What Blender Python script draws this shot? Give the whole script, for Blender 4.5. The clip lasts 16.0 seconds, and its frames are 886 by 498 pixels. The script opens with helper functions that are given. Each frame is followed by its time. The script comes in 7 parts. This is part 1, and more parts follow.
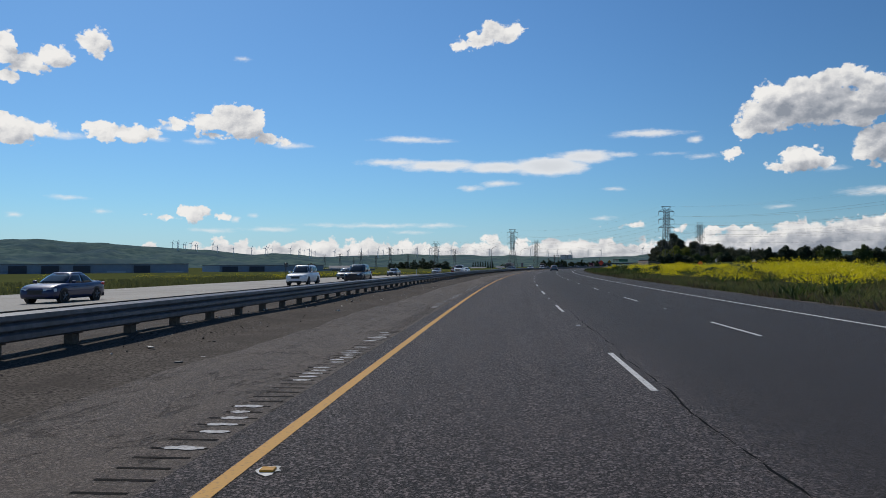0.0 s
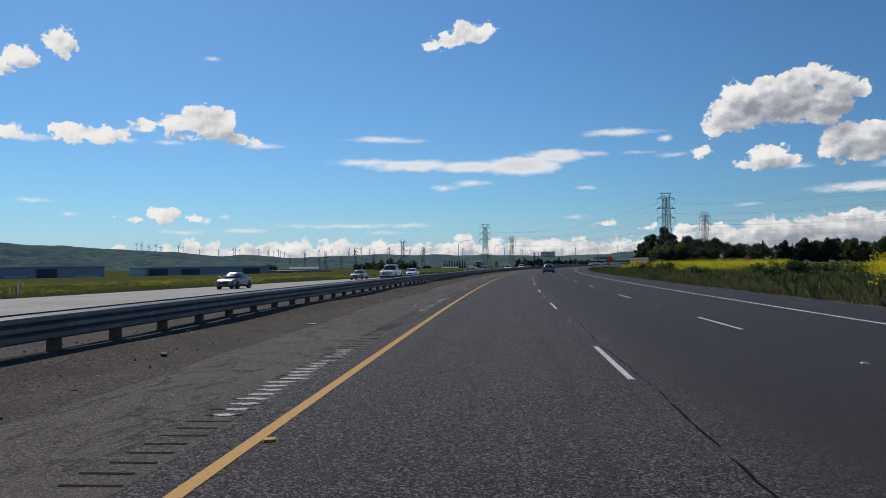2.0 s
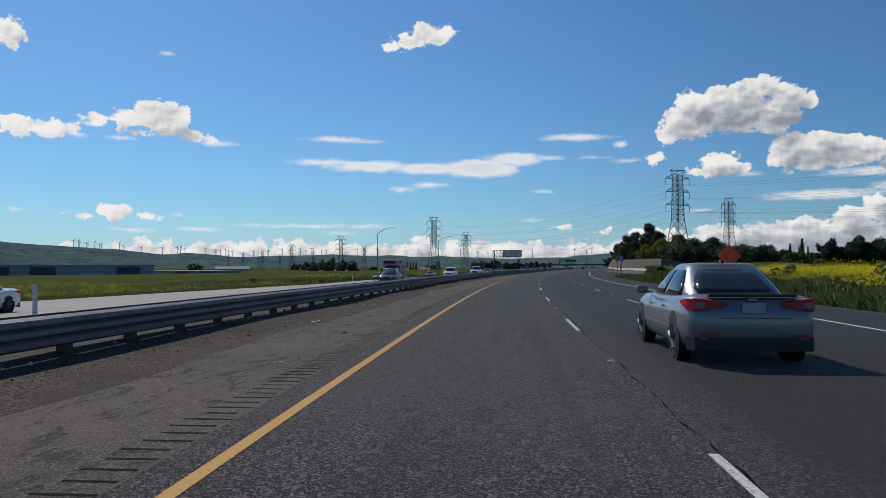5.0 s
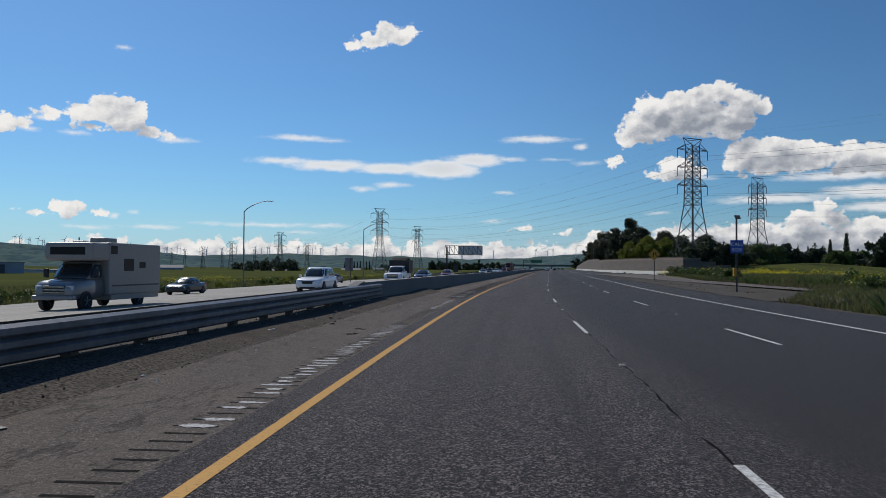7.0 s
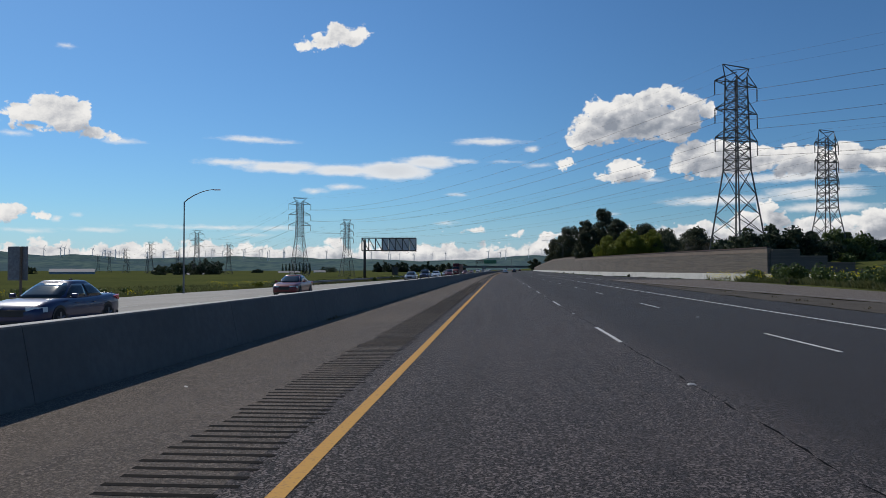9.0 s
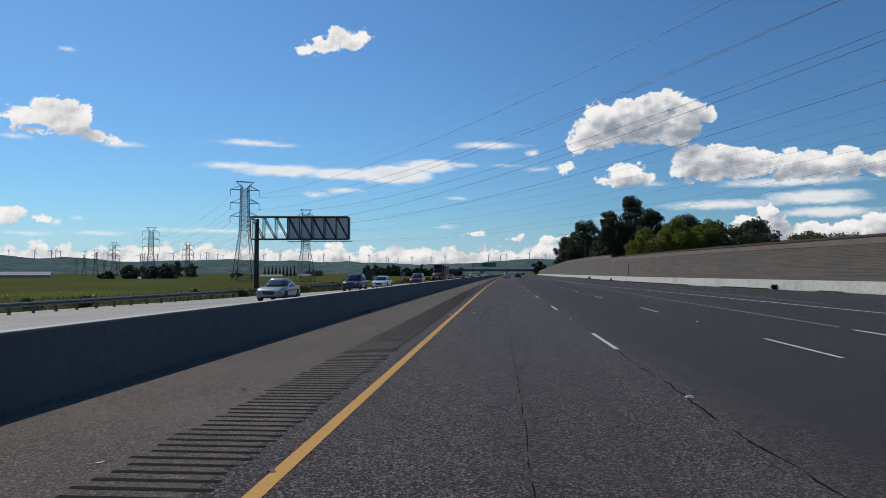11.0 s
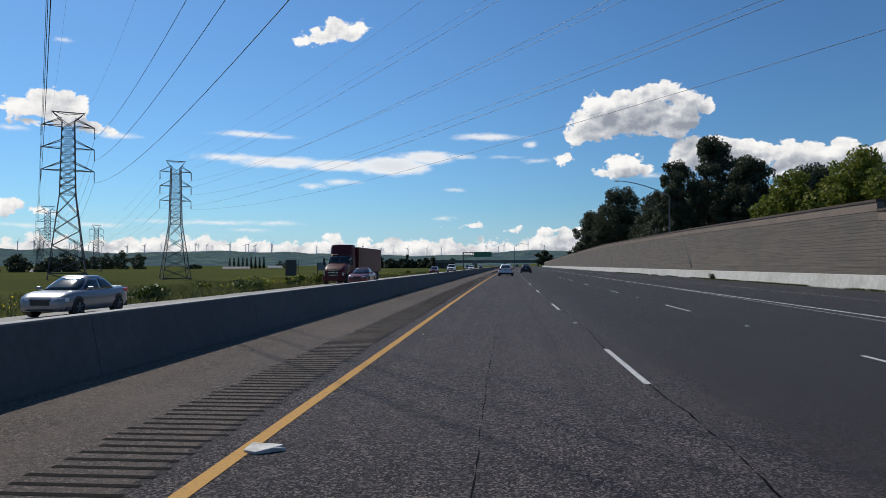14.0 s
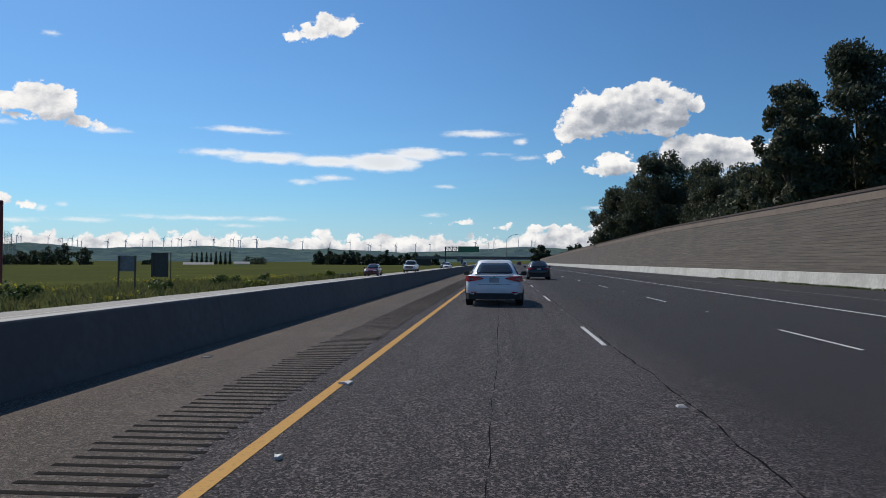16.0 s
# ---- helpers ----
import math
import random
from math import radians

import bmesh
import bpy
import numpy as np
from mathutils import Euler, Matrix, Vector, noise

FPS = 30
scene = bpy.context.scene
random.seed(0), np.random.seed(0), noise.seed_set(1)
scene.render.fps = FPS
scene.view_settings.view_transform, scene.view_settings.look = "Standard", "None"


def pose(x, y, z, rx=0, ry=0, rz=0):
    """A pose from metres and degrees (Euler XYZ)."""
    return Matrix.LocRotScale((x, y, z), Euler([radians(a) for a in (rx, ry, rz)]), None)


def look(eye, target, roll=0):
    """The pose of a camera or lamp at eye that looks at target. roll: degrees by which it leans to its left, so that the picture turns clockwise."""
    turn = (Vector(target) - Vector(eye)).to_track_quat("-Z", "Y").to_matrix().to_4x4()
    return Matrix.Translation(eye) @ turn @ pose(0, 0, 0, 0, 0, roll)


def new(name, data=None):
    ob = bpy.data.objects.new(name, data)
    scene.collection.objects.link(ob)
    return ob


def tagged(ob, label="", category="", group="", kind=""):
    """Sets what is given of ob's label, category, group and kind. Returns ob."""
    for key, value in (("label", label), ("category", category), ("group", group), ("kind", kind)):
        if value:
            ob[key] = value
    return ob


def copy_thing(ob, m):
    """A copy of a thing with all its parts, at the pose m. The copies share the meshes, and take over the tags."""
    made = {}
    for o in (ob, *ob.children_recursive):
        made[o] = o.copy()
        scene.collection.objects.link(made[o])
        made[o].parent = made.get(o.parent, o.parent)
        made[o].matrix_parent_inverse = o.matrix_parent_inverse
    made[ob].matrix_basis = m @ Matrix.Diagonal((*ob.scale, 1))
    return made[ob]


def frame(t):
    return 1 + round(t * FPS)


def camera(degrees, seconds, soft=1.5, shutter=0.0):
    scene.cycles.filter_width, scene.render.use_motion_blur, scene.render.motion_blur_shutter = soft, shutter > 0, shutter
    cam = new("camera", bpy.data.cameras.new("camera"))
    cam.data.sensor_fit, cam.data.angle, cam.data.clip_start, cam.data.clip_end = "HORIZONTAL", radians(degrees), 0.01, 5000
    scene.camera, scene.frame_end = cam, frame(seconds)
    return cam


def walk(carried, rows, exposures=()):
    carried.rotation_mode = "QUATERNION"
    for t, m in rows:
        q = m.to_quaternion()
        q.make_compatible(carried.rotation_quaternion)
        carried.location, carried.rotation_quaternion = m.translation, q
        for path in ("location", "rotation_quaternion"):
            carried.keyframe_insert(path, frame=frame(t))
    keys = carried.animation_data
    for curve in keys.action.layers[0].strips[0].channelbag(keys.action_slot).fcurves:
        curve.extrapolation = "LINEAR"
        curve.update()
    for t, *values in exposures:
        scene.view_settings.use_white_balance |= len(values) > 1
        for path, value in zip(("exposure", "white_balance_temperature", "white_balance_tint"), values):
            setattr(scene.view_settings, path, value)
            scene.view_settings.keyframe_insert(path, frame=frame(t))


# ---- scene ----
cam = camera(60.7, 16.0, soft=0.8)
EYE = 1.40
# seconds, x, y, yaw (to the left), pitch, roll
PATH = [
    (0.0, -0.072, 0.006, -0.00, 1.29, -0.21),
    (0.5, 1.522, 18.033, -0.58, 1.27, -0.31),
    (1.0, 3.234, 36.062, -1.33, 1.32, -0.29),
    (1.5, 5.103, 54.097, -1.76, 1.33, -0.35),
    (2.0, 7.128, 72.148, -1.99, 1.26, -0.80),
    (2.5, 9.288, 90.222, -2.49, 1.31, -0.73),
    (3.0, 11.580, 108.328, -2.78, 1.34, -0.93),
    (3.5, 14.006, 126.433, -3.49, 1.30, -0.73),
    (4.0, 16.671, 144.488, -4.22, 1.35, -0.42),
    (4.5, 19.536, 162.508, -4.74, 1.37, -0.22),
    (5.0, 22.555, 180.510, -5.25, 1.36, -0.08),
    (5.5, 25.754, 198.502, -5.86, 1.34, 0.05),
    (6.0, 29.168, 216.486, -6.60, 1.33, 0.19),
    (6.5, 32.836, 234.466, -7.42, 1.34, 0.37),
    (7.0, 36.785, 252.444, -8.20, 1.39, 0.32),
    (7.5, 40.998, 270.580, -9.09, 1.31, 0.19),
    (8.0, 45.500, 288.759, -9.92, 1.33, 0.07),
    (8.5, 50.268, 306.923, -10.88, 1.42, -0.07),
    (9.0, 55.390, 324.974, -11.77, 1.54, -0.08),
    (9.5, 60.633, 342.852, -11.85, 1.65, -0.05),
    (10.0, 65.797, 360.622, -11.68, 1.75, -0.02),
    (10.5, 70.906, 378.290, -11.63, 1.82, 0.00),
    (11.0, 76.002, 395.850, -11.75, 1.82, 0.02),
    (11.5, 81.108, 413.306, -11.87, 1.76, 0.05),
    (12.0, 86.207, 430.670, -11.71, 1.59, -0.15),
    (12.5, 91.304, 447.920, -11.90, 1.42, 0.01),
    (13.0, 96.399, 465.052, -12.06, 1.22, -0.09),
    (13.5, 101.492, 482.090, -12.00, 1.13, 0.03),
    (14.0, 106.529, 498.984, -11.91, 1.19, -0.01),
    (14.5, 111.499, 515.693, -12.12, 1.13, -0.14),
    (15.0, 116.419, 532.312, -12.40, 1.09, 0.09),
    (15.5, 121.400, 548.865, -12.49, 1.05, 0.37),
    (16.0, 126.432, 565.411, -12.67, 0.94, 0.27),
]


def eye_pose(x, y, yaw, pitch, roll):
    a, b = radians(yaw), radians(pitch)
    eye = Vector((x, y, EYE))
    return look(eye, eye + Vector((-math.sin(a) * math.cos(b), math.cos(a) * math.cos(b), math.sin(b))), roll)


walk(cam, [(t, eye_pose(x, y, yaw, pitch, roll)) for t, x, y, yaw, pitch, roll in PATH], [(0.0, -0.02, 6720, 10), (9.0, -0.02, 6720, 10), (12.0, 0.11, 6720, 10), (16.0, 0.15, 6720, 10)])

# ---- sky and sun ----
SUN_AZ, SUN_EL = -27.0, 45.0
sun = new("sun", bpy.data.lights.new("sun", "SUN"))
sun.data.energy, sun.data.angle, sun.data.color = 3.2, radians(0.55), (1.0, 0.95, 0.87)
_a, _e = radians(SUN_AZ), radians(SUN_EL)
sun.matrix_world = look((0, 0, 60), (-60 * math.sin(_a) * math.cos(_e), -60 * math.cos(_a) * math.cos(_e), 60 - 60 * math.sin(_e)))

world = bpy.data.worlds.new("sky")
scene.world = world
world.use_nodes = True


class Graph:
    """A short way to write a node tree."""

    def __init__(self, tree):
        self.t = tree
        self.t.nodes.clear()

    def n(self, kind, ins=None, **props):
        node = self.t.nodes.new("ShaderNode" + kind)
        if "operation" in props:
            node.operation = props["operation"]
        if "use_clamp" in props:
            node.use_clamp = props["use_clamp"]
        if "data_type" in props:
            node.data_type = props["data_type"]
        if "blend_type" in props:
            node.blend_type = props["blend_type"]
        if "interpolation_type" in props:
            node.interpolation_type = props["interpolation_type"]
        if "feature" in props:
            node.feature = props["feature"]
        for k, v in (ins or {}).items():
            self.put(node, k, v)
        return node

    def put(self, node, k, v):
        if hasattr(v, "is_output"):
            self.t.links.new(v, node.inputs[k])
        elif hasattr(v, "outputs"):
            self.t.links.new(v.outputs[0], node.inputs[k])
        else:
            node.inputs[k].default_value = v

    def math(self, op, a, b=0.0, c=0.0, clamp=False):
        return self.n("Math", {0: a, 1: b, 2: c}, operation=op, use_clamp=clamp).outputs[0]

    def vec(self, op, a, b=(0, 0, 0)):
        return self.n("VectorMath", {0: a, 1: b}, operation=op)

    def mix(self, f, a, b, blend="MIX"):
        m = self.n("Mix", data_type="RGBA", blend_type=blend)
        for k, v in ((0, f), (6, a), (7, b)):
            self.put(m, k, v)
        return m.outputs[2]

    def ramp(self, f, *stops):
        r = self.n("ValToRGB", {0: f})
        while len(r.color_ramp.elements) < len(stops):
            r.color_ramp.elements.new(0.5)
        for e, (p, c) in zip(r.color_ramp.elements, stops):
            e.position, e.color = p, (*(c if hasattr(c, "__len__") else (c, c, c)), 1)
        return r.outputs[0]

    def smooth(self, f, lo, hi):
        m = self.n("MapRange", {0: f, 1: lo, 2: hi, 3: 0.0, 4: 1.0}, interpolation_type="SMOOTHSTEP")
        return m.outputs[0]

    def noise(self, v, scale, detail=4.0, rough=0.55, kind="fac"):
        k = self.n("TexNoise", {"Vector": v, "Scale": scale, "Detail": detail, "Roughness": rough})
        return k.outputs[0] if kind == "fac" else k.outputs[1]


# clouds: azimuth and elevation in degrees, half width, half height
CLOUD_HIGH = [
    (1.8, 16.33, 1.27, 0.47), (3, 16.69, 1.36, 0.63), (4.1, 17.32, 1.45, 0.87), (5.3, 17.08, 1.03, 0.87),
]
CLOUD_LEFT = [
    (-15.5, 10.67, 2.23, 1.3), (-17.4, 10.43, 1.94, 0.8), (-14.3, 10.21, 1.18, 1.16), (-18.8, 10.19, 1.53, 0.4), (-13.2, 9.33, 1.79, 0.5), (-16.4, 9.51, 1.71, 0.44), (-30.1, 9.06, 2.65, 1.14), (-28.1, 8.97, 1.84, 0.62),
    (-24.2, 9.45, 1.34, 0.78), (-22.2, 9.27, 1.83, 0.74), (-30.1, 14.18, 0.99, 1.27), (-29, 13.37, 1.63, 0.82), (-27.2, 14.09, 1.43, 0.91), (-24.9, 15.19, 1.24, 1.01), (-29.8, 12.45, 1.24, 0.52), (-18.2, 3.93, 1.53, 0.73),
    (-19.9, 3.58, 1.08, 0.34), (-16.4, 3.72, 0.96, 0.49),
]
CLOUD_RIGHT = [
    (26.8, 10.75, 3.2, 1.35), (24.1, 10.6, 1.8, 1.2),
    (23.7, 11.55, 1.46, 1.05), (25.3, 12.03, 1.44, 1.04), (26.9, 12.33, 1.5, 0.95), (28.3, 12.35, 1.55, 0.94), (29.8, 11.67, 1.45, 1.01), (31, 11.19, 0.82, 0.7), (25.7, 10.53, 2.79, 1.36), (28.8, 10.48, 2.54, 1.34),
    (23, 10.24, 1.87, 1.3), (21.9, 9.42, 1.23, 0.9), (28.2, 9.48, 2.13, 0.48), (25.2, 7.26, 1.68, 0.82), (24.4, 6.72, 1.69, 0.58), (26.4, 6.98, 0.95, 0.65), (20.6, 7.85, 1.24, 0.5),
]
CLOUD_ROW = [
    (32.5, 7.67, 3.66, 1.33), (37.5, 7.3, 3.04, 1.13),
    (30.1, 7.91, 1.89, 1.35), (32, 8.32, 1.33, 1.09), (32.2, 7.42, 2.21, 0.94), (34.7, 7.66, 2.12, 1.04), (36.6, 7.81, 1.3, 0.83), (38.1, 7.18, 1.67, 0.86), (40.1, 7.56, 1.44, 1.17), (42.6, 7.12, 1.83, 1.28),
    (44.9, 6.41, 1.73, 1.04),
]
CLOUD_TOWERS = [
    (35.1, 4.29, 0.84, 0.7), (35.6, 3.39, 1.04, 0.85), (33.6, 3.32, 1.51, 0.94), (31, 2.98, 1.57, 0.64), (37.4, 3.07, 1.01, 0.76), (39.1, 2.73, 1.96, 0.9), (41.9, 3.02, 2.16, 1.09), (17.2, 2.56, 0.67, 0.34),
    (13.8, 2.91, 1.79, 0.34), (19.9, 2.46, 1.04, 0.42), (3.8, 1.78, 1.1, 0.68), (27.2, 2.88, 1.95, 0.37),
]
SHEETS = [
    (-3.7, 7.78, 3.04, 0.33), (-0.2, 7.55, 3.94, 0.5), (4.2, 7.42, 3.61, 0.51), (8, 7.42, 3.21, 0.8), (10.6, 8.06, 2.79, 0.55), (13, 8.14, 1.45, 0.25), (2.1, 5.88, 1.01, 0.29), (4.4, 6.2, 1.53, 0.3),
    (-2.5, 9.5, 2.66, 0.29), (-0.2, 9.37, 1.33, 0.17), (15.3, 9.58, 3.19, 0.33), (18.5, 8.98, 0.67, 0.29), (18.8, 7.77, 1.17, 0.21), (16.4, 8.06, 1.19, 0.13), (13, 5.6, 1.03, 0.17),
]
SHEETS_LOW = [
    (32.1, 4.86, 4.77, 0.39), (38.1, 5.2, 3.66, 0.53), (36.4, 6.3, 5.15, 0.38), (38.8, 4.16, 3.29, 0.45), (24, 4.04, 1.13, 0.17), (11.9, 3.51, 0.94, 0.2), (-11.3, 8.95, 1.57, 0.24), (-17.9, 8.97, 0.94, 0.22),
    (-16.8, 2.65, 1.71, 0.2), (-12.9, 2.74, 2.18, 0.2), (-5.3, 3.08, 5.97, 0.2), (-0.8, 3.06, 2.48, 0.2), (-2.3, 2.54, 1.39, 0.17), (-15.4, 3.45, 0.42, 0.27), (-14.2, 3.8, 0.46, 0.19), (27.4, 6.46, 1.09, 0.24),
    (-26.4, 4.73, 1.24, 0.19), (-24.3, 3.91, 0.71, 0.19), (-20.5, 9.01, 0.83, 0.24), (-19.7, 9.84, 1.07, 0.28), (-14.9, 14.93, 0.64, 0.2), (-29.7, 3.49, 0.58, 0.2), (-26.8, 8.88, 1.71, 0.3),
]


def cloud_field(name, heaps, blend):
    """A node group: for a point (azimuth, elevation) about how many degrees inside the nearest of the heaps it lies."""
    tree = bpy.data.node_groups.new(name, "ShaderNodeTree")
    tree.interface.new_socket("Point", in_out="INPUT", socket_type="NodeSocketVector")
    tree.interface.new_socket("Field", in_out="OUTPUT", socket_type="NodeSocketFloat")
    g = Graph(tree)
    src, out = tree.nodes.new("NodeGroupInput"), tree.nodes.new("NodeGroupOutput")
    best = None
    for az, el, w, h in heaps:
        d = g.vec("MULTIPLY", g.vec("SUBTRACT", src.outputs[0], (az, el, 0)), (1 / w, 1 / h, 0))
        f = g.math("MULTIPLY", g.math("SUBTRACT", 1.0, g.n("VectorMath", {0: d}, operation="LENGTH").outputs["Value"]), min(w, h))
        best = f if best is None else g.math("SMOOTH_MAX", best, f, blend)
    tree.links.new(best, out.inputs[0])
    return tree


def sky_nodes():
    g = Graph(world.node_tree)
    co = g.n("TexCoord").outputs["Generated"]
    x = g.n("SeparateXYZ", {0: co})
    az = g.math("MULTIPLY", g.math("ARCTAN2", x.outputs[0], x.outputs[1]), 57.2958)
    el = g.math("MULTIPLY", g.math("ARCSINE", x.outputs[2]), 57.2958)
    p = g.n("CombineXYZ", {0: az, 1: el}).outputs[0]
    sky = g.n("TexSky")
    sky.sky_type, sky.sun_disc = "NISHITA", False
    sky.sun_elevation, sky.sun_rotation = radians(SUN_EL), radians(SUN_AZ)
    sky.altitude, sky.air_density, sky.dust_density, sky.ozone_density = 50.0, 1.0, 0.4, 2.5
    deep = g.mix(1.0, sky.outputs[0], (0.51, 0.88, 1.22, 1), "MULTIPLY")
    # the sky deepens away from the sun
    deep = g.mix(g.math("MULTIPLY", g.smooth(az, 2.0, 42.0), 0.16), deep, (0, 0, 0, 1))
    blue = g.n("Background", {"Color": deep, "Strength": 0.075})

    heaps = cloud_field("cumulus", CLOUD_HIGH + CLOUD_LEFT + CLOUD_RIGHT + CLOUD_ROW + CLOUD_TOWERS, 0.10)
    thin = cloud_field("stratus", SHEETS + SHEETS_LOW, 0.06)

    def bent(q, scale, amount):
        w = g.vec("MULTIPLY", g.vec("SUBTRACT", g.noise(q, scale, 4.0, 0.6, "col"), (0.5, 0.5, 0.5)), amount)
        return g.vec("ADD", q, w)

    def cells(q, scale):
        return g.n("TexVoronoi", {"Vector": q, "Scale": scale, "Smoothness": 0.30}, feature="SMOOTH_F1").outputs["Distance"]

    def body(q):
        f = g.n("Group")
        f.node_tree = heaps
        g.put(f, 0, bent(q, 0.9, (0.9, 0.6, 0)))
        at = g.n("SeparateXYZ", {0: q})
        # the bank of cloud along the horizon, taller towards the right
        rise = g.noise(g.n("CombineXYZ", {0: at.outputs[0]}).outputs[0], 0.45, 4.0, 0.6)
        top = g.math("ADD", g.math("MULTIPLY_ADD", rise, 2.0, 1.02), g.math("MULTIPLY", g.smooth(at.outputs[0], 15.0, 27.0), 1.3))
        top = g.math("SUBTRACT", top, g.math("MULTIPLY", g.math("SUBTRACT", 1.0, g.smooth(at.outputs[0], -26.0, -16.0)), 0.8))
        bank = g.math("MULTIPLY", g.math("SUBTRACT", top, at.outputs[1]), 0.7)
        return g.math("SMOOTH_MAX", f.outputs[0], g.math("MINIMUM", bank, 0.6), 0.1)

    def relief(q):
        flat = bent(g.vec("MULTIPLY", q, (1, 1.2, 1)), 2.0, (0.5, 0.5, 0))
        lump = g.math("ADD", g.math("MULTIPLY", g.math("SUBTRACT", 0.42, cells(flat, 0.80)), 0.80), g.math("MULTIPLY", g.math("SUBTRACT", 0.40, cells(flat, 2.9)), 0.30))
        tuft = g.math("MULTIPLY", g.math("SUBTRACT", g.noise(flat, 1.5, 9.0, 0.64), 0.5), 0.72)
        return g.math("MAXIMUM", g.math("ADD", lump, tuft), -0.42)

    solid, rough = body(p), relief(p)
    here = g.math("ADD", g.math("MULTIPLY", solid, 1.15), rough)
    alpha = g.smooth(here, -0.01, 0.21)

    def billow(q):
        soft = bent(g.vec("MULTIPLY", q, (1, 1.25, 1)), 1.3, (0.7, 0.7, 0))
        return g.math("ADD", g.math("MULTIPLY", cells(soft, 0.58), -0.75), g.math("MULTIPLY", g.noise(soft, 1.1, 6.0, 0.58), 0.85))

    slope = g.math("MULTIPLY", g.math("SUBTRACT", billow(g.vec("ADD", p, (-0.24, 0.34, 0))), billow(p)), 1.05)
    # the clouds over the hills to the right are thicker and greyer below
    thick = g.math("MULTIPLY_ADD", g.smooth(az, 10.0, 22.0), 0.30, 0.42)
    depth = g.math("MULTIPLY", g.smooth(body(g.vec("ADD", p, (-0.55, 0.85, 0))), -0.35, 0.85), thick)
    core = g.math("MULTIPLY", g.smooth(solid, 0.2, 1.2), 0.10)
    shade = g.math("ADD", g.math("ADD", g.math("ADD", slope, depth), core), g.math("MULTIPLY_ADD", g.math("SUBTRACT", 1.0, g.smooth(el, 2.0, 6.0)), 0.13, 0.04), clamp=True)
    white = g.ramp(shade, (0.0, (0.95, 0.955, 0.96)), (0.28, (0.80, 0.815, 0.84)), (0.58, (0.53, 0.56, 0.62)), (1.0, (0.29, 0.33, 0.40)))
    s = g.n("Group")
    s.node_tree = thin
    g.put(s, 0, bent(p, 0.7, (1.2, 0.35, 0)))
    fibre = g.noise(g.vec("MULTIPLY", p, (0.45, 1.5, 1)), 1.6, 8.0, 0.66)
    wisp = g.math("ADD", s.outputs[0], g.math("MULTIPLY", g.math("SUBTRACT", fibre, 0.5), 0.42))
    wa = g.math("MULTIPLY", g.smooth(wisp, -0.05, 0.32), 0.88)
    grey = g.ramp(g.smooth(wisp, 0.1, 0.75), (0.0, (0.86, 0.88, 0.91)), (1.0, (0.74, 0.76, 0.79)))
    haze = g.math("MULTIPLY", g.math("SUBTRACT", 1.0, g.smooth(el, 0.3, 5.0)), 0.35)
    c1 = g.n("Background", {"Color": grey, "Strength": 0.95})
    c2 = g.n("Background", {"Color": white, "Strength": 0.90})
    c0 = g.n("Background", {"Color": (0.46, 0.63, 0.90, 1), "Strength": 0.92})
    m0 = g.n("MixShader", {0: haze, 1: blue, 2: c0})
    m1 = g.n("MixShader", {0: wa, 1: m0, 2: c1})
    m2 = g.n("MixShader", {0: alpha, 1: m1, 2: c2})
    below = g.n("Background", {"Color": (0.10, 0.12, 0.06, 1), "Strength": 0.6})
    m3 = g.n("MixShader", {0: g.smooth(el, -1.5, -0.3), 1: below, 2: m2})
    g.n("OutputWorld", {0: m3})


sky_nodes()

# ---- materials ----


def surface(name, build, rough=0.8, metal=0.0, bump=0.0, **extra):
    """A material: build(g, world_point, uv) gives its colour socket and a height socket (or None)."""
    m = bpy.data.materials.new(name)
    m.use_nodes = True
    g = Graph(m.node_tree)
    geo = g.n("NewGeometry").outputs["Position"]
    uv = g.n("UVMap").outputs[0]
    colour, height = build(g, geo, uv)
    b = g.n("BsdfPrincipled", {"Base Color": colour, "Roughness": rough, "Metallic": metal})
    for k, v in extra.items():
        g.put(b, k.replace("_", " "), v)
    if height is not None and bump:
        bp = g.n("Bump", {"Strength": bump, "Distance": 0.02, "Height": height})
        g.put(b, "Normal", bp.outputs[0])
    g.n("OutputMaterial", {0: b})
    return m


def mottled(a, b, scale, c=None, scale2=0.35, amount=0.5):
    """Two colours broken up at a fine scale, with a third in large soft patches."""

    def build(g, geo, uv):
        fine = g.noise(geo, scale, 5.0, 0.6)
        col = g.mix(g.smooth(fine, 0.3, 0.7), (*a, 1), (*b, 1))
        if c:
            big = g.math("MULTIPLY", g.smooth(g.noise(geo, scale2, 3.0, 0.6), 0.42, 0.68), amount)
            col = g.mix(big, col, (*c, 1))
        return col, fine

    return build


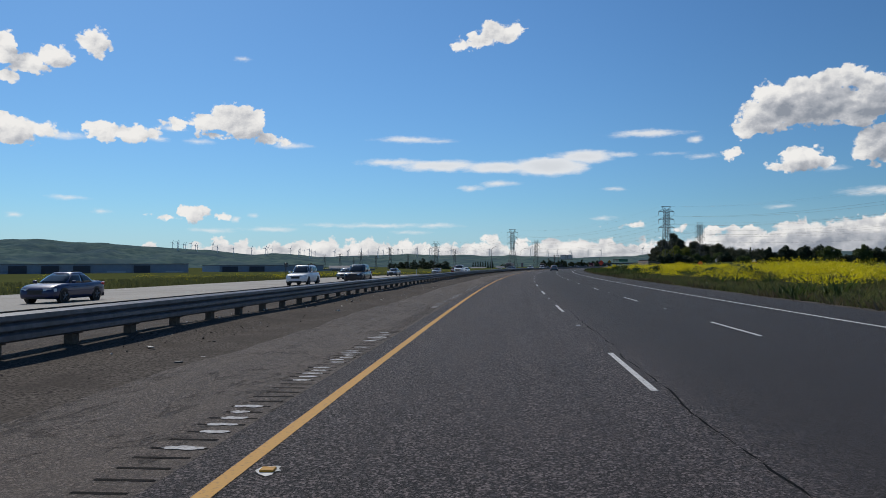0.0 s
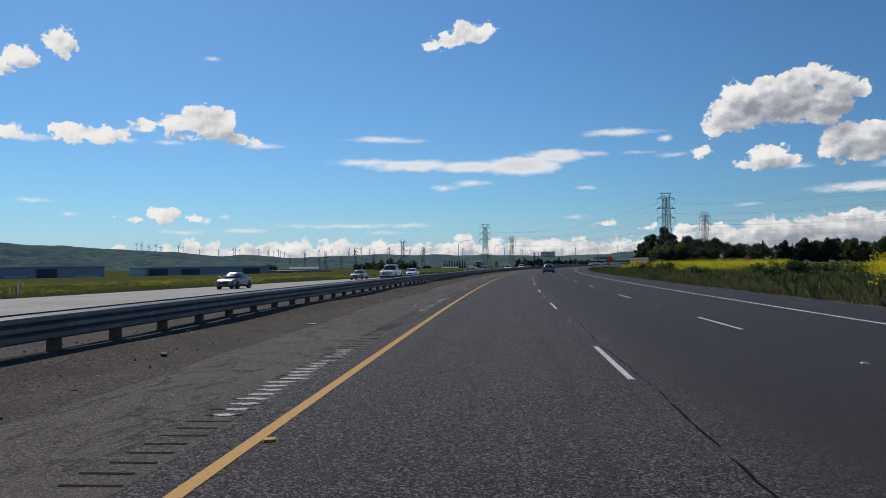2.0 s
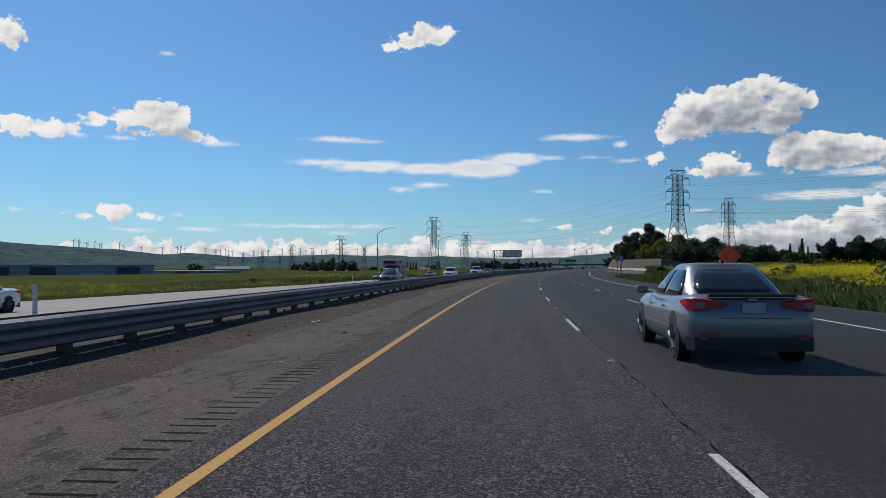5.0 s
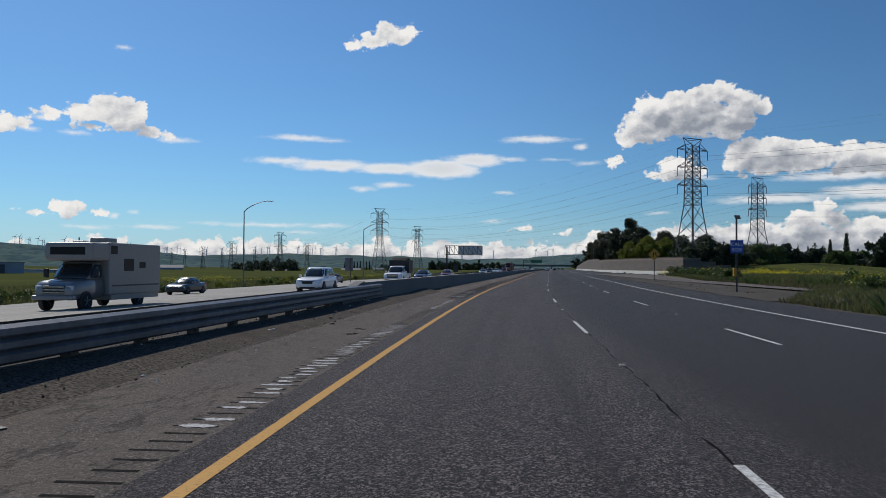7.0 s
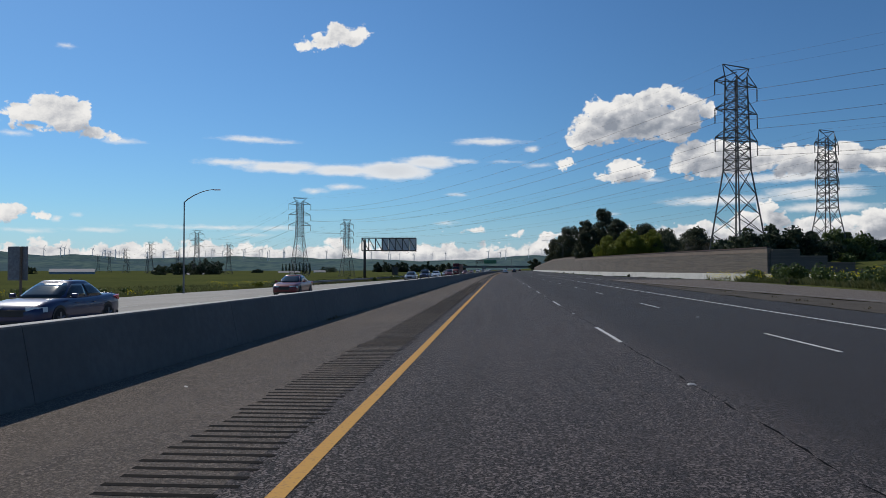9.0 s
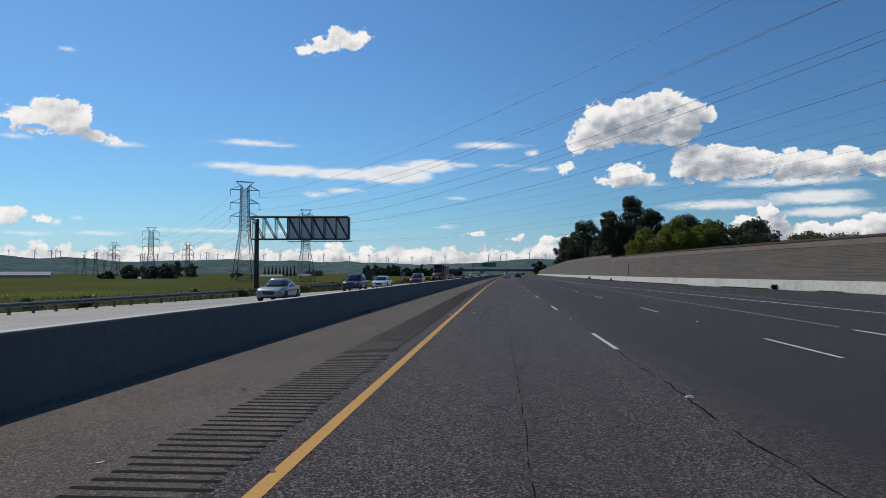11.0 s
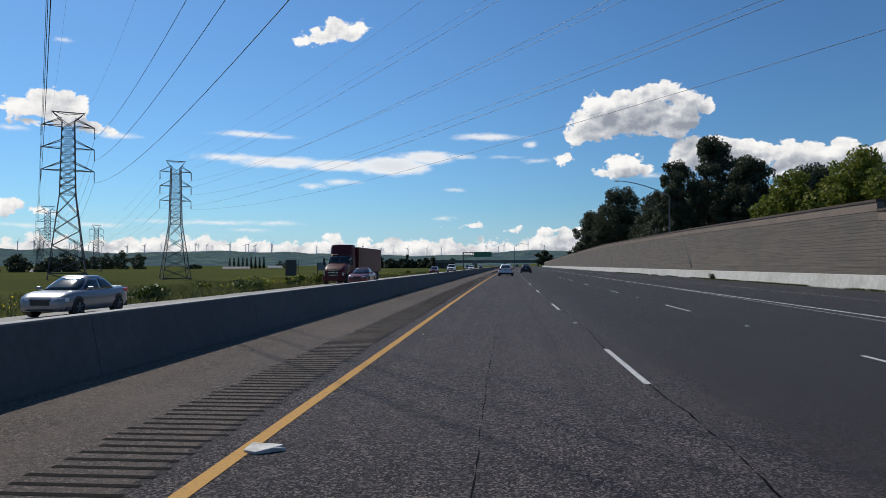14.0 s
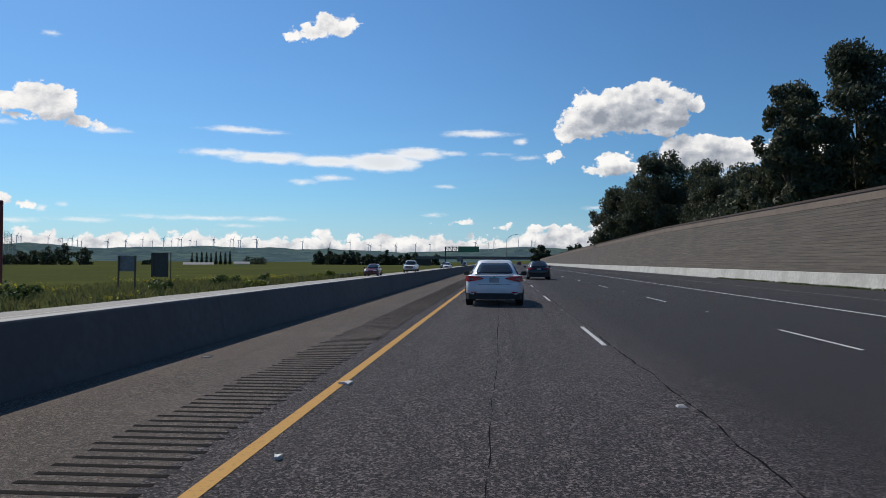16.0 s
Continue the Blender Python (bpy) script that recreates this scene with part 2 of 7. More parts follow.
def asphalt_build(base, light, track, brown, crumble=0.0):
    def build(g, geo, uv):
        grit = g.n("TexVoronoi", {"Vector": geo, "Scale": 58.0}, feature="F1")
        stone = g.math("ADD", g.math("MULTIPLY", grit.outputs["Color"], 0.72), g.math("MULTIPLY", g.noise(geo, 60.0, 5.0, 0.8), 0.42))
        col = g.mix(g.smooth(stone, 0.54, 0.95), (*base, 1), (*light, 1))
        along = g.vec("MULTIPLY", uv, (1.6, 0.02, 1))
        streak = g.noise(along, 1.3, 5.0, 0.65)
        col = g.mix(g.math("MULTIPLY", g.smooth(streak, 0.40, 0.72), 0.55), col, (*track, 1))
        patch = g.noise(geo, 0.22, 4.0, 0.65)
        col = g.mix(g.math("MULTIPLY", g.smooth(patch, 0.45, 0.75), 0.45), col, (*brown, 1))
        # the outer lanes: a darker mix, with windscreen dimming put into the colour too
        lane = g.n("SeparateXYZ", {0: uv}).outputs[0]
        col = g.mix(g.math("MULTIPLY", g.smooth(lane, 3.3, 4.8), 0.86), col, (*track, 1))
        # sun glints on the stones, painted as small pale dots
        speck = g.n("TexVoronoi", {"Vector": geo, "Scale": 26.0}, feature="F1")
        glint = g.math("SUBTRACT", 1.0, g.smooth(speck.outputs["Distance"], 0.10, 0.20))
        col = g.mix(g.math("MULTIPLY", glint, 0.42), col, (0.32, 0.29, 0.28, 1))
        if crumble:
            crumbs = g.noise(g.vec("MULTIPLY", uv, (1.6, 0.7, 1)), 2.6, 8.0, 0.75)
            col = g.mix(g.math("MULTIPLY", g.smooth(crumbs, 0.54, 0.61), crumble * 0.6), col, (*base, 1))
            # the old surface layer breaks off in ragged lines on the first stretch
            ragged = g.noise(g.vec("MULTIPLY", uv, (1.0, 0.30, 1)), 1.1, 7.0, 0.68)
            rim = g.math("SUBTRACT", 1.0, g.smooth(g.math("ABSOLUTE", g.math("SUBTRACT", ragged, 0.53)), 0.004, 0.022))
            gaps = g.smooth(g.noise(g.vec("MULTIPLY", uv, (1.0, 0.8, 1)), 2.3, 4.0, 0.6), 0.46, 0.54)
            s_at = g.n("SeparateXYZ", {0: uv}).outputs[1]
            old = g.math("SUBTRACT", 1.0, g.smooth(s_at, 255.0, 285.0))
            rim = g.math("MULTIPLY", g.math("MULTIPLY", rim, gaps), g.math("MULTIPLY", old, 0.85))
            col = g.mix(rim, col, (*base, 1))
            stone = g.math("SUBTRACT", stone, g.math("MULTIPLY", rim, 1.2))
        return col, stone

    return build


ASPHALT = surface("asphalt", asphalt_build((0.011, 0.0094, 0.0092), (0.275, 0.226, 0.212), (0.0220, 0.0184, 0.0174), (0.070, 0.056, 0.053)), 0.85, bump=0.9, Specular_IOR_Level=0.14, Sheen_Weight=0.13, Sheen_Roughness=0.28, Sheen_Tint=(1.0, 0.94, 0.91, 1))
SHOULDER = surface("shoulder_asphalt", asphalt_build((0.050, 0.041, 0.034), (0.270, 0.218, 0.180), (0.118, 0.095, 0.077), (0.168, 0.133, 0.104), 0.55), 0.92, bump=1.0, Specular_IOR_Level=0.15, Sheen_Weight=0.14, Sheen_Roughness=0.40, Sheen_Tint=(1.0, 0.90, 0.80, 1))
CONCRETE_ROAD = surface("concrete_road", mottled((0.25, 0.235, 0.21), (0.36, 0.34, 0.305), 9.0, (0.20, 0.19, 0.17), 0.12), 0.85, bump=0.2, Specular_IOR_Level=0.2)
GRAVEL = surface("gravel", mottled((0.022, 0.019, 0.017), (0.150, 0.130, 0.112), 24.0, (0.062, 0.053, 0.046), 0.9, 0.7), 0.95, bump=1.0, Specular_IOR_Level=0.05)
DIRT = surface("dirt", mottled((0.048, 0.043, 0.038), (0.118, 0.106, 0.093), 14.0, (0.050, 0.046, 0.038), 0.4, 0.6), 0.95, bump=0.8, Specular_IOR_Level=0.05)
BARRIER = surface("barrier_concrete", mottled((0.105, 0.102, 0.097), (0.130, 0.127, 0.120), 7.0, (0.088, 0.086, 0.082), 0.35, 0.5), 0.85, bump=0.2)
# the same concrete, painted paler for the sunlight on the barrier's top
BARRIERTOP = surface("sunlit_top_concrete", mottled((0.36, 0.35, 0.33), (0.47, 0.46, 0.43), 5.0, (0.30, 0.29, 0.27), 0.5), 0.85)
LOWWALL = surface("pale_concrete", mottled((0.42, 0.41, 0.37), (0.55, 0.53, 0.49), 4.0, (0.30, 0.29, 0.25), 0.4, 0.5), 0.85, bump=0.2)


def wall_build(g, geo, uv):
    fine = g.noise(geo, 14.0, 5.0, 0.65)
    col = g.mix(g.smooth(fine, 0.3, 0.7), (0.112, 0.094, 0.078, 1), (0.176, 0.149, 0.122, 1))
    rows = g.noise(g.vec("MULTIPLY", geo, (0.22, 0.22, 4.9)), 1.0, 4.0, 0.7)
    col = g.mix(g.math("MULTIPLY", g.smooth(rows, 0.42, 0.62), 0.6), col, (0.088, 0.076, 0.066, 1))
    stain = g.noise(geo, 0.3, 4.0, 0.6)
    col = g.mix(g.math("MULTIPLY", g.smooth(stain, 0.45, 0.7), 0.4), col, (0.095, 0.086, 0.080, 1))
    return col, fine


WALLBLOCK = surface("split_block", wall_build, 0.95, bump=1.0)
WALLCAP = surface("block_cap", mottled((0.170, 0.128, 0.098), (0.225, 0.172, 0.135), 7.0, (0.13, 0.105, 0.087), 0.4), 0.9, bump=0.3)
CAPDARK = surface("dark_coping", mottled((0.055, 0.034, 0.028), (0.085, 0.055, 0.045), 7.0), 0.85, bump=0.2)
STEEL = surface("galvanised_steel", mottled((0.125, 0.132, 0.148), (0.20, 0.207, 0.225), 6.0, (0.12, 0.115, 0.11), 0.8, 0.6), 0.5, 0.35, bump=0.1)
TOWER = surface("tower_steel", mottled((0.055, 0.058, 0.062), (0.09, 0.093, 0.097), 2.0), 0.7, 0.2)
DARKSTEEL = surface("dark_steel", mottled((0.05, 0.045, 0.045), (0.09, 0.08, 0.078), 5.0), 0.6, 0.3)
WOODPOST = surface("post_wood", mottled((0.085, 0.065, 0.05), (0.16, 0.125, 0.095), 14.0), 0.9, bump=0.4)
SIGNBACK = surface("sign_back", mottled((0.68, 0.69, 0.71), (0.76, 0.77, 0.79), 1.2, (0.62, 0.63, 0.65), 0.5), 0.5, 0.0)


def paint_build(col, worn, amount=0.35):
    def build(g, geo, uv):
        wear = g.smooth(g.noise(geo, 24.0, 5.0, 0.7), 0.55 - amount * 0.3, 0.75)
        return g.mix(g.math("MULTIPLY", wear, 0.9), (*col, 1), (*worn, 1)), wear

    return build


WHITELINE = surface("white_line", paint_build((0.58, 0.58, 0.56), (0.13, 0.125, 0.12), 0.65), 0.75)
FAINTLINE = surface("faint_line", paint_build((0.34, 0.33, 0.32), (0.11, 0.105, 0.10), 0.8), 0.8)
YELLOWLINE = surface("yellow_line", paint_build((0.44, 0.212, 0.010), (0.17, 0.10, 0.02), 0.2), 0.75)
GROOVEPAINT = surface("groove_paint", paint_build((0.50, 0.50, 0.50), (0.10, 0.09, 0.085), 0.95), 0.8)
# tar on the road, and the painted shade of the drain slot
TAR_AND_SHADE = surface("tar_and_slot_shade", mottled((0.004, 0.004, 0.004), (0.010, 0.010, 0.010), 30.0), 0.8, Specular_IOR_Level=0.05)
# near-black stands for the shade inside the milled grooves
GROOVE = surface("groove_shade", mottled((0.004, 0.0035, 0.003), (0.012, 0.010, 0.009), 30.0), 0.95, Specular_IOR_Level=0.1)


def field_build(g, geo, uv):
    fine = g.noise(geo, 1.7, 6.0, 0.65)
    col = g.mix(g.smooth(fine, 0.3, 0.7), (0.044, 0.054, 0.020, 1), (0.088, 0.098, 0.038, 1))
    big = g.noise(geo, 0.022, 5.0, 0.6)
    col = g.mix(g.math("MULTIPLY", g.smooth(big, 0.45, 0.65), 0.7), col, (0.090, 0.100, 0.032, 1))
    bloom = g.noise(g.vec("MULTIPLY", geo, (1, 1, 1)), 0.05, 5.0, 0.7)
    col = g.mix(g.math("MULTIPLY", g.smooth(bloom, 0.62, 0.74), 0.35), col, (0.22, 0.20, 0.03, 1))
    return col, fine


FIELD = surface("spring_field", field_build, 1.0, bump=1.0, Specular_IOR_Level=0.0)


# Distance haze is put into the colour: grass green shifted to blue-green.
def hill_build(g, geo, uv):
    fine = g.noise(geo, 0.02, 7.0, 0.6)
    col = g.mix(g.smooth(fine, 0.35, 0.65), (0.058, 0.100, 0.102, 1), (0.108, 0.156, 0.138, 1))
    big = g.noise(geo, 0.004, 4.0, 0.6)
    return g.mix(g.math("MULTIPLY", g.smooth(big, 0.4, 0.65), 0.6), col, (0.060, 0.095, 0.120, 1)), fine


HILL = surface("hazy_hill", hill_build, 1.0, Specular_IOR_Level=0.0)


def leaf_material(name, a, b, c, thin=0.28):
    m = bpy.data.materials.new(name)
    m.use_nodes = True
    g = Graph(m.node_tree)
    geo = g.n("NewGeometry")
    r = geo.outputs["Random Per Island"]
    col = g.ramp(r, (0.0, a), (0.55, b), (1.0, c))
    big = g.noise(geo.outputs["Position"], 0.5, 3.0, 0.6)
    col = g.mix(g.math("MULTIPLY", g.smooth(big, 0.4, 0.7), 0.5), col, (*a, 1))
    d = g.n("BsdfPrincipled", {"Base Color": col, "Roughness": 0.6, "Specular IOR Level": 0.25})
    t = g.n("BsdfTranslucent", {"Color": g.mix(0.5, col, (*c, 1))})
    g.n("OutputMaterial", {0: g.n("MixShader", {0: thin, 1: d, 2: t})})
    return m


LEAF_DARK = leaf_material("eucalyptus_leaf", (0.036, 0.045, 0.029), (0.062, 0.076, 0.043), (0.105, 0.115, 0.064))
LEAF_BRIGHT = leaf_material("spring_leaf", (0.095, 0.115, 0.016), (0.155, 0.180, 0.026), (0.225, 0.245, 0.045), 0.36)
LEAF_MID = leaf_material("bush_leaf", (0.040, 0.062, 0.018), (0.070, 0.102, 0.028), (0.105, 0.142, 0.040))
LEAF_FAR = leaf_material("far_leaf", (0.020, 0.034, 0.020), (0.034, 0.052, 0.028), (0.055, 0.072, 0.036))
GRASS = leaf_material("grass_blade", (0.066, 0.082, 0.026), (0.105, 0.122, 0.040), (0.155, 0.155, 0.066), 0.36)
MUSTARD = leaf_material("mustard_flower", (0.52, 0.44, 0.012), (0.70, 0.58, 0.015), (0.80, 0.68, 0.025), 0.45)
BARK = surface("bark", mottled((0.06, 0.05, 0.04), (0.16, 0.135, 0.11), 8.0, (0.09, 0.075, 0.06), 1.0), 0.95, bump=0.6)


def plain(name, col, rough=0.5, metal=0.0, vary=0.15, scale=6.0, **extra):
    lo = tuple(c * (1 - vary) for c in col)
    hi = tuple(min(1, c * (1 + vary)) for c in col)
    return surface(name, mottled(lo, hi, scale), rough, metal, **extra)


TINTED = plain("tinted_glass", (0.010, 0.011, 0.013), 0.4, Specular_IOR_Level=0.2)
GLASS = plain("car_glass", (0.022, 0.026, 0.030), 0.06, Specular_IOR_Level=0.5)
TYRE = plain("tyre_rubber", (0.014, 0.014, 0.014), 0.85)
RIM = plain("alloy_rim", (0.16, 0.16, 0.165), 0.45, 0.4)
BLACKTRIM = plain("black_trim", (0.018, 0.018, 0.019), 0.6)
CHROME = plain("chrome", (0.55, 0.55, 0.56), 0.15, 1.0, vary=0.05)
HEADLAMP = plain("headlamp", (0.55, 0.56, 0.58), 0.15, 0.2, vary=0.05)
TAILLAMP = plain("tail_lamp", (0.48, 0.014, 0.030), 0.22)
REVERSELAMP = plain("reversing_lamp", (0.30, 0.16, 0.17), 0.2)
PLATE = plain("plate", (0.36, 0.36, 0.35), 0.5)
ORANGE = plain("orange_sheet", (1.0, 0.085, 0.035), 0.5, vary=0.06)
YELLOWSIGN = plain("yellow_sheet", (0.56, 0.27, 0.02), 0.55, vary=0.06)
BLUESIGN = plain("blue_sheet", (0.02, 0.07, 0.34), 0.5, vary=0.08)
BLACKSIGN = plain("black_legend", (0.01, 0.01, 0.01), 0.6)
WHITESIGN = plain("white_sheet", (0.65, 0.65, 0.63), 0.5)
GREENSIGN = plain("green_sheet", (0.02, 0.13, 0.07), 0.5)
WIRE = plain("conductor", (0.06, 0.06, 0.065), 0.5, 0.6)
INSUL = plain("insulator", (0.10, 0.085, 0.08), 0.4)
WINDMILL = plain("turbine_white", (0.62, 0.63, 0.65), 0.5, vary=0.05)
STUD = plain("lane_stud", (0.34, 0.34, 0.33), 0.7)
LITTER = plain("litter", (0.55, 0.54, 0.50), 0.8, vary=0.3)


def car_paint(name, col, metal=0.3):
    return plain(name, col, 0.32, metal, vary=0.05, scale=2.0, Coat_Weight=0.5, Coat_Roughness=0.05)


# ---- the road's line: headings along it, clockwise from +y ----
S_KNOT = (-60, 30, 110, 190, 260, 320, 345, 450, 600)
H_KNOT = (3.33, 5.35, 7.54, 10.04, 12.98, 16.48, 16.04, 16.17, 17.13)
_s = np.arange(-3200.0, 5200.0, 1.0)
_h = np.radians(np.interp(_s, S_KNOT, H_KNOT))
_x = np.concatenate([[0], np.cumsum(np.sin(_h)[:-1])])
_y = np.concatenate([[0], np.cumsum(np.cos(_h)[:-1])])
_x += -1.927 - np.interp(0, _s, _x)
_y -= np.interp(0, _s, _y)
H0 = radians(11.0)


def heading(s):
    return float(np.interp(s, _s, _h))


def W(s, lat, z=0.0):
    """World places from metres along the yellow line, metres to its right, and height. Works on arrays."""
    s, lat = np.asarray(s, float), np.asarray(lat, float)
    h = np.interp(s, _s, _h)
    near = np.clip(lat, -150, 150)
    far = lat - near
    x = np.interp(s, _s, _x) + near * np.cos(h) + far * math.cos(H0)
    y = np.interp(s, _s, _y) - near * np.sin(h) - far * math.sin(H0)
    return np.stack(np.broadcast_arrays(x, y, np.asarray(z, float)), -1)


def along(s, lat, z=0.0, back=False, yaw=0.0):
    """The pose of a thing that stands at (s, lat) and faces along the road (or back along it)."""
    p = W(s, lat, z)
    return pose(p[0], p[1], p[2], 0, 0, -math.degrees(heading(s)) + (180 if back else 0) + yaw)


def fall(s, lat):
    """Height of the ground to the left, which slopes away from the median."""
    s, lat = np.asarray(s, float), np.asarray(lat, float)
    m = 0.018 + 0.027 * np.clip((s - 120) / 180, 0, 1)
    return -m * np.clip(-lat - 4, 0, 38)


# ---- mesh helpers ----


def mesh_of(name, verts, faces, material, uvs=None, smooth=False):
    me = bpy.data.meshes.new(name)
    me.from_pydata([tuple(v) for v in verts], [], [tuple(f) for f in faces])
    if uvs is not None:
        layer = me.uv_layers.new(name="UVMap")
        idx = np.empty(len(me.loops), dtype=np.int32)
        me.loops.foreach_get("vertex_index", idx)
        layer.data.foreach_set("uv", np.asarray(uvs, np.float32)[idx].ravel())
    me.materials.append(material)
    if smooth:
        me.polygons.foreach_set("use_smooth", [True] * len(me.polygons))
    me.update()
    return me


def hang(name, me, parent=None, label="", kind="", m=None):
    ob = new(name, me)
    if parent is not None:
        ob.parent = parent
    if m is not None:
        ob.matrix_basis = m
    return tagged(ob, label=label, kind=kind)


def part(name, bm, material, parent, label="", smooth=False):
    me = bpy.data.meshes.new(name)
    bmesh.ops.recalc_face_normals(bm, faces=bm.faces)
    bm.to_mesh(me)
    bm.free()
    me.materials.append(material)
    if smooth:
        me.polygons.foreach_set("use_smooth", [True] * len(me.polygons))
    return hang(name, me, parent, label)


def thing(name, m, label, category, group="", kind=""):
    ob = new(name)
    ob.matrix_basis = m
    return tagged(ob, label, category, group, kind)


def box(bm, x0, x1, y0, y1, z0, z1, bevel=0.0):
    r = bmesh.ops.create_cube(bm, size=1.0, matrix=Matrix.Translation(((x0 + x1) / 2, (y0 + y1) / 2, (z0 + z1) / 2)) @ Matrix.Diagonal((x1 - x0, y1 - y0, z1 - z0, 1)))
    if bevel:
        edges = list({e for v in r["verts"] for e in v.link_edges})
        bmesh.ops.bevel(bm, geom=edges, offset=bevel, segments=2, affect="EDGES", profile=0.5)
    return bm


def boxed(*args, **kw):
    return box(bmesh.new(), *args, **kw)


def beam(bm, a, b, r, sides=4, r2=None):
    a, b = Vector(a), Vector(b)
    d = b - a
    q = d.to_track_quat("Z", "Y").to_matrix().to_4x4()
    bmesh.ops.create_cone(bm, cap_ends=True, segments=sides, radius1=r, radius2=r if r2 is None else r2, depth=d.length, matrix=Matrix.Translation((a + b) / 2) @ q)
    return bm


def tube(points, radii, sides=8):
    """Vertices and faces of a tapered tube along points."""
    verts, faces = [], []
    for i, (p, r) in enumerate(zip(points, radii)):
        p = Vector(p)
        d = (Vector(points[min(i + 1, len(points) - 1)]) - Vector(points[max(i - 1, 0)])).normalized()
        u = d.orthogonal().normalized()
        v = d.cross(u)
        for k in range(sides):
            a = 2 * math.pi * k / sides
            verts.append(p + r * (math.cos(a) * u + math.sin(a) * v))
    for i in range(len(points) - 1):
        for k in range(sides):
            k2 = (k + 1) % sides
            faces.append((i * sides + k, i * sides + k2, (i + 1) * sides + k2, (i + 1) * sides + k))
    faces.append(tuple(range(sides))[::-1])
    faces.append(tuple((len(points) - 1) * sides + k for k in range(sides)))
    return verts, faces


def pipe(name, points, radius, material, parent, label="", sides=8):
    v, f = tube(points, [radius] * len(points) if not hasattr(radius, "__len__") else radius, sides)
    return hang(name, mesh_of(name, v, f, material, smooth=True), parent, label)


def sweep(s0, s1, step, profile):
    """Vertices and faces of a closed profile [(lat, z)...] carried along the road; profile may be a function of s."""
    ss = np.arange(s0, s1 + step * 0.5, step)
    rows = []
    for s in ss:
        pr = np.array(profile(s) if callable(profile) else profile, float)
        rows.append(W(np.full(len(pr), s), pr[:, 0], pr[:, 1]))
    n = len(rows[0])
    verts = np.concatenate(rows)
    faces = [(i * n + k, (i + 1) * n + k, (i + 1) * n + (k + 1) % n, i * n + (k + 1) % n) for i in range(len(ss) - 1) for k in range(n)]
    faces += [tuple(range(n)), tuple(range((len(ss) - 1) * n, len(ss) * n))[::-1]]
    return verts, faces


def strip(name, s0, s1, step, lats, height, material, parent=None, label="", kind="structure"):
    """A sheet along the road. lats: edges from left to right, numbers or functions of s; height(s, lat)."""
    ss = np.arange(s0, s1 + step * 0.5, step)
    L = np.stack([np.array([q(s) for s in ss]) if callable(q) else np.full(len(ss), float(q)) for q in lats], 1)
    S = np.repeat(ss[:, None], len(lats), 1)
    Z = height(S, L) if callable(height) else np.full(S.shape, float(height))
    v = W(S, L, Z).reshape(-1, 3)
    n = len(lats)
    f = [(i * n + k, i * n + k + 1, (i + 1) * n + k + 1, (i + 1) * n + k) for i in range(len(ss) - 1) for k in range(n - 1)]
    return hang(name, mesh_of(name, v, f, material, np.stack([L, S], -1).reshape(-1, 2)), parent, label, kind if parent is None else "")

# ---- ground, hills, roads ----


def bump_at(s, lo, hi):
    t = np.clip((np.asarray(s, float) - lo) / (hi - lo), 0, 1)
    return t * t * (3 - 2 * t)


def opp_edge(s):
    """The far edge of the other carriageway."""
    return float(np.interp(s, (-200, 60, 200, 290, 345, 425, 487, 560), (-33, -34, -34, -30, -40, -40, -17.3, -16.5)))


def pave_edge(s):
    """The right edge of our pavement."""
    return float(np.interp(s, (-200, 300, 380, 415, 430), (12.7, 12.9, 13.4, 14.8, 24.0))) if s < 430 else wall_lat(s) - 0.6


def wall_lat(s):
    return 22.5 + 9.2 * max(0.0, (532 - s) / 114) ** 1.6


def ground_height(s, lat):
    left = fall(s, lat) - 0.12 - 0.9 * bump_at(-lat, 60, 400)
    e0 = 13.2 + 9.0 * bump_at(s, 285, 312) + 5.0 * bump_at(s, 380, 425)
    right = -0.12 + 0.22 * bump_at(lat - e0, 0, 4) + 3.0 * bump_at(lat, 31, 37) * bump_at(s, 425, 470) * (1 - bump_at(lat, 70, 120)) - 1.0 * bump_at(lat, 120, 500)
    z = np.where(lat < 0, left, right)
    ripple = np.sin(s * 0.21 + lat * 0.13) * 0.05 + np.sin(s * 0.047 - lat * 0.09) * 0.08
    return z + ripple * (bump_at(lat, 26, 32) + bump_at(-lat, 46, 60))


def build_ground():
    ss = np.concatenate([np.arange(-3000, -200, 200), np.arange(-200, 700, 6), np.arange(700, 1300, 30), np.arange(1300, 5100, 200)]).astype(float)
    near = np.array([3, 8, 12.8, 13.4, 14.5, 16, 18, 20, 22, 24, 26, 28, 30, 32, 34, 37, 42, 50, 60, 75, 95, 120, 150, 200, 280, 400, 600, 900, 1400, 2200, 3400, 4600.0])
    leftl = np.array([4, 9, 16, 17.4, 20, 25, 30, 33, 35, 40, 43, 47, 52, 60, 75, 95, 120, 150, 200, 280, 400, 600, 900, 1400, 2200, 3400, 4600.0])
    ll = np.concatenate([-leftl[::-1], [0], near])
    S, L = np.meshgrid(ss, ll, indexing="ij")
    v = W(S, L, ground_height(S, L)).reshape(-1, 3)
    n = len(ll)
    f = [(i * n + k, i * n + k + 1, (i + 1) * n + k + 1, (i + 1) * n + k) for i in range(len(ss) - 1) for k in range(n - 1)]
    hang("ground", mesh_of("ground", v, f, FIELD, np.stack([L, S], -1).reshape(-1, 2), smooth=True), None, "green spring field with patches of yellow bloom", "structure")


build_ground()

RIDGE_AZ = (-75, -31, -27, -22, -18.5, -16, -14, -10.5, -6, 0, 5, 11, 14, 18.5, 23, 30, 60)
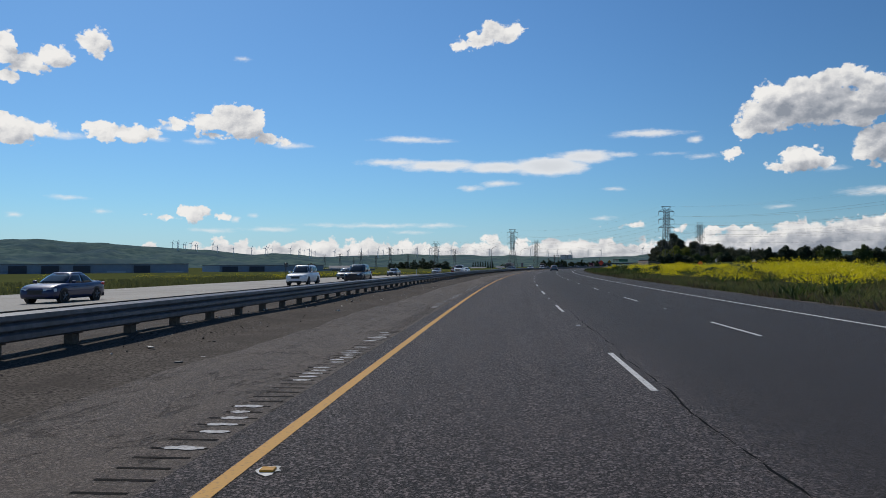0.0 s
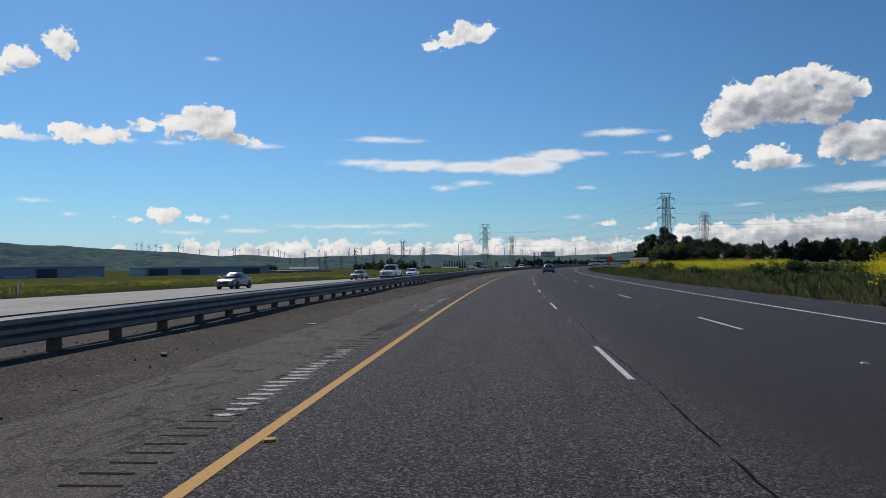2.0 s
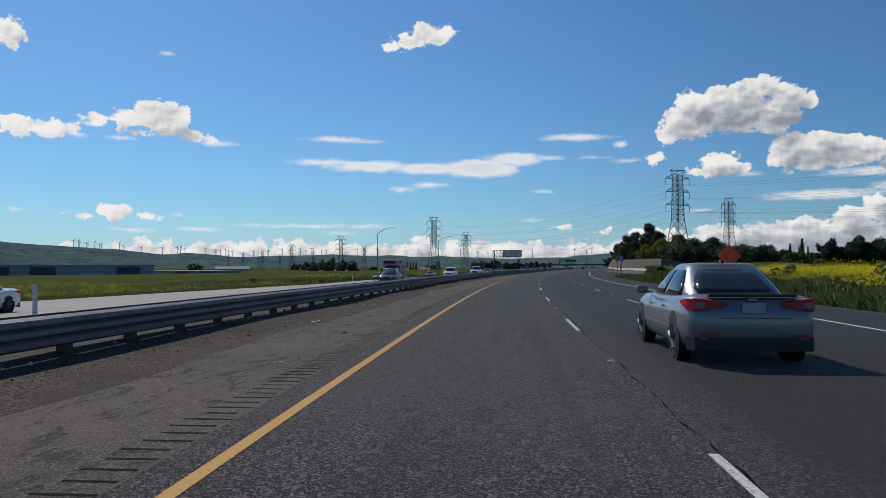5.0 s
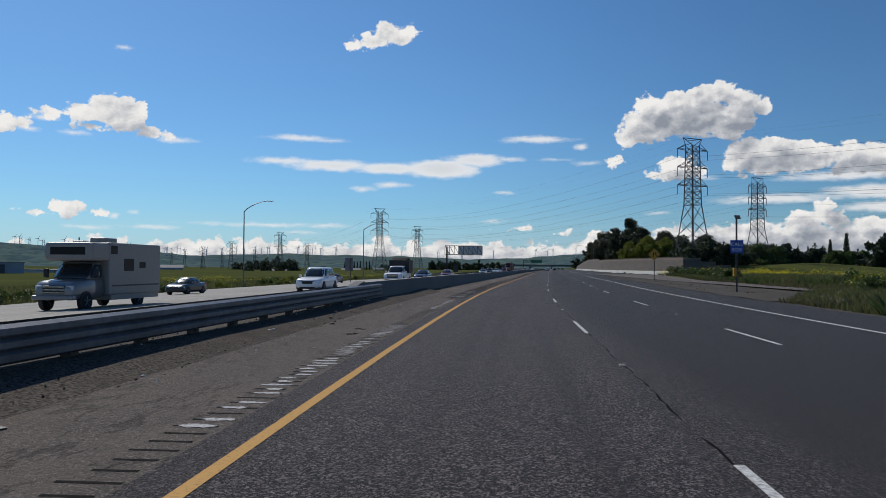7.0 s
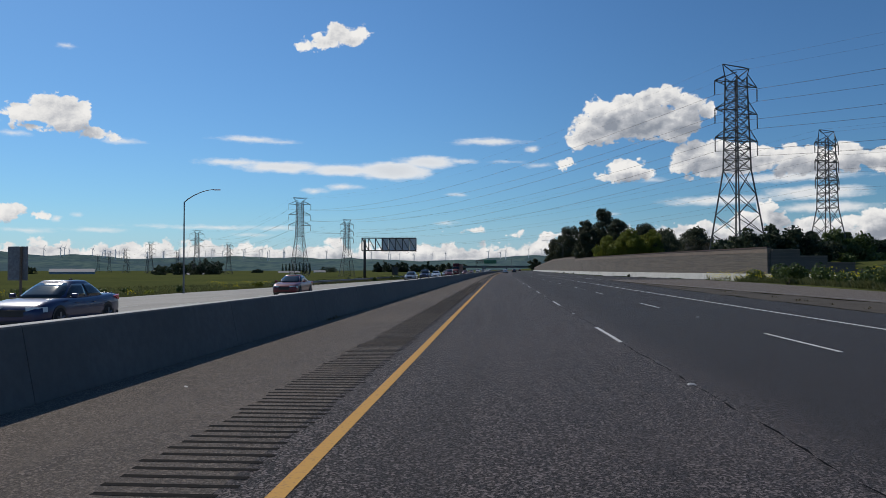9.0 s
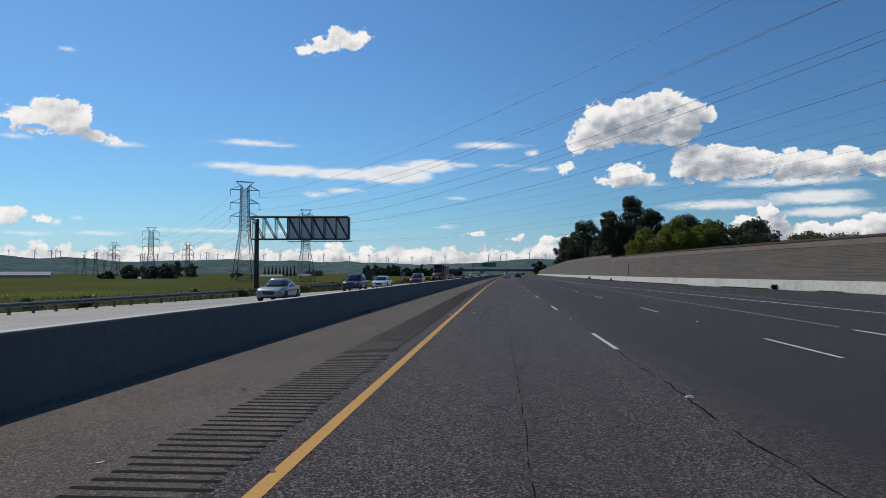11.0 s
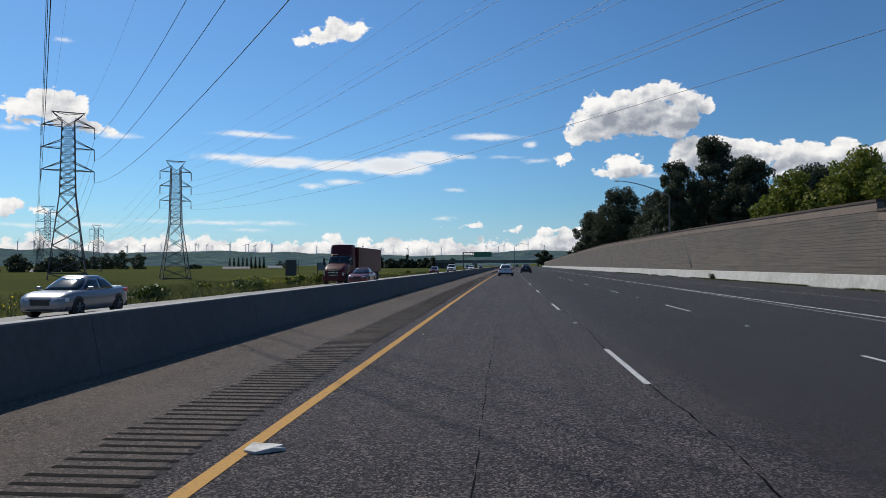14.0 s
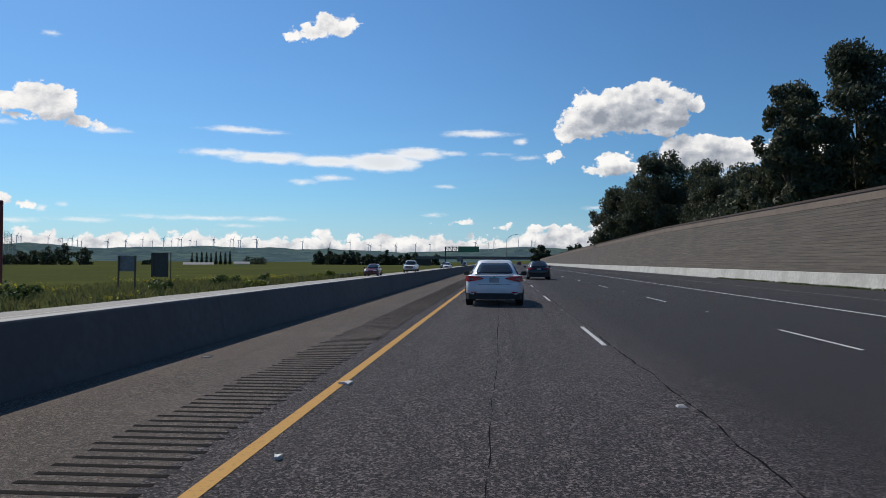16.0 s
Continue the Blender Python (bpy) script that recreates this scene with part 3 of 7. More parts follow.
RIDGE_EL = (1.6, 2.05, 1.8, 1.5, 1.25, 0.98, 1.05, 0.85, 0.95, 0.93, 0.85, 0.68, 0.72, 1.1, 0.95, 0.95, 1.2)


def build_hills():
    az = np.radians(np.arange(-75, 60.1, 0.3))
    rr = np.linspace(3000, 4250, 40)
    A, R = np.meshgrid(az, rr, indexing="ij")
    lumpy = np.array([0.10 * noise.noise(Vector((a * 25.0, 0.3, 0))) + 0.06 * noise.noise(Vector((a * 70.0, 4.3, 0))) for a in az])[:, None]
    top = np.tan(np.radians(np.interp(np.degrees(A), RIDGE_AZ, RIDGE_EL) + lumpy)) * 4200
    fold = np.zeros_like(A)
    for i in range(A.shape[0]):
        for k in range(A.shape[1]):
            p = Vector((math.sin(A[i, k]) * R[i, k], math.cos(A[i, k]) * R[i, k], 0))
            fold[i, k] = 0.55 - 1.5 * abs(noise.noise(p * 0.0030)) - 0.8 * abs(noise.noise(p * 0.0085)) + 0.35 * noise.noise(p * 0.0011)
    t = (R - 3000) / 1250
    Z = -6 + (top + 6) * np.clip(t ** 1.1 + fold * 1.15 * t * (1.03 - t), 0, 1.0)
    v = np.stack([60 + np.sin(A) * R, 300 + np.cos(A) * R, Z], -1).reshape(-1, 3)
    n = len(rr)
    f = [(i * n + k, i * n + k + 1, (i + 1) * n + k + 1, (i + 1) * n + k) for i in range(len(az) - 1) for k in range(n - 1)]
    hang("backdrop_hills", mesh_of("hills", v, f, HILL, smooth=True), None, "long range of low grassy hills with blue-green haze painted on", "structure")
    return az, top


build_hills()

road = strip("road", -160, 1150, 5, [-0.42, 1, 2.2, 3.6, 5.4, 7.2, 9, 10.6, pave_edge], 0.0, ASPHALT, None, "dark asphalt motorway carriageway with worn wheel tracks")
shoulder = strip("shoulder", -160, 1150, 1.25, [lambda s: float(np.interp(s, (230, 280), (-2.6, -3.55))) + (0.34 * noise.noise(Vector((s * 0.11, 1.7, 0))) + 0.22 * noise.noise(Vector((s * 0.55, 5.2, 0)))) * float(np.interp(s, (250, 285), (1, 0))), -1.2, -0.42], 0.0, SHOULDER, None, "paler brownish asphalt shoulder beside the yellow line")
median = strip("median_gravel", -160, 300, 3, [-9.2, -7.5, -6.6, -6, -5.5, -5, -4.5, -4, -3.6, -3.2, -2.4], lambda s, l: fall(s, l) - 0.02 + (0.03 * np.sin(s * 1.7 + l * 3) + 0.20 * np.exp(-((l - np.interp(s, (-160, 100, 245, 285), (-5.3, -5.2, -3.95, -3.6))) / 0.9) ** 2)) * (l > -8) * (l < -3), GRAVEL, None, "dark gravel and dirt strip under the guard rail")
opposite = strip("opposite_road", -160, 1150, 5, [opp_edge, lambda s: opp_edge(s) * 0.75 - 2, -12, -9, lambda s: -9.0 if s < 280 else -3.4], lambda s, l: fall(s, l), CONCRETE_ROAD, None, "pale concrete carriageway of the other direction")
ramp = strip("ramp", 150, 430, 5, [lambda s: float(np.interp(s, (150, 300, 345, 415, 430), (22.5, 20.5, 17.2, 14.7, 15.0))), lambda s: float(np.interp(s, (150, 300, 345, 405, 430), (27.5, 24.5, 21.2, 26.2, 26.5)))], 0.05, SHOULDER, None, "narrow asphalt slip road that joins from the side")
gore = strip("gore_dirt", 290, 418, 4, [lambda s: pave_edge(s) - 0.05, lambda s: pave_edge(s) + 1.5 * (418 - s) / 128, lambda s: float(np.interp(s, (290, 300, 345, 415, 430), (17.2, 19.5, 17.3, 14.8, 15.1)))], lambda s, l: 0.02 + 0.02 * np.sin(s * 0.9 + l * 2), DIRT, None, "bare dirt wedge between carriageway and slip road")
verge = strip("verge_dirt", -160, 300, 4, [lambda s: pave_edge(s) - 0.03, lambda s: pave_edge(s) + 0.7], lambda s, l: -0.01 - 0.03 * (l - 12.8), DIRT, None, "narrow strip of dry dirt along the pavement")

edge_band = strip("broken_edge", -60, 282, 0.6, [lambda s: -9.55 - 0.12 * noise.noise(Vector((s * 0.9, 8.8, 0))), lambda s: -9.05 + 0.30 * noise.noise(Vector((s * 0.7, 2.8, 0))) + 0.2 * noise.noise(Vector((s * 0.13, 6.1, 0)))], lambda s, l: fall(s, l) + 0.012 + 0.03 * np.abs(np.sin(s * 2.3)), TAR_AND_SHADE, None, "dark broken asphalt edge beside the concrete carriageway")


def line_strip(name, s0, s1, lat, width, material, parent, z=0.005, step=4.0, label=""):
    return strip(name, s0, s1, step, [lambda s: (lat(s) if callable(lat) else lat) - width / 2, lambda s: (lat(s) if callable(lat) else lat) + width / 2], (lambda s, l: fall(s, l) + z), material, parent, label)


line_strip("yellow_line", -160, 1150, 0.0, 0.125, YELLOWLINE, road, label="yellow edge line")
line_strip("edge_line", -160, 425, 10.22, 0.13, WHITELINE, road, label="white edge line")
line_strip("edge_line", 425, 556, lambda s: float(np.interp(s, (425, 485, 556), (10.3, 10.4, 11.7))), 0.09, FAINTLINE, road, label="worn edge line")
line_strip("edge_line", 425, 1150, lambda s: float(np.interp(s, (425, 466, 480, 500, 560, 700), (15.2, 13.5, 12.5, 11.95, 11.9, 12.0))), 0.15, WHITELINE, road, label="white edge line")
line_strip("edge_line", 440, 1150, 16.3, 0.09, FAINTLINE, road, label="worn edge line")
line_strip("edge_line", -160, 1150, lambda s: opp_edge(s) + 2.6, 0.14, WHITELINE, opposite)
line_strip("edge_line", 280, 1150, -5.6, 0.14, YELLOWLINE, opposite)
line_strip("edge_line", 150, 425, lambda s: float(np.interp(s, (150, 300, 345, 415, 430), (23.2, 21.2, 17.9, 15.3, 15.6))), 0.12, FAINTLINE, ramp, z=0.056)


def lane_dashes():
    """Painted dashes every 14.64 m and a small raised marker in each gap."""
    dash = mesh_of("lane_dash", [(-0.04, 0, 0), (0.04, 0, 0), (0.04, 3.66, 0), (-0.04, 3.66, 0), (-0.04, 0, -0.004), (0.04, 0, -0.004), (0.04, 3.66, -0.004), (-0.04, 3.66, -0.004)],
                   [(0, 1, 2, 3), (4, 5, 1, 0), (5, 6, 2, 1), (6, 7, 3, 2), (7, 4, 0, 3)], WHITELINE)
    stud = bmesh.new()
    r = box(stud, -0.05, 0.05, -0.05, 0.05, 0, 0.018)
    for v in stud.verts:
        if v.co.z > 0.01:
            v.co.x *= 0.6
            v.co.y *= 0.6
    stud_me = bpy.data.meshes.new("lane_marker")
    stud.to_mesh(stud_me)
    stud.free()
    stud_me.materials.append(STUD)
    for k in range(-4, 56):
        far = 12.45 + 14.64 * k
        outer = 107.1 + 14.64 * (k - 6) if k < 12 else 259.3 + 14.72 * (k - 16)
        for lat, end in ((float(np.interp(far, (0, 100, 300, 450, 600), (3.48, 3.55, 3.68, 3.67, 3.57))), far), (float(np.interp(outer, (0, 315, 450, 596), (6.8, 7.05, 7.2, 7.65))), outer)):
            hang("lane_dash", dash, road, m=along(end - 3.66, lat, 0.006))
            hang("lane_marker", stud_me, road, m=along(end + 5.6, lat, 0.002))
    for k in range(-4, 60):
        for lat in (-12.9, -16.5) + ((-20.1,) if k < 33 else ()):
            s = 5.0 + 14.64 * k
            hang("lane_dash", dash, opposite, m=along(s, lat, float(fall(s, lat)) + 0.008))


lane_dashes()


def build_crack():
    """Tar-sealed cracks that wander beside the lane dashes and along the middle of the lane."""
    rnd = random.Random(7)
    for name, s0, s1, lat0, wid, wander in (("sealed_crack", -20, 760, 3.68, 0.017, 0.05), ("sealed_crack", 395, 640, 1.75, 0.008, 0.02)):
        v, f, s, lat = [], [], float(s0), lat0
        while s < s1:
            lat += rnd.uniform(-0.45, 0.45) * wander + 0.06 * (lat0 - lat)
            w = wid * rnd.uniform(0.3, 1.0) * (1.0 if rnd.random() < 0.72 else 0.08)
            v += [W(s, lat - w, 0.003), W(s, lat + w, 0.003)]
            s += 0.22
        f = [(2 * i, 2 * i + 1, 2 * i + 3, 2 * i + 2) for i in range(len(v) // 2 - 1)]
        hang(name, mesh_of(name, v, f, TAR_AND_SHADE), road, "black sealed crack")
    v, f = [], []
    for s, a, b in ((141.5, 3.9, 8.4), (233, 0.4, 3.2), (354.5, 0.8, 3.3), (507, 3.9, 10.0), (560, -0.2, 3.4)):
        lat = a
        n0 = len(v)
        while lat < b:
            w, d = rnd.uniform(0.008, 0.025), rnd.uniform(-0.06, 0.06)
            v += [W(s + d - w, lat, 0.003), W(s + d + w, lat, 0.003)]
            lat += 0.25
        f += [(i, i + 1, i + 3, i + 2) for i in range(n0, len(v) - 3, 2)]
    hang("cross_crack", mesh_of("cross_crack", v, f, TAR_AND_SHADE), road, "black crack across the lanes")


build_crack()


def rumble_strip(s0, s1, l0, l1, pitch, width, painted):
    """Grooves milled across the shoulder: each a near-flat strip painted dark for its shade; some hold white paint."""
    rnd = random.Random(int(s0))
    v, f, pv, pf = [], [], [], []
    s = s0
    while s < s1:
        j0, j1 = rnd.uniform(-0.05, 0.05), rnd.uniform(-0.04, 0.04)
        a, b = l0 + j0, l1 + j1
        n = len(v)
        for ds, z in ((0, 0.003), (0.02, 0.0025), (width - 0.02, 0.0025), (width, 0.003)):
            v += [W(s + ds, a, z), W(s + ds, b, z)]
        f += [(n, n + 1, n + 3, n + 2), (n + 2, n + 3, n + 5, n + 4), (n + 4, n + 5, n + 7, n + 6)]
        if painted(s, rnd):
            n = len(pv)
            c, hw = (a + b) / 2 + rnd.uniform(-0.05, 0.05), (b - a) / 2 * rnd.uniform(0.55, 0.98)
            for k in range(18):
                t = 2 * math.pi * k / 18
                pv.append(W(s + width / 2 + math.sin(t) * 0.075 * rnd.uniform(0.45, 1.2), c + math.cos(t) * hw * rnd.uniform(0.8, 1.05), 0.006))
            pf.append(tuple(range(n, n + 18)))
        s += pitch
    tagged(hang("rumble_groove", mesh_of("rumble_groove", v, f, GROOVE), shoulder, "milled rumble grooves, their shade painted near-black"), kind="stuff")
    if pv:
        tagged(hang("groove_paint", mesh_of("groove_paint", pv, pf, GROOVEPAINT), shoulder, "worn white paint left in the grooves"), kind="stuff")


def paint_pattern(s, rnd):
    runs = ((5.6, 7.8), (9.2, 16), (25, 38), (43, 54), (60, 62), (79.5, 85.5), (96, 105), (116, 119), (135, 142), (170, 185), (238, 253), (262, 274), (281, 288))
    return any(a <= s <= b for a, b in runs) and rnd.random() < 0.8


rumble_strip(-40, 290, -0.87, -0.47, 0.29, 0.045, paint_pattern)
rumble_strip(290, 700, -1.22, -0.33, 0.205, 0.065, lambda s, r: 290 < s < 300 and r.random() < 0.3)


# ---- rails, barrier, wall ----


def rail_lat(s):
    return float(np.interp(s, (-160, 100, 245, 285), (-5.3, -5.2, -3.95, -3.6)))


def build_guard_rail():
    rail = thing("guard_rail", pose(0, 0, 0), "long double-sided corrugated steel guard rail on wooden posts", "guard rail")
    wave = [(0.30, 0.0), (0.335, 0.075), (0.405, 0.08), (0.44, 0.015), (0.475, 0.08), (0.535, 0.08), (0.57, 0.015), (0.605, 0.08), (0.675, 0.08), (0.71, 0.0)]
    for side in (1, -1):
        def profile(s, side=side):
            # the beam grows deeper towards the concrete barrier
            c, top, deep = rail_lat(s), float(np.interp(s, (0, 130, 265), (0.77, 0.74, 0.73))), float(np.interp(s, (150, 230), (0.42, 0.46)))
            outer = [(c + side * (0.16 + d), top + (z - 0.71) * deep / 0.41) for z, d in wave]
            inner = [(c + side * (0.15 + d), top + (z - 0.71) * deep / 0.41) for z, d in reversed(wave)]
            return outer + inner
        v, f = sweep(-130, 285.4, 1.9, profile)
        hang("rail_beam", mesh_of("rail_beam", v, f, STEEL), rail, "grey galvanised corrugated beam")
    post = bpy.data.meshes.new("rail_post")
    bm = boxed(-0.075, 0.075, -0.10, 0.10, -0.35, 0.64, bevel=0.008)
    box(bm, -0.155, 0.155, -0.07, 0.07, 0.30, 0.63, bevel=0.006)
    bm.to_mesh(post)
    bm.free()
    post.materials.append(WOODPOST)
    s = -129.0
    while s < 282:
        hang("rail_post", post, rail, m=along(s, rail_lat(s), float(fall(s, rail_lat(s))) + 0.05))
        s += 1.905


build_guard_rail()


def build_barrier():
    def line(q):
        return float(np.interp(q, (281, 320, 450, 520, 572, 1000), (-3.66, -3.73, -3.60, -3.37, -3.26, -3.22)))

    def prof(q):
        c = line(q)
        h = float(np.interp(q, (281, 340, 425, 1000), (0.82, 0.82, 0.78, 0.75)))
        return [(c + 0.27, -0.05), (c + 0.27, 0.02), (c + 0.115, h - 0.02), (c + 0.10, h), (c - 0.10, h), (c - 0.115, h - 0.02), (c - 0.27, 0.02), (c - 0.27, -0.05)]

    # thin cap that carries the painted sunlight along the top
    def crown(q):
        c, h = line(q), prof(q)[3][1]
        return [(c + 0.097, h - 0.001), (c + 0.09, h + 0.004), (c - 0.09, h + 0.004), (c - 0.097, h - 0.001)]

    parent = tagged(new("median_barrier"), "grey single-slope concrete median barrier", "barrier", kind="structure")
    s, rnd = 283.4, random.Random(3)
    while s < 1000:
        step = 6.1 if s < 660 else 40.0
        v, f = sweep(s, s + step - 0.012, (step - 0.012) / max(1, round(step / 3.05)), prof)
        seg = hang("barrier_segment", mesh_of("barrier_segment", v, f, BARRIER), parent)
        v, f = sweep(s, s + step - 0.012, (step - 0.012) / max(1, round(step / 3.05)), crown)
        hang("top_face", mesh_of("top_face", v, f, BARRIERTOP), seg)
        s += step
    # the flared concrete end block that takes the rail
    v, f = sweep(279.9, 283.4, 0.5, lambda q: [(line(q) + 0.2, -0.05), (line(q) + 0.17, 0.5 + 0.37 * (q - 279.9) / 3.5), (line(q) - 0.17, 0.5 + 0.37 * (q - 279.9) / 3.5), (line(q) - 0.2, -0.05)])
    hang("end_block", mesh_of("end_block", v, f, BARRIER), parent, "sloped end of the barrier")


build_barrier()


def wall_top(s):
    return float(np.interp(s, (418, 470, 555.995, 556, 600, 680, 800, 1000), (3.9, 4.15, 4.5, 5.05, 5.5, 5.9, 5.0, 3.0)))


def build_wall():
    parent = tagged(new("retaining_wall"), "brown split-block retaining wall with a paler top course", "wall", kind="structure")
    course = 0.203

    def body(s):
        c, top = wall_lat(s), wall_top(s) - 0.66
        pts, z = [], 0.0
        while z < top - 0.01:
            z2 = min(z + course, top)
            pts += [(c, z + 0.012), (c - 0.012, z + 0.022), (c - 0.012, z2 - 0.010), (c, z2)]
            z = z2
        # the same number of points at each place: courses above the top lie folded at it
        while len(pts) < 4 * 28:
            pts.append((c, top))
        return pts + [(c + 0.35, top), (c + 0.35, -0.05), (c, -0.05)]

    def cap(s):
        c, top = wall_lat(s), wall_top(s)
        return [(c - 0.03, top - 0.658), (c - 0.03, top - 0.15), (c + 0.36, top - 0.15), (c + 0.36, top - 0.658)]

    def coping(s):
        c, top = wall_lat(s), wall_top(s)
        return [(c - 0.08, top - 0.148), (c - 0.08, top), (c + 0.42, top), (c + 0.42, top - 0.148)]

    for a, b in ((419.0, 555.98), (556.0, 1000.0)):
        for name, prof, mat_, lab in (("block_face", body, WALLBLOCK, ""), ("top_course", cap, WALLCAP, "paler tan top course"), ("coping", coping, CAPDARK, "dark brown coping")):
            n = round((b - a) / 4)
            v, f = sweep(a, b, (b - a) / n, prof)
            hang(name, mesh_of(name, v, f, mat_), parent, lab)
    # stepped end that runs away from the road
    for i in range(4):
        z = 3.5 - 0.75 * i
        x0, x1 = wall_lat(419) + 0.4 + 3.0 * i, wall_lat(419) + 0.4 + 3.0 * (i + 1)
        v, f = sweep(418.6, 419.0, 0.4, [(x0, -0.1), (x0, z), (x1, z), (x1, -0.1)])
        hang("stepped_end", mesh_of("stepped_end", v, f, WALLBLOCK), parent)
        v, f = sweep(418.55, 419.05, 0.5, [(x0, z + 0.002), (x0, z + 0.14), (x1, z + 0.14), (x1, z + 0.002)])
        hang("coping", mesh_of("coping", v, f, WALLCAP), parent)
    # drain slot: a slightly proud block, painted near-black for the shade of a recess
    c = wall_lat(533.8) - 0.03
    slot = boxed(-0.02, 0.10, -0.20, 0.20, 0.80, 3.0)
    ob = part("drain_slot", slot, TAR_AND_SHADE, parent, "near-black block painted as a shaded vertical slot in the wall")
    ob.matrix_basis = along(533.8, c, 0)


build_wall()


def build_low_barrier():
    parent = tagged(new("low_barrier"), "pale concrete safety barrier at the foot of the wall", "barrier", kind="structure")
    s = 404.0
    while s < 1000:
        step = 9.1 if s < 640 else 60.0

        def prof(q):
            c = wall_lat(q) - 0.75
            return [(c - 0.28, -0.05), (c - 0.28, 0.06), (c - 0.12, 0.82), (c + 0.10, 0.84), (c + 0.10, -0.05)]

        v, f = sweep(s, s + step - 0.02, (step - 0.02) / 3, prof)
        hang("barrier_segment", mesh_of("barrier_segment", v, f, LOWWALL), parent)
        s += step


build_low_barrier()

# ---- power line ----
FALL_L = -2.2


def tower_mesh(h, arm, mast, foot, arms, waist, peak, wire):
    """A lattice tower: four legs, cross braces, three cross arms and a V-shaped peak. z runs from 0 to h."""
    bm = bmesh.new()

    def half(z):
        return mast + (foot - mast) * max(0.0, (waist - z) / waist) if z < waist else mast * (1 - 0.25 * (z - waist) / (h - waist))

    n_low, n_high = 6, 9
    levels = [waist * (1 - (1 - i / n_low) ** 0.85) for i in range(n_low)] + [waist + (h - peak - waist) * i / n_high for i in range(n_high + 1)]
    r1, r2 = 0.125 * h / 35, 0.066 * h / 35
    for a, b in zip(levels, levels[1:]):
        ha, hb = half(a), half(b)
        ca = [(ha, ha), (-ha, ha), (-ha, -ha), (ha, -ha)]
        cb = [(hb, hb), (-hb, hb), (-hb, -hb), (hb, -hb)]
        for i in range(4):
            j = (i + 1) % 4
            beam(bm, (*ca[i], a), (*cb[i], b), r1)
            beam(bm, (*ca[i], a), (*cb[j], b), r2)
            beam(bm, (*ca[j], a), (*cb[i], b), r2)
        if a > waist - 0.1 or a == levels[1]:
            for i in range(4):
                beam(bm, (*ca[i], a), (*ca[(i + 1) % 4], a), r2)
    for z in arms:
        m = half(z)
        for sx in (1, -1):
            tip = (sx * arm, 0, z)
            for sy in (m, -m):
                beam(bm, (sx * m, sy, z), tip, r2 * 1.2)
                beam(bm, (sx * m, sy, z + 0.045 * h), tip, r2 * 1.2)
            beam(bm, (sx * (m + arm) / 2, m / 2, z), (sx * (m + arm) / 2, -m / 2, z), r2)
    m = half(h - peak)
    for sx in (1, -1):
        for sy in (m, -m):
            beam(bm, (sx * m, sy, h - peak), (sx * arm * 0.62, 0, h), r2 * 1.2)
            beam(bm, (0, sy, h - peak * 0.2), (sx * arm * 0.62, 0, h), r2)
    beam(bm, (-arm * 0.62, 0, h), (arm * 0.62, 0, h), r2)
    return bm


def insulator_mesh(length, r):
    bm = bmesh.new()
    beam(bm, (0, 0, 0), (0, 0, -length), r * 0.45, 6)
    for i in range(8):
        z = -length * (i + 0.7) / 8.5
        beam(bm, (0, 0, z), (0, 0, z - length * 0.05), r, 6)
    return bm


LINE_YAW = math.degrees(math.atan2(68, 233))
TALL = dict(h=37.0, arm=5.1, mast=1.55, foot=3.9, arms=(34.0, 29.3, 24.6), waist=19.5, peak=1.9, wire=0.026)
SHORT = dict(h=28.0, arm=3.3, mast=1.25, foot=3.2, arms=(25.6, 22.4, 19.2), waist=14.0, peak=1.5, wire=0.013)


def build_tower(spec, place, label, first=None):
    m = pose(*place, 0, 0, LINE_YAW)
    if first is not None:
        return copy_thing(first, m)
    t = thing("transmission_tower", m, label, "power pylon", "pylons across the fields")
    part("lattice", tower_mesh(**spec), TOWER, t)
    r = 0.13
    me = None
    for z in spec["arms"]:
        for sx in (1, -1):
            if me is None:
                bm = insulator_mesh(2.4 * spec["h"] / 37, r)
                me = bpy.data.meshes.new("insulator")
                bm.to_mesh(me)
                bm.free()
                me.materials.append(INSUL)
            hang("insulator", me, t, m=Matrix.Translation((sx * spec["arm"], 0, z)))
    return t


TALL_AT = [(129.8, 439.2, -1.4), (61.7, 672.1, -3.2), (-8.5, 908.0, -6.4), (-80, 1146, -7), (-150, 1382, -7), (-220, 1618, -7), (-290, 1854, -7)]
SHORT_AT = [(150.8, 443.8, -1.7), (83.1, 675.0, -3.6), (14.0, 909.0, -6.5), (-53, 1140, -7), (-122, 1374, -7), (-190, 1610, -7)]
TALL_AT.insert(0, (198.0, 206.0, 0.0))
SHORT_AT.insert(0, (219.0, 212.0, 0.0))


def build_line(spec, places, sag, label):
    first = None
    for p in places:
        t = build_tower(spec, p, label, first)
        first = first or t
    a = radians(LINE_YAW)
    across = Vector((math.cos(a), math.sin(a), 0))
    drop = 2.4 * spec["h"] / 37
    for z in spec["arms"] + (spec["h"] + drop,):
        for sx in (1, -1):
            reach = spec["arm"] if z < spec["h"] else spec["arm"] * 0.62
            pts = []
            for p, q in zip(places[:6], places[1:6]):
                for i in range(24):
                    t = i / 24
                    e = Vector(p).lerp(Vector(q), t)
                    pts.append(e + across * sx * reach + Vector((0, 0, z - drop - sag * 4 * t * (1 - t))))
            ob = new("power_line")
            ob.matrix_basis = pose(0, 0, 0)
            tagged(ob, "thin dark overhead conductor strung between steel pylons", "power cable", "overhead conductors")
            pipe("conductor", pts, spec["wire"] if z < spec["h"] else 0.009, WIRE, ob, sides=5)


build_line(TALL, TALL_AT, 6.0, "tall grey steel lattice pylon with three cross arms")
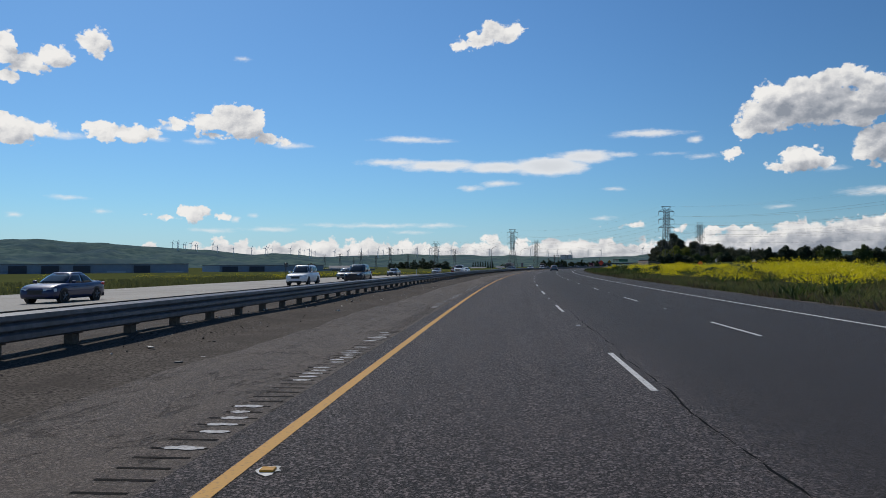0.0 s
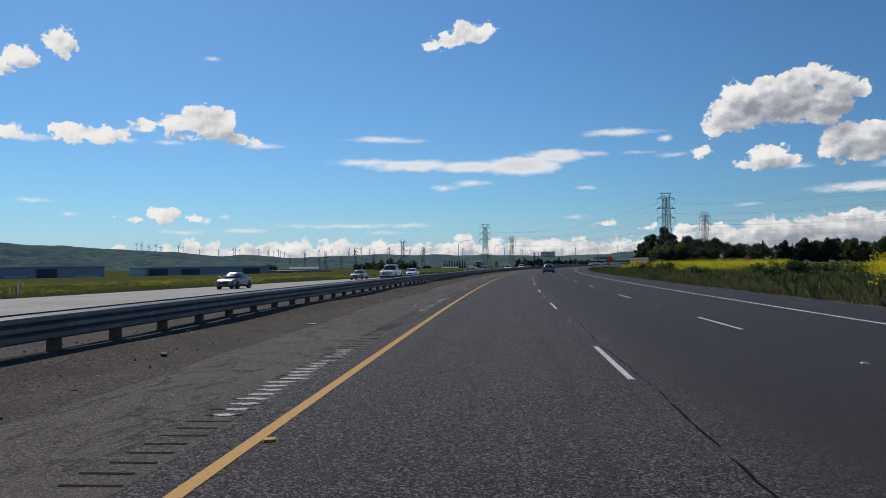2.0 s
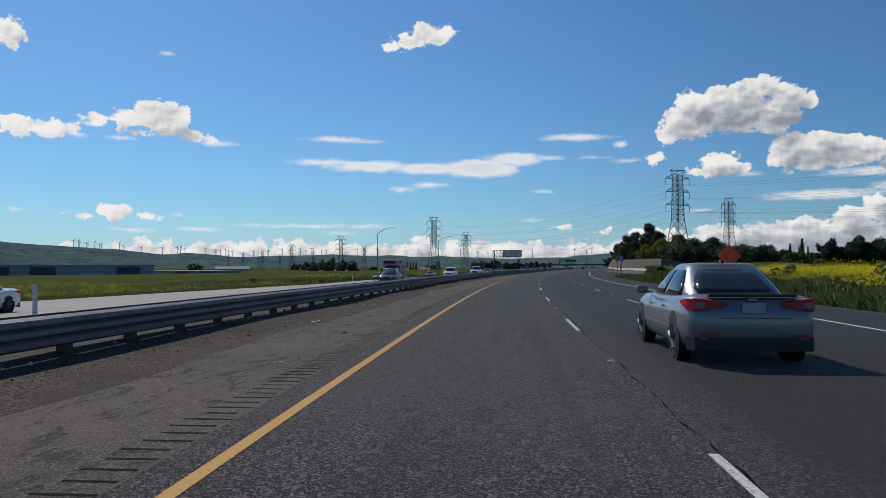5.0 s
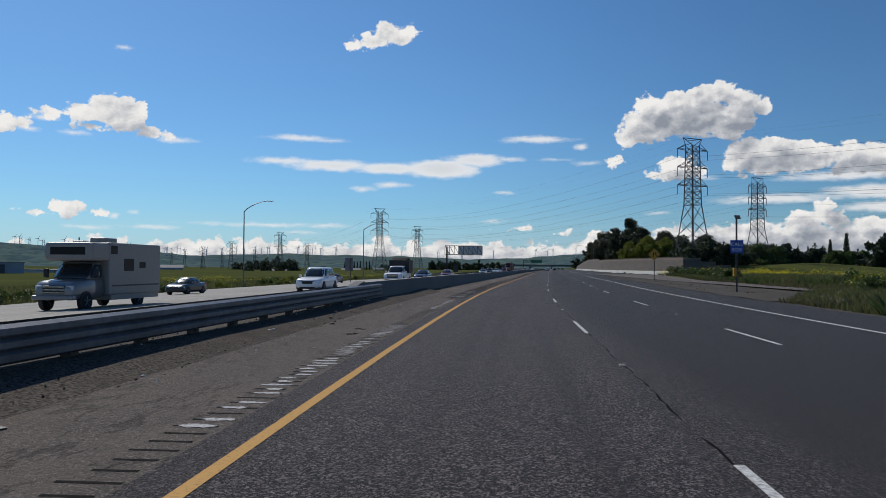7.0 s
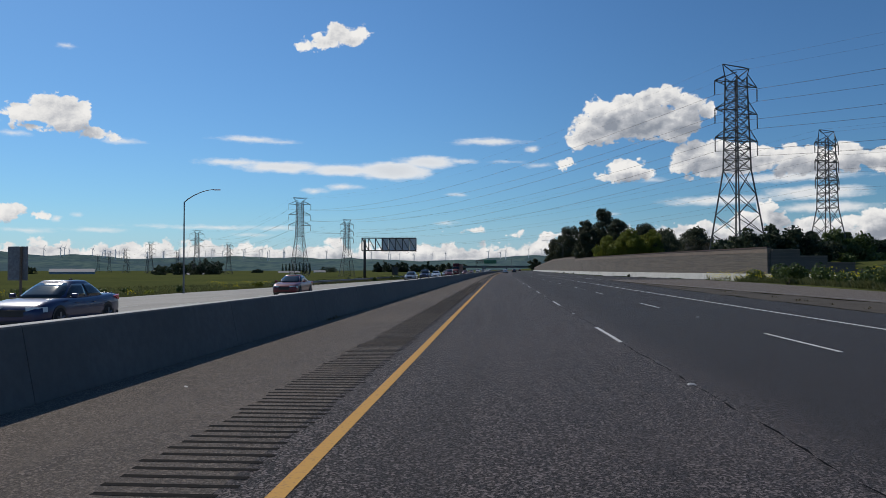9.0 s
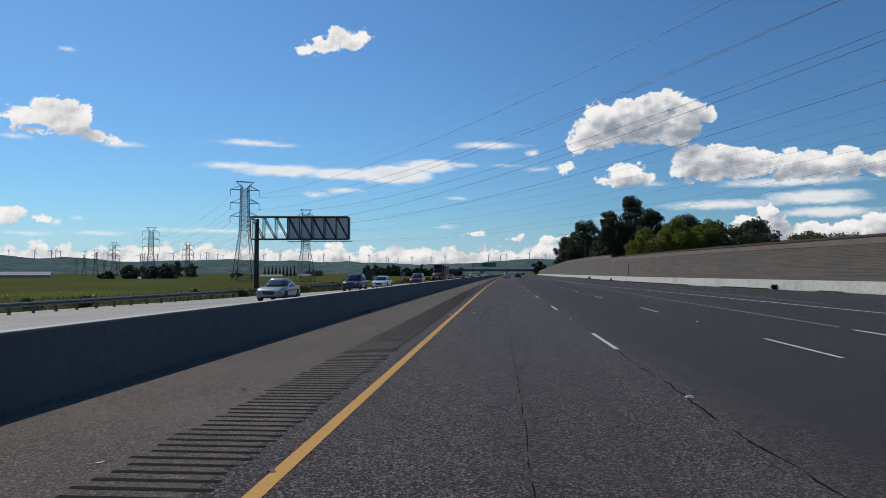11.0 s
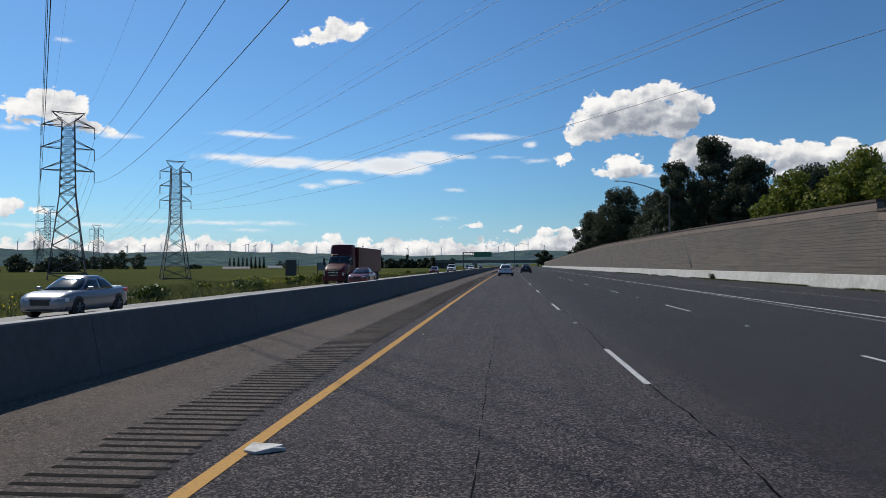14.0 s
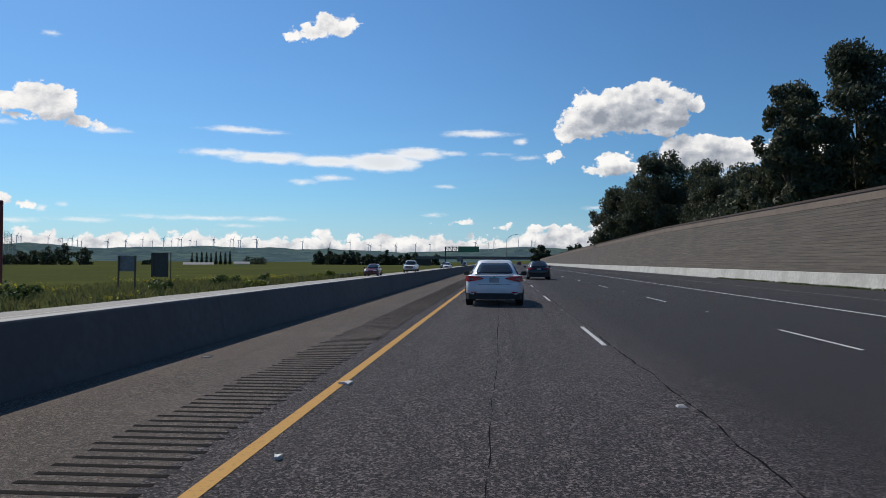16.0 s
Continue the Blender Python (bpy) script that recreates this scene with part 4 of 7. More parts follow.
build_line(SHORT, SHORT_AT, 4.5, "shorter grey steel lattice pylon with three cross arms")

# ---- street lamps, gantry, signs ----


def street_lamp(place, height, yaw, label, first=None, metal=STEEL, reach=3.9):
    m = pose(*place, 0, 0, yaw)
    if first is not None:
        return copy_thing(first, m)
    t = thing("street_lamp", m, label, "street lamp", "lamps beside the road")
    pipe("pole", [(0, 0, -0.3), (0, 0, 0.3), (0, 0, height - 0.4), (0, 0, height)], [0.13, 0.12, 0.075, 0.075], metal, t)
    part("base_plate", boxed(-0.22, 0.22, -0.22, 0.22, -0.05, 0.05, bevel=0.02), STEEL, t)
    arm = [(reach * u, 0, height - 0.1 + 1.55 * math.sin(u * math.pi / 2) ** 0.8) for u in (0, 0.12, 0.3, 0.5, 0.7, 0.85, 1.0)]
    pipe("arm", arm, [0.07, 0.065, 0.06, 0.055, 0.05, 0.045, 0.04], metal, t)
    bm = boxed(reach - 0.2, reach + 0.6, -0.14, 0.14, height + 1.33, height + 1.47, bevel=0.05)
    part("lamp_head", bm, SIGNBACK, t, "grey flat lamp head")
    return t


L1 = street_lamp((23.5, 368.0, -1.65), 11.3, -16, "grey steel street lamp with a curved arm beside the far road")
street_lamp((43.3, 421.5, -1.6), 11.3, -16, "", L1)
LR = street_lamp((155.6, 589.0, 3.0), 7.35, 199, "grey steel street lamp with a long arm above the wall", None, STEEL, 9.0)
street_lamp((197.2, 790.0, 0.0), 8.5, 20, "grey steel street lamp in the distance", None)


def truss(bm, x0, x1, y0, y1, z0, z1, bays, r):
    for y in (y0, y1):
        for z in (z0, z1):
            beam(bm, (x0, y, z), (x1, y, z), r * 1.5)
        for i in range(bays + 1):
            x = x0 + (x1 - x0) * i / bays
            beam(bm, (x, y, z0), (x, y, z1), r)
            if i < bays:
                beam(bm, (x, y, z1), (x0 + (x1 - x0) * (i + 1) / bays, y, z0), r)
    for i in range(bays + 1):
        x = x0 + (x1 - x0) * i / bays
        for z in (z0, z1):
            beam(bm, (x, y0, z), (x, y1, z), r * 0.7)
    return bm


def sign_gantry():
    t = thing("sign_gantry", pose(72.2, 491.7, -1.15, 0, 0, -11), "dark steel cantilever sign gantry seen from the back of its panels", "sign gantry")
    part("post", beam(bmesh.new(), (0.3, 0, -0.3), (0.3, 0, 9.2), 0.30, 16, 0.27), DARKSTEEL, t, smooth=True)
    part("base_plate", boxed(-0.3, 0.9, -0.6, 0.6, -0.05, 0.06, bevel=0.02), DARKSTEEL, t)
    x0, x1, z0, z1, r = -0.3, 11.6, 6.7, 9.45, 0.062
    xs = np.linspace(x0, x1, 9)
    for y in (-0.55, 0.55):
        for z in (z0, z1):
            part("chord", beam(bmesh.new(), (x0, y, z), (x1, y, z), r * 1.5), DARKSTEEL, t)
        for a in xs:
            part("upright", beam(bmesh.new(), (a, y, z0), (a, y, z1), r), DARKSTEEL, t)
        for a, b in zip(xs, xs[1:]):
            part("diagonal", beam(bmesh.new(), (a, y, z1), (b, y, z0), r), DARKSTEEL, t)
    for a in xs:
        for z in (z0, z1):
            part("cross_strut", beam(bmesh.new(), (a, -0.55, z), (a, 0.55, z), r * 0.7), DARKSTEEL, t)
    for i in range(5):
        x0 = 3.95 + i * 1.56
        part("panel", boxed(x0, x0 + 1.53, 0.75, 0.80, 6.75, 9.42), SIGNBACK, t, "grey aluminium panel back")
    bm = bmesh.new()
    for x in (4.2, 5.8, 7.4, 9.0, 10.8):
        box(bm, x - 0.05, x + 0.05, 0.1, 1.9, 6.38, 6.46)
    box(bm, 3.9, 11.9, 0.9, 1.7, 6.46, 6.50)
    part("walkway", bm, DARKSTEEL, t, "narrow steel walkway with brackets")
    for x in (5.0, 9.6):
        bm = bmesh.new()
        pts = [(x + 0.35 * math.cos(a), 0.6, 6.4 - 0.28 * math.sin(a)) for a in np.linspace(0, math.pi, 9)]
        for p, q in zip(pts, pts[1:]):
            beam(bm, p, q, 0.02, 5)
        part("cable_loop", bm, DARKSTEEL, t)


sign_gantry()


def far_gantry():
    t = thing("sign_gantry", pose(*W(968, -27, -0.8), 0, 0, -17), "distant overhead sign gantry with a green panel", "sign gantry")
    part("post", beam(bmesh.new(), (0, 0, -0.3), (0, 0, 9.5), 0.3, 12), DARKSTEEL, t)
    part("truss", truss(bmesh.new(), -0.2, 17, -0.5, 0.5, 7.4, 9.6, 9, 0.12), DARKSTEEL, t)
    part("panel", boxed(6.5, 17, -0.75, -0.70, 6.9, 9.9), GREENSIGN, t, "dark green panel")


far_gantry()


def diamond(side, thick):
    bm = boxed(-side / 2, side / 2, -thick / 2, thick / 2, -side / 2, side / 2)
    bmesh.ops.bevel(bm, geom=[e for e in bm.edges if abs(e.verts[0].co.y - e.verts[1].co.y) > thick * 0.5], offset=side * 0.06, segments=3, affect="EDGES", profile=0.5)
    bmesh.ops.rotate(bm, verts=bm.verts, cent=(0, 0, 0), matrix=Matrix.Rotation(math.pi / 4, 3, "Y"))
    return bm


def plate(points, y, thick=0.004):
    """A flat shape in the x-z plane, seen from -y."""
    bm = bmesh.new()
    f = bm.faces.new([bm.verts.new((x, y, z)) for x, z in points])
    r = bmesh.ops.extrude_face_region(bm, geom=[f])
    for v in r["geom"]:
        if hasattr(v, "co"):
            v.co.y -= thick
    return bm


def diamond_sign(place, yaw, side, centre, sheet, label, merge=False):
    t = thing("road_sign", pose(*place, 0, 0, yaw), label, "road sign")
    part("post", boxed(-0.05, 0.05, -0.05, 0.05, -0.4, centre + side * 0.5, bevel=0.006), WOODPOST, t)
    b = diamond(side, 0.012)
    bmesh.ops.translate(b, verts=b.verts, vec=(0, -0.065, centre))
    part("panel", b, sheet, t)
    if merge:
        c = centre
        for sx, lean in ((-0.10, 0.0), (0.16, -0.20)):
            w = 0.045
            bm = plate([(sx - w, c - 0.30), (sx + w, c - 0.30), (sx + w + lean, c + 0.10), (sx + 0.11 + lean, c + 0.10), (sx + lean, c + 0.30), (sx - 0.11 + lean, c + 0.10), (sx - w + lean, c + 0.10)] if lean == 0
                       else [(sx - w + 0.12, c - 0.30), (sx + w + 0.12, c - 0.30), (sx + w, c + 0.02), (sx + 0.10, c + 0.10), (sx - 0.06, c + 0.27), (sx - 0.10, c + 0.02), (sx - w, c + 0.0)], -0.072)
            part("arrow", bm, BLACKSIGN, t, "black arrow")
        part("border", diamond_border(side * 0.88, c), BLACKSIGN, t)
    return t


def diamond_border(side, c):
    bm = bmesh.new()
    r = side / math.sqrt(2)
    pts = [(r, 0), (0, r), (-r, 0), (0, -r)]
    for (x0, z0), (x1, z1) in zip(pts, pts[1:] + pts[:1]):
        beam(bm, (x0, -0.073, c + z0), (x1, -0.073, c + z1), 0.010)
    return bm


diamond_sign(W(241, 17.7, 0.05), -11, 1.22, 2.15, ORANGE, "orange diamond roadworks sign on a wooden post in the grass")
diamond_sign(W(255, 48.5, 0.05), -11, 1.22, 1.95, ORANGE, "orange diamond roadworks sign among yellow flowers")
diamond_sign(W(347.5, 16.00, 0.02), -15, 1.05, 3.05, YELLOWSIGN, "yellow diamond merge sign with black arrows on a wooden post", True)


def call_box():
    t = thing("call_box", along(303.7, 15.0, 0.0), "tall pole with blue call box sign and yellow phone cabinet", "call box")
    part("pole", beam(bmesh.new(), (0, 0, -0.3), (0, 0, 4.55), 0.055, 12), DARKSTEEL, t)
    part("sign_panel", boxed(-0.38, 0.38, -0.075, -0.06, 2.35, 3.15, bevel=0.004), BLUESIGN, t, "blue sheet sign")
    for text, z in (("CALL", 2.80), ("BOX", 2.47)):
        cu = bpy.data.curves.new("lettering", "FONT")
        cu.body, cu.size, cu.align_x, cu.extrude = text, 0.30, "CENTER", 0.002
        tmp = bpy.data.objects.new("lettering_curve", cu)
        me = bpy.data.meshes.new_from_object(tmp)
        bpy.data.objects.remove(tmp)
        me.materials.clear()
        me.materials.append(WHITESIGN)
        hang("lettering", me, t, "white letters", m=pose(0, -0.079, z, 90, 0, 0))
    part("phone_cabinet", boxed(-0.22, -0.04, -0.16, 0.06, 0.95, 1.45, bevel=0.03), YELLOWSIGN, t, "yellow phone cabinet")
    bm = boxed(-0.16, 0.16, -0.2, 0.2, -0.015, 0.015)
    bmesh.ops.rotate(bm, verts=bm.verts, cent=(0, 0, 0), matrix=Matrix.Rotation(radians(35), 3, "X"))
    bmesh.ops.translate(bm, verts=bm.verts, vec=(0.06, 0, 4.55))
    part("solar_panel", bm, BLACKTRIM, t)
    part("antenna", beam(bmesh.new(), (-0.03, 0, 4.4), (-0.03, 0, 4.9), 0.008, 6), DARKSTEEL, t)


call_box()


def back_sign(place, yaw, w, z0, z1, posts, label, dark=False):
    t = thing("road_sign", pose(*place, 0, 0, yaw), label, "road sign")
    for x in posts:
        part("post", boxed(x - 0.06, x + 0.06, -0.06, 0.06, -0.3, z1 - 0.02, bevel=0.006), WOODPOST, t)
    part("panel", boxed(-w / 2, w / 2, 0.065, 0.08, z0, z1, bevel=0.004), DARKSTEEL if dark else STEEL, t)
    return t


back_sign((39.2, 376.0, -1.55), -16, 1.3, 2.3, 4.4, (0.25,), "grey back of a tall road sign on a wooden post")
back_sign((108.4, 696.0, -3.0), -17, 2.9, 1.6, 5.6, (-1.1, 1.9), "dark back of a large road sign on two posts", True)
back_sign((113.4, 639.3, -1.45), -17, 1.75, 1.8, 3.25, (-0.78, 0.78), "grey back of a road sign on two posts")
back_sign(W(118, -36.5, -0.6), -8, 0.7, 1.9, 2.6, (0.0,), "small grey back of a roadside marker sign")
back_sign(W(1010, -22, -0.6), -17, 3.2, 2.0, 5.0, (-1.0, 1.0), "pale back of a distant road sign")


def side_rail():
    """The short guard rail beyond the other carriageway, ahead of the gantry post."""
    t = thing("guard_rail", pose(0, 0, 0), "short grey steel guard rail in front of the gantry post", "guard rail")

    def lat(s):
        return float(np.interp(s, (440, 480, 500), (-27.5, -22.2, -19.6)))

    def prof(s):
        c, g = lat(s), float(fall(s, lat(s)))
        wave = [(0.40, 0.0), (0.44, 0.07), (0.50, 0.07), (0.545, 0.01), (0.59, 0.07), (0.65, 0.07), (0.70, 0.0)]
        return [(c + d, g + z) for z, d in wave] + [(c + d - 0.01, g + z) for z, d in reversed(wave)]

    v, f = sweep(440, 500, 1.9, prof)
    hang("rail_beam", mesh_of("rail_beam", v, f, STEEL), t)
    me = bpy.data.meshes.new("rail_post")
    bm = boxed(-0.14, -0.01, -0.08, 0.08, -0.2, 0.68, bevel=0.008)
    bm.to_mesh(me)
    bm.free()
    me.materials.append(WOODPOST)
    for s in np.arange(440.5, 500, 1.905):
        hang("rail_post", me, t, m=along(s, lat(s), float(fall(s, lat(s)))))


side_rail()


def overpass():
    t = thing("overpass", pose(*W(1150, 0, -1.7), 0, 0, -17), "low dark concrete road bridge across the carriageways far ahead", "bridge")
    part("deck", boxed(-62, 90, -6, 6, 4.7, 6.0, bevel=0.05), BARRIER, t)
    for y in (-6, 5.7):
        part("parapet", boxed(-62, 90, y, y + 0.3, 6.0, 6.9), BARRIER, t)
    for x in (-28, -3.5, 24):
        part("pier", boxed(x - 0.6, x + 0.6, -5, 5, -0.5, 4.7, bevel=0.1), BARRIER, t)
    for x0, x1 in ((-62, -52), (40, 90)):
        bm = bmesh.new()
        vs = [bm.verts.new(p) for p in ((x0, -6, -2), (x1, -6, -2), (x1, 6, -2), (x0, 6, -2), (x0, -6, 4.7), (x1, -6, 4.7), (x1, 6, 4.7), (x0, 6, 4.7))]
        inner = 1 if x0 < 0 else 0
        for q in ((0, 1, 5, 4), (1, 2, 6, 5), (2, 3, 7, 6), (3, 0, 4, 7), (4, 5, 6, 7)):
            bm.faces.new([vs[i] for i in q])
        part("abutment", bm, DIRT, t)


overpass()


def delineators():
    me = bpy.data.meshes.new("marker_post")
    bm = boxed(-0.05, 0.05, -0.02, 0.02, -0.2, 1.15, bevel=0.008)
    bm.to_mesh(me)
    bm.free()
    me.materials.append(WHITESIGN)
    for s, lat in ((78, -8.6), (198, -8.2), (126, -35), (330, -37)):
        ob = hang("marker_post", me, None, m=along(s, lat, float(fall(s, lat))))
        tagged(ob, "slim weathered white plastic marker post beside the road", "marker post", "marker posts")


delineators()


def gravel_height(s, lat):
    return float(fall(s, lat)) - 0.02 + 0.20 * math.exp(-((lat - rail_lat(s)) / 0.9) ** 2)


def litter():
    """Scraps of rubbish, stones and a strip of tyre along the median and shoulder."""
    rnd = random.Random(21)
    shapes = []
    for k in range(6):
        bm = bmesh.new()
        n = rnd.randint(5, 8)
        vs = [bm.verts.new((0.5 * math.cos(2 * math.pi * i / n) * rnd.uniform(0.3, 1.3), (0.10 + 0.05 * k) * math.sin(2 * math.pi * i / n) * rnd.uniform(0.3, 1.4), rnd.uniform(0.02, 0.10))) for i in range(n)]
        f = bm.faces.new(vs)
        r = bmesh.ops.extrude_face_region(bm, geom=[f])
        for v in r["geom"]:
            if hasattr(v, "co"):
                v.co.z = 0.0
        me = bpy.data.meshes.new("litter_scrap")
        bm.to_mesh(me)
        bm.free()
        me.materials.append((LITTER, LITTER, BLACKTRIM, WOODPOST, LITTER, DIRT)[k])
        shapes.append(me)
    words = ("crumpled pale scrap of litter on the gravel", "torn pale scrap of paper on the gravel", "black shred of tyre on the roadside", "brown splinter of wood on the roadside", "pale scrap of plastic by the rail", "clod of dry earth on the shoulder")
    for i in range(150):
        s = rnd.uniform(2, 285)
        lat = rail_lat(s) + rnd.uniform(0.1, 2.6) if rnd.random() < 0.85 else rnd.uniform(-2.2, -1.1)
        k = rnd.randrange(6)
        z = gravel_height(s, lat) + 0.01 if lat < -2.6 else 0.002
        ob = hang("litter", shapes[k], None, m=along(s, lat, z, yaw=rnd.uniform(0, 360)) @ Matrix.Scale(rnd.uniform(0.06, 0.30) + (0.08 if k == 3 else 0), 4))
        tagged(ob, words[k], "litter", "roadside litter")
    for i in range(40):
        s, lat = rnd.uniform(300, 600), rnd.choice((rnd.uniform(-2.9, -2.5), rnd.uniform(-2.6, -1.3), rnd.uniform(-0.2, 0.8)))
        k = rnd.randrange(6)
        ob = hang("litter", shapes[k], None, m=along(s, lat, 0.002, yaw=rnd.uniform(0, 360)) @ Matrix.Scale(rnd.uniform(0.05, 0.2), 4))
        tagged(ob, words[k], "litter", "roadside litter")


litter()


def broken_markers():
    """Spots where raised markers came off beside the yellow line: a blob of pale glue round a chipped stub."""
    rnd = random.Random(33)
    for s, lat, r in ((5.25, 0.22, 0.075), (78.75, 0.13, 0.05), (152.0, 0.17, 0.06), (298.0, 0.15, 0.06)):
        t = thing("broken_marker", along(s, lat, 0.003, yaw=rnd.uniform(-20, 20)), "chipped raised road marker in a blob of pale glue", "road marker", "markers beside the yellow line")
        bm = bmesh.new()
        rim = [bm.verts.new((r * math.cos(a) * rnd.uniform(0.7, 1.5), r * 1.5 * math.sin(a) * rnd.uniform(0.6, 1.4), 0.004)) for a in np.linspace(0, 2 * math.pi, 15)[:-1]]
        bm.faces.new(rim)
        part("glue_blob", bm, LITTER, t, "pale ragged patch of old glue")
        stub = boxed(-0.05, 0.05, -0.05, 0.05, 0.0, 0.02, bevel=0.008)
        part("marker_stub", stub, YELLOWLINE, t, "worn yellow stub")


broken_markers()


def lane_scraps():
    """A few pale scraps that lie on the lane beside the yellow line."""
    rnd = random.Random(34)
    for s, lat, r in ((429.5, -0.11, 0.10), (430.3, 0.14, 0.10), (517.75, 0.17, 0.19), (503.3, 0.10, 0.08), (586.75, 0.27, 0.05), (590.0, 0.09, 0.09)):
        bm = bmesh.new()
        rim = [bm.verts.new((r * math.cos(a) * rnd.uniform(0.4, 1.2), r * 0.7 * math.sin(a) * rnd.uniform(0.5, 1.3), rnd.uniform(0.012, 0.035))) for a in np.linspace(0, 2 * math.pi, 10)[:-1]]
        f = bm.faces.new(rim)
        low = bmesh.ops.extrude_face_region(bm, geom=[f])
        for v in low["geom"]:
            if hasattr(v, "co"):
                v.co.z = 0.0
        me = bpy.data.meshes.new("litter_scrap")
        bm.to_mesh(me)
        bm.free()
        me.materials.append(LITTER)
        tagged(hang("litter", me, None, m=along(s, lat, 0.003, yaw=rnd.uniform(0, 360))), "crumpled pale scrap of litter on the asphalt lane", "litter", "roadside litter")


lane_scraps()


def rubble():
    """Loose stones and clods on the gravel below the guard rail."""
    rnd = random.Random(91)
    for material, n, lo, hi, label in ((GRAVEL, 2600, 0.008, 0.028, "loose stones and dark clods on the gravel"), (LITTER, 420, 0.012, 0.045, "pale broken scraps on the gravel")):
        v, f = [], []
        for _ in range(n):
            s = rnd.uniform(-2, 284)
            lat = rail_lat(s) + rnd.uniform(-0.9, 1.0) + 1.6 * rnd.random() ** 2
            z = gravel_height(s, lat) + 0.005
            r = rnd.uniform(lo, hi)
            c = Vector(W(s, min(lat, -2.2), z))
            k = len(v)
            v += [c + Vector((rnd.uniform(0.5, 1.3) * r * a, rnd.uniform(0.5, 1.3) * r * b, rnd.uniform(0.4, 1.0) * r * q)) for a, b, q in ((1, 0, 0), (0, 1, 0), (-1, 0, 0), (0, -1, 0), (0, 0, 1), (0, 0, -1))]
            f += [(k + i, k + (i + 1) % 4, k + 4) for i in range(4)] + [(k + (i + 1) % 4, k + i, k + 5) for i in range(4)]
        tagged(hang("rubble", mesh_of("rubble", v, f, material), None), label, "stones", kind="stuff")


rubble()

# ---- trees, bushes, grass ----


def quad_mesh(name, quads, material):
    """A mesh of loose quads from an array (n, 4, 3)."""
    n = len(quads)
    me = bpy.data.meshes.new(name)
    me.vertices.add(4 * n)
    me.vertices.foreach_set("co", np.asarray(quads, np.float32).ravel())
    me.loops.add(4 * n)
    me.loops.foreach_set("vertex_index", np.arange(4 * n, dtype=np.int32))
    me.polygons.add(n)
    me.polygons.foreach_set("loop_start", np.arange(0, 4 * n, 4, dtype=np.int32))
    me.update(calc_edges=True)
    me.materials.append(material)
    return me


def leaves(rng, lobes, count, size, droop=0.0, loose=False):
    """Leaf clumps spread through ellipsoid lobes (x, y, z, rx, rz), thickest near their skins, or loosely all through them."""
    lobes = np.array(lobes, float)
    vol = lobes[:, 3] ** 2 * lobes[:, 4]
    pick = rng.choice(len(lobes), count, p=vol ** 0.75 / (vol ** 0.75).sum())
    L = lobes[pick]
    d = rng.normal(size=(count, 3))
    d /= np.linalg.norm(d, axis=1)[:, None]
    r = 1.30 * rng.random(count) ** 0.50 if loose else 0.45 + 0.60 * rng.random(count) ** 0.6
    c = L[:, :3] + d * np.stack([L[:, 3], L[:, 3], L[:, 4]], 1) * r[:, None]
    n = d + rng.normal(size=(count, 3)) * 0.9
    n /= np.linalg.norm(n, axis=1)[:, None]
    u = np.cross(n, rng.normal(size=(count, 3)))
    u[:, 2] -= droop
    u /= np.linalg.norm(u, axis=1)[:, None]
    v = np.cross(n, u)
    a = (size * rng.uniform(0.5, 1.3, count))[:, None]
    b = a * rng.uniform(0.35, 0.7, count)[:, None]
    return np.stack([c - u * a, c + v * b * 0.9, c + u * a, c - v * b], 1)


def lobed(rng, h, w, base, n, top=0.5):
    """Lobes for a crown of height h and half width w that begins at base: boughs, each with smaller clumps round it."""
    out = []
    for i in range(n):
        t = (i + 0.5) / n
        z = base + (h - base) * (0.10 + 0.78 * t)
        spread = w * (0.45 + 0.62 * math.sin(math.pi * min(1, 0.85 * t + 0.18)))
        a = i * 2.4 + rng.uniform(-0.5, 0.5)
        q = spread * rng.uniform(0.30, 0.85)
        r = spread * rng.uniform(0.30, 0.48)
        c = (q * math.cos(a), q * math.sin(a), z, r, r * rng.uniform(0.6, 0.9))
        out.append(c)
        for _ in range(3):
            d = rng.normal(size=3)
            d /= np.linalg.norm(d)
            k = rng.uniform(0.35, 0.6)
            out.append((c[0] + d[0] * r * 0.9, c[1] + d[1] * r * 0.9, c[2] + abs(d[2]) * r * 0.8, r * k, r * k * 0.8))
    out.append((0, 0, base + (h - base) * 0.48, w * 0.50, (h - base) * 0.34))
    top_r = w * rng.uniform(0.22, 0.34)
    out.append((w * 0.1, 0, h - top_r, top_r, top_r))
    return out


def ragged_lobes(rng, h, w, base, n):
    """Lobes for a dense, tall crown with a broken outline: big clumps stacked along the stem, small ones round the rim."""
    out = []
    for i in range(n):
        t = (i + rng.uniform(0.2, 0.8)) / n
        z = base + (h - base) * (0.06 + 0.86 * t)
        wide = w * (0.86 + 0.34 * math.sin(math.pi * min(1.0, t * 1.05 + 0.10)) - 0.42 * max(0.0, t - 0.70) / 0.30)
        a = rng.uniform(0, 2 * math.pi)
        q = wide * math.sqrt(rng.uniform(0.02, 0.62))
        r = w * rng.uniform(0.24, 0.40)
        out.append((q * math.cos(a), q * math.sin(a), z, r, r * rng.uniform(0.7, 1.0)))
        for _ in range(2):
            b, k = rng.uniform(0, 2 * math.pi), rng.uniform(0.13, 0.24)
            out.append((wide * 0.98 * math.cos(b), wide * 0.98 * math.sin(b), z + rng.uniform(-0.08, 0.08) * h, w * k, w * k * 0.9))
    r = w * rng.uniform(0.30, 0.40)
    out.append((rng.uniform(-0.2, 0.2) * w, 0, h - r, r, r))
    return out


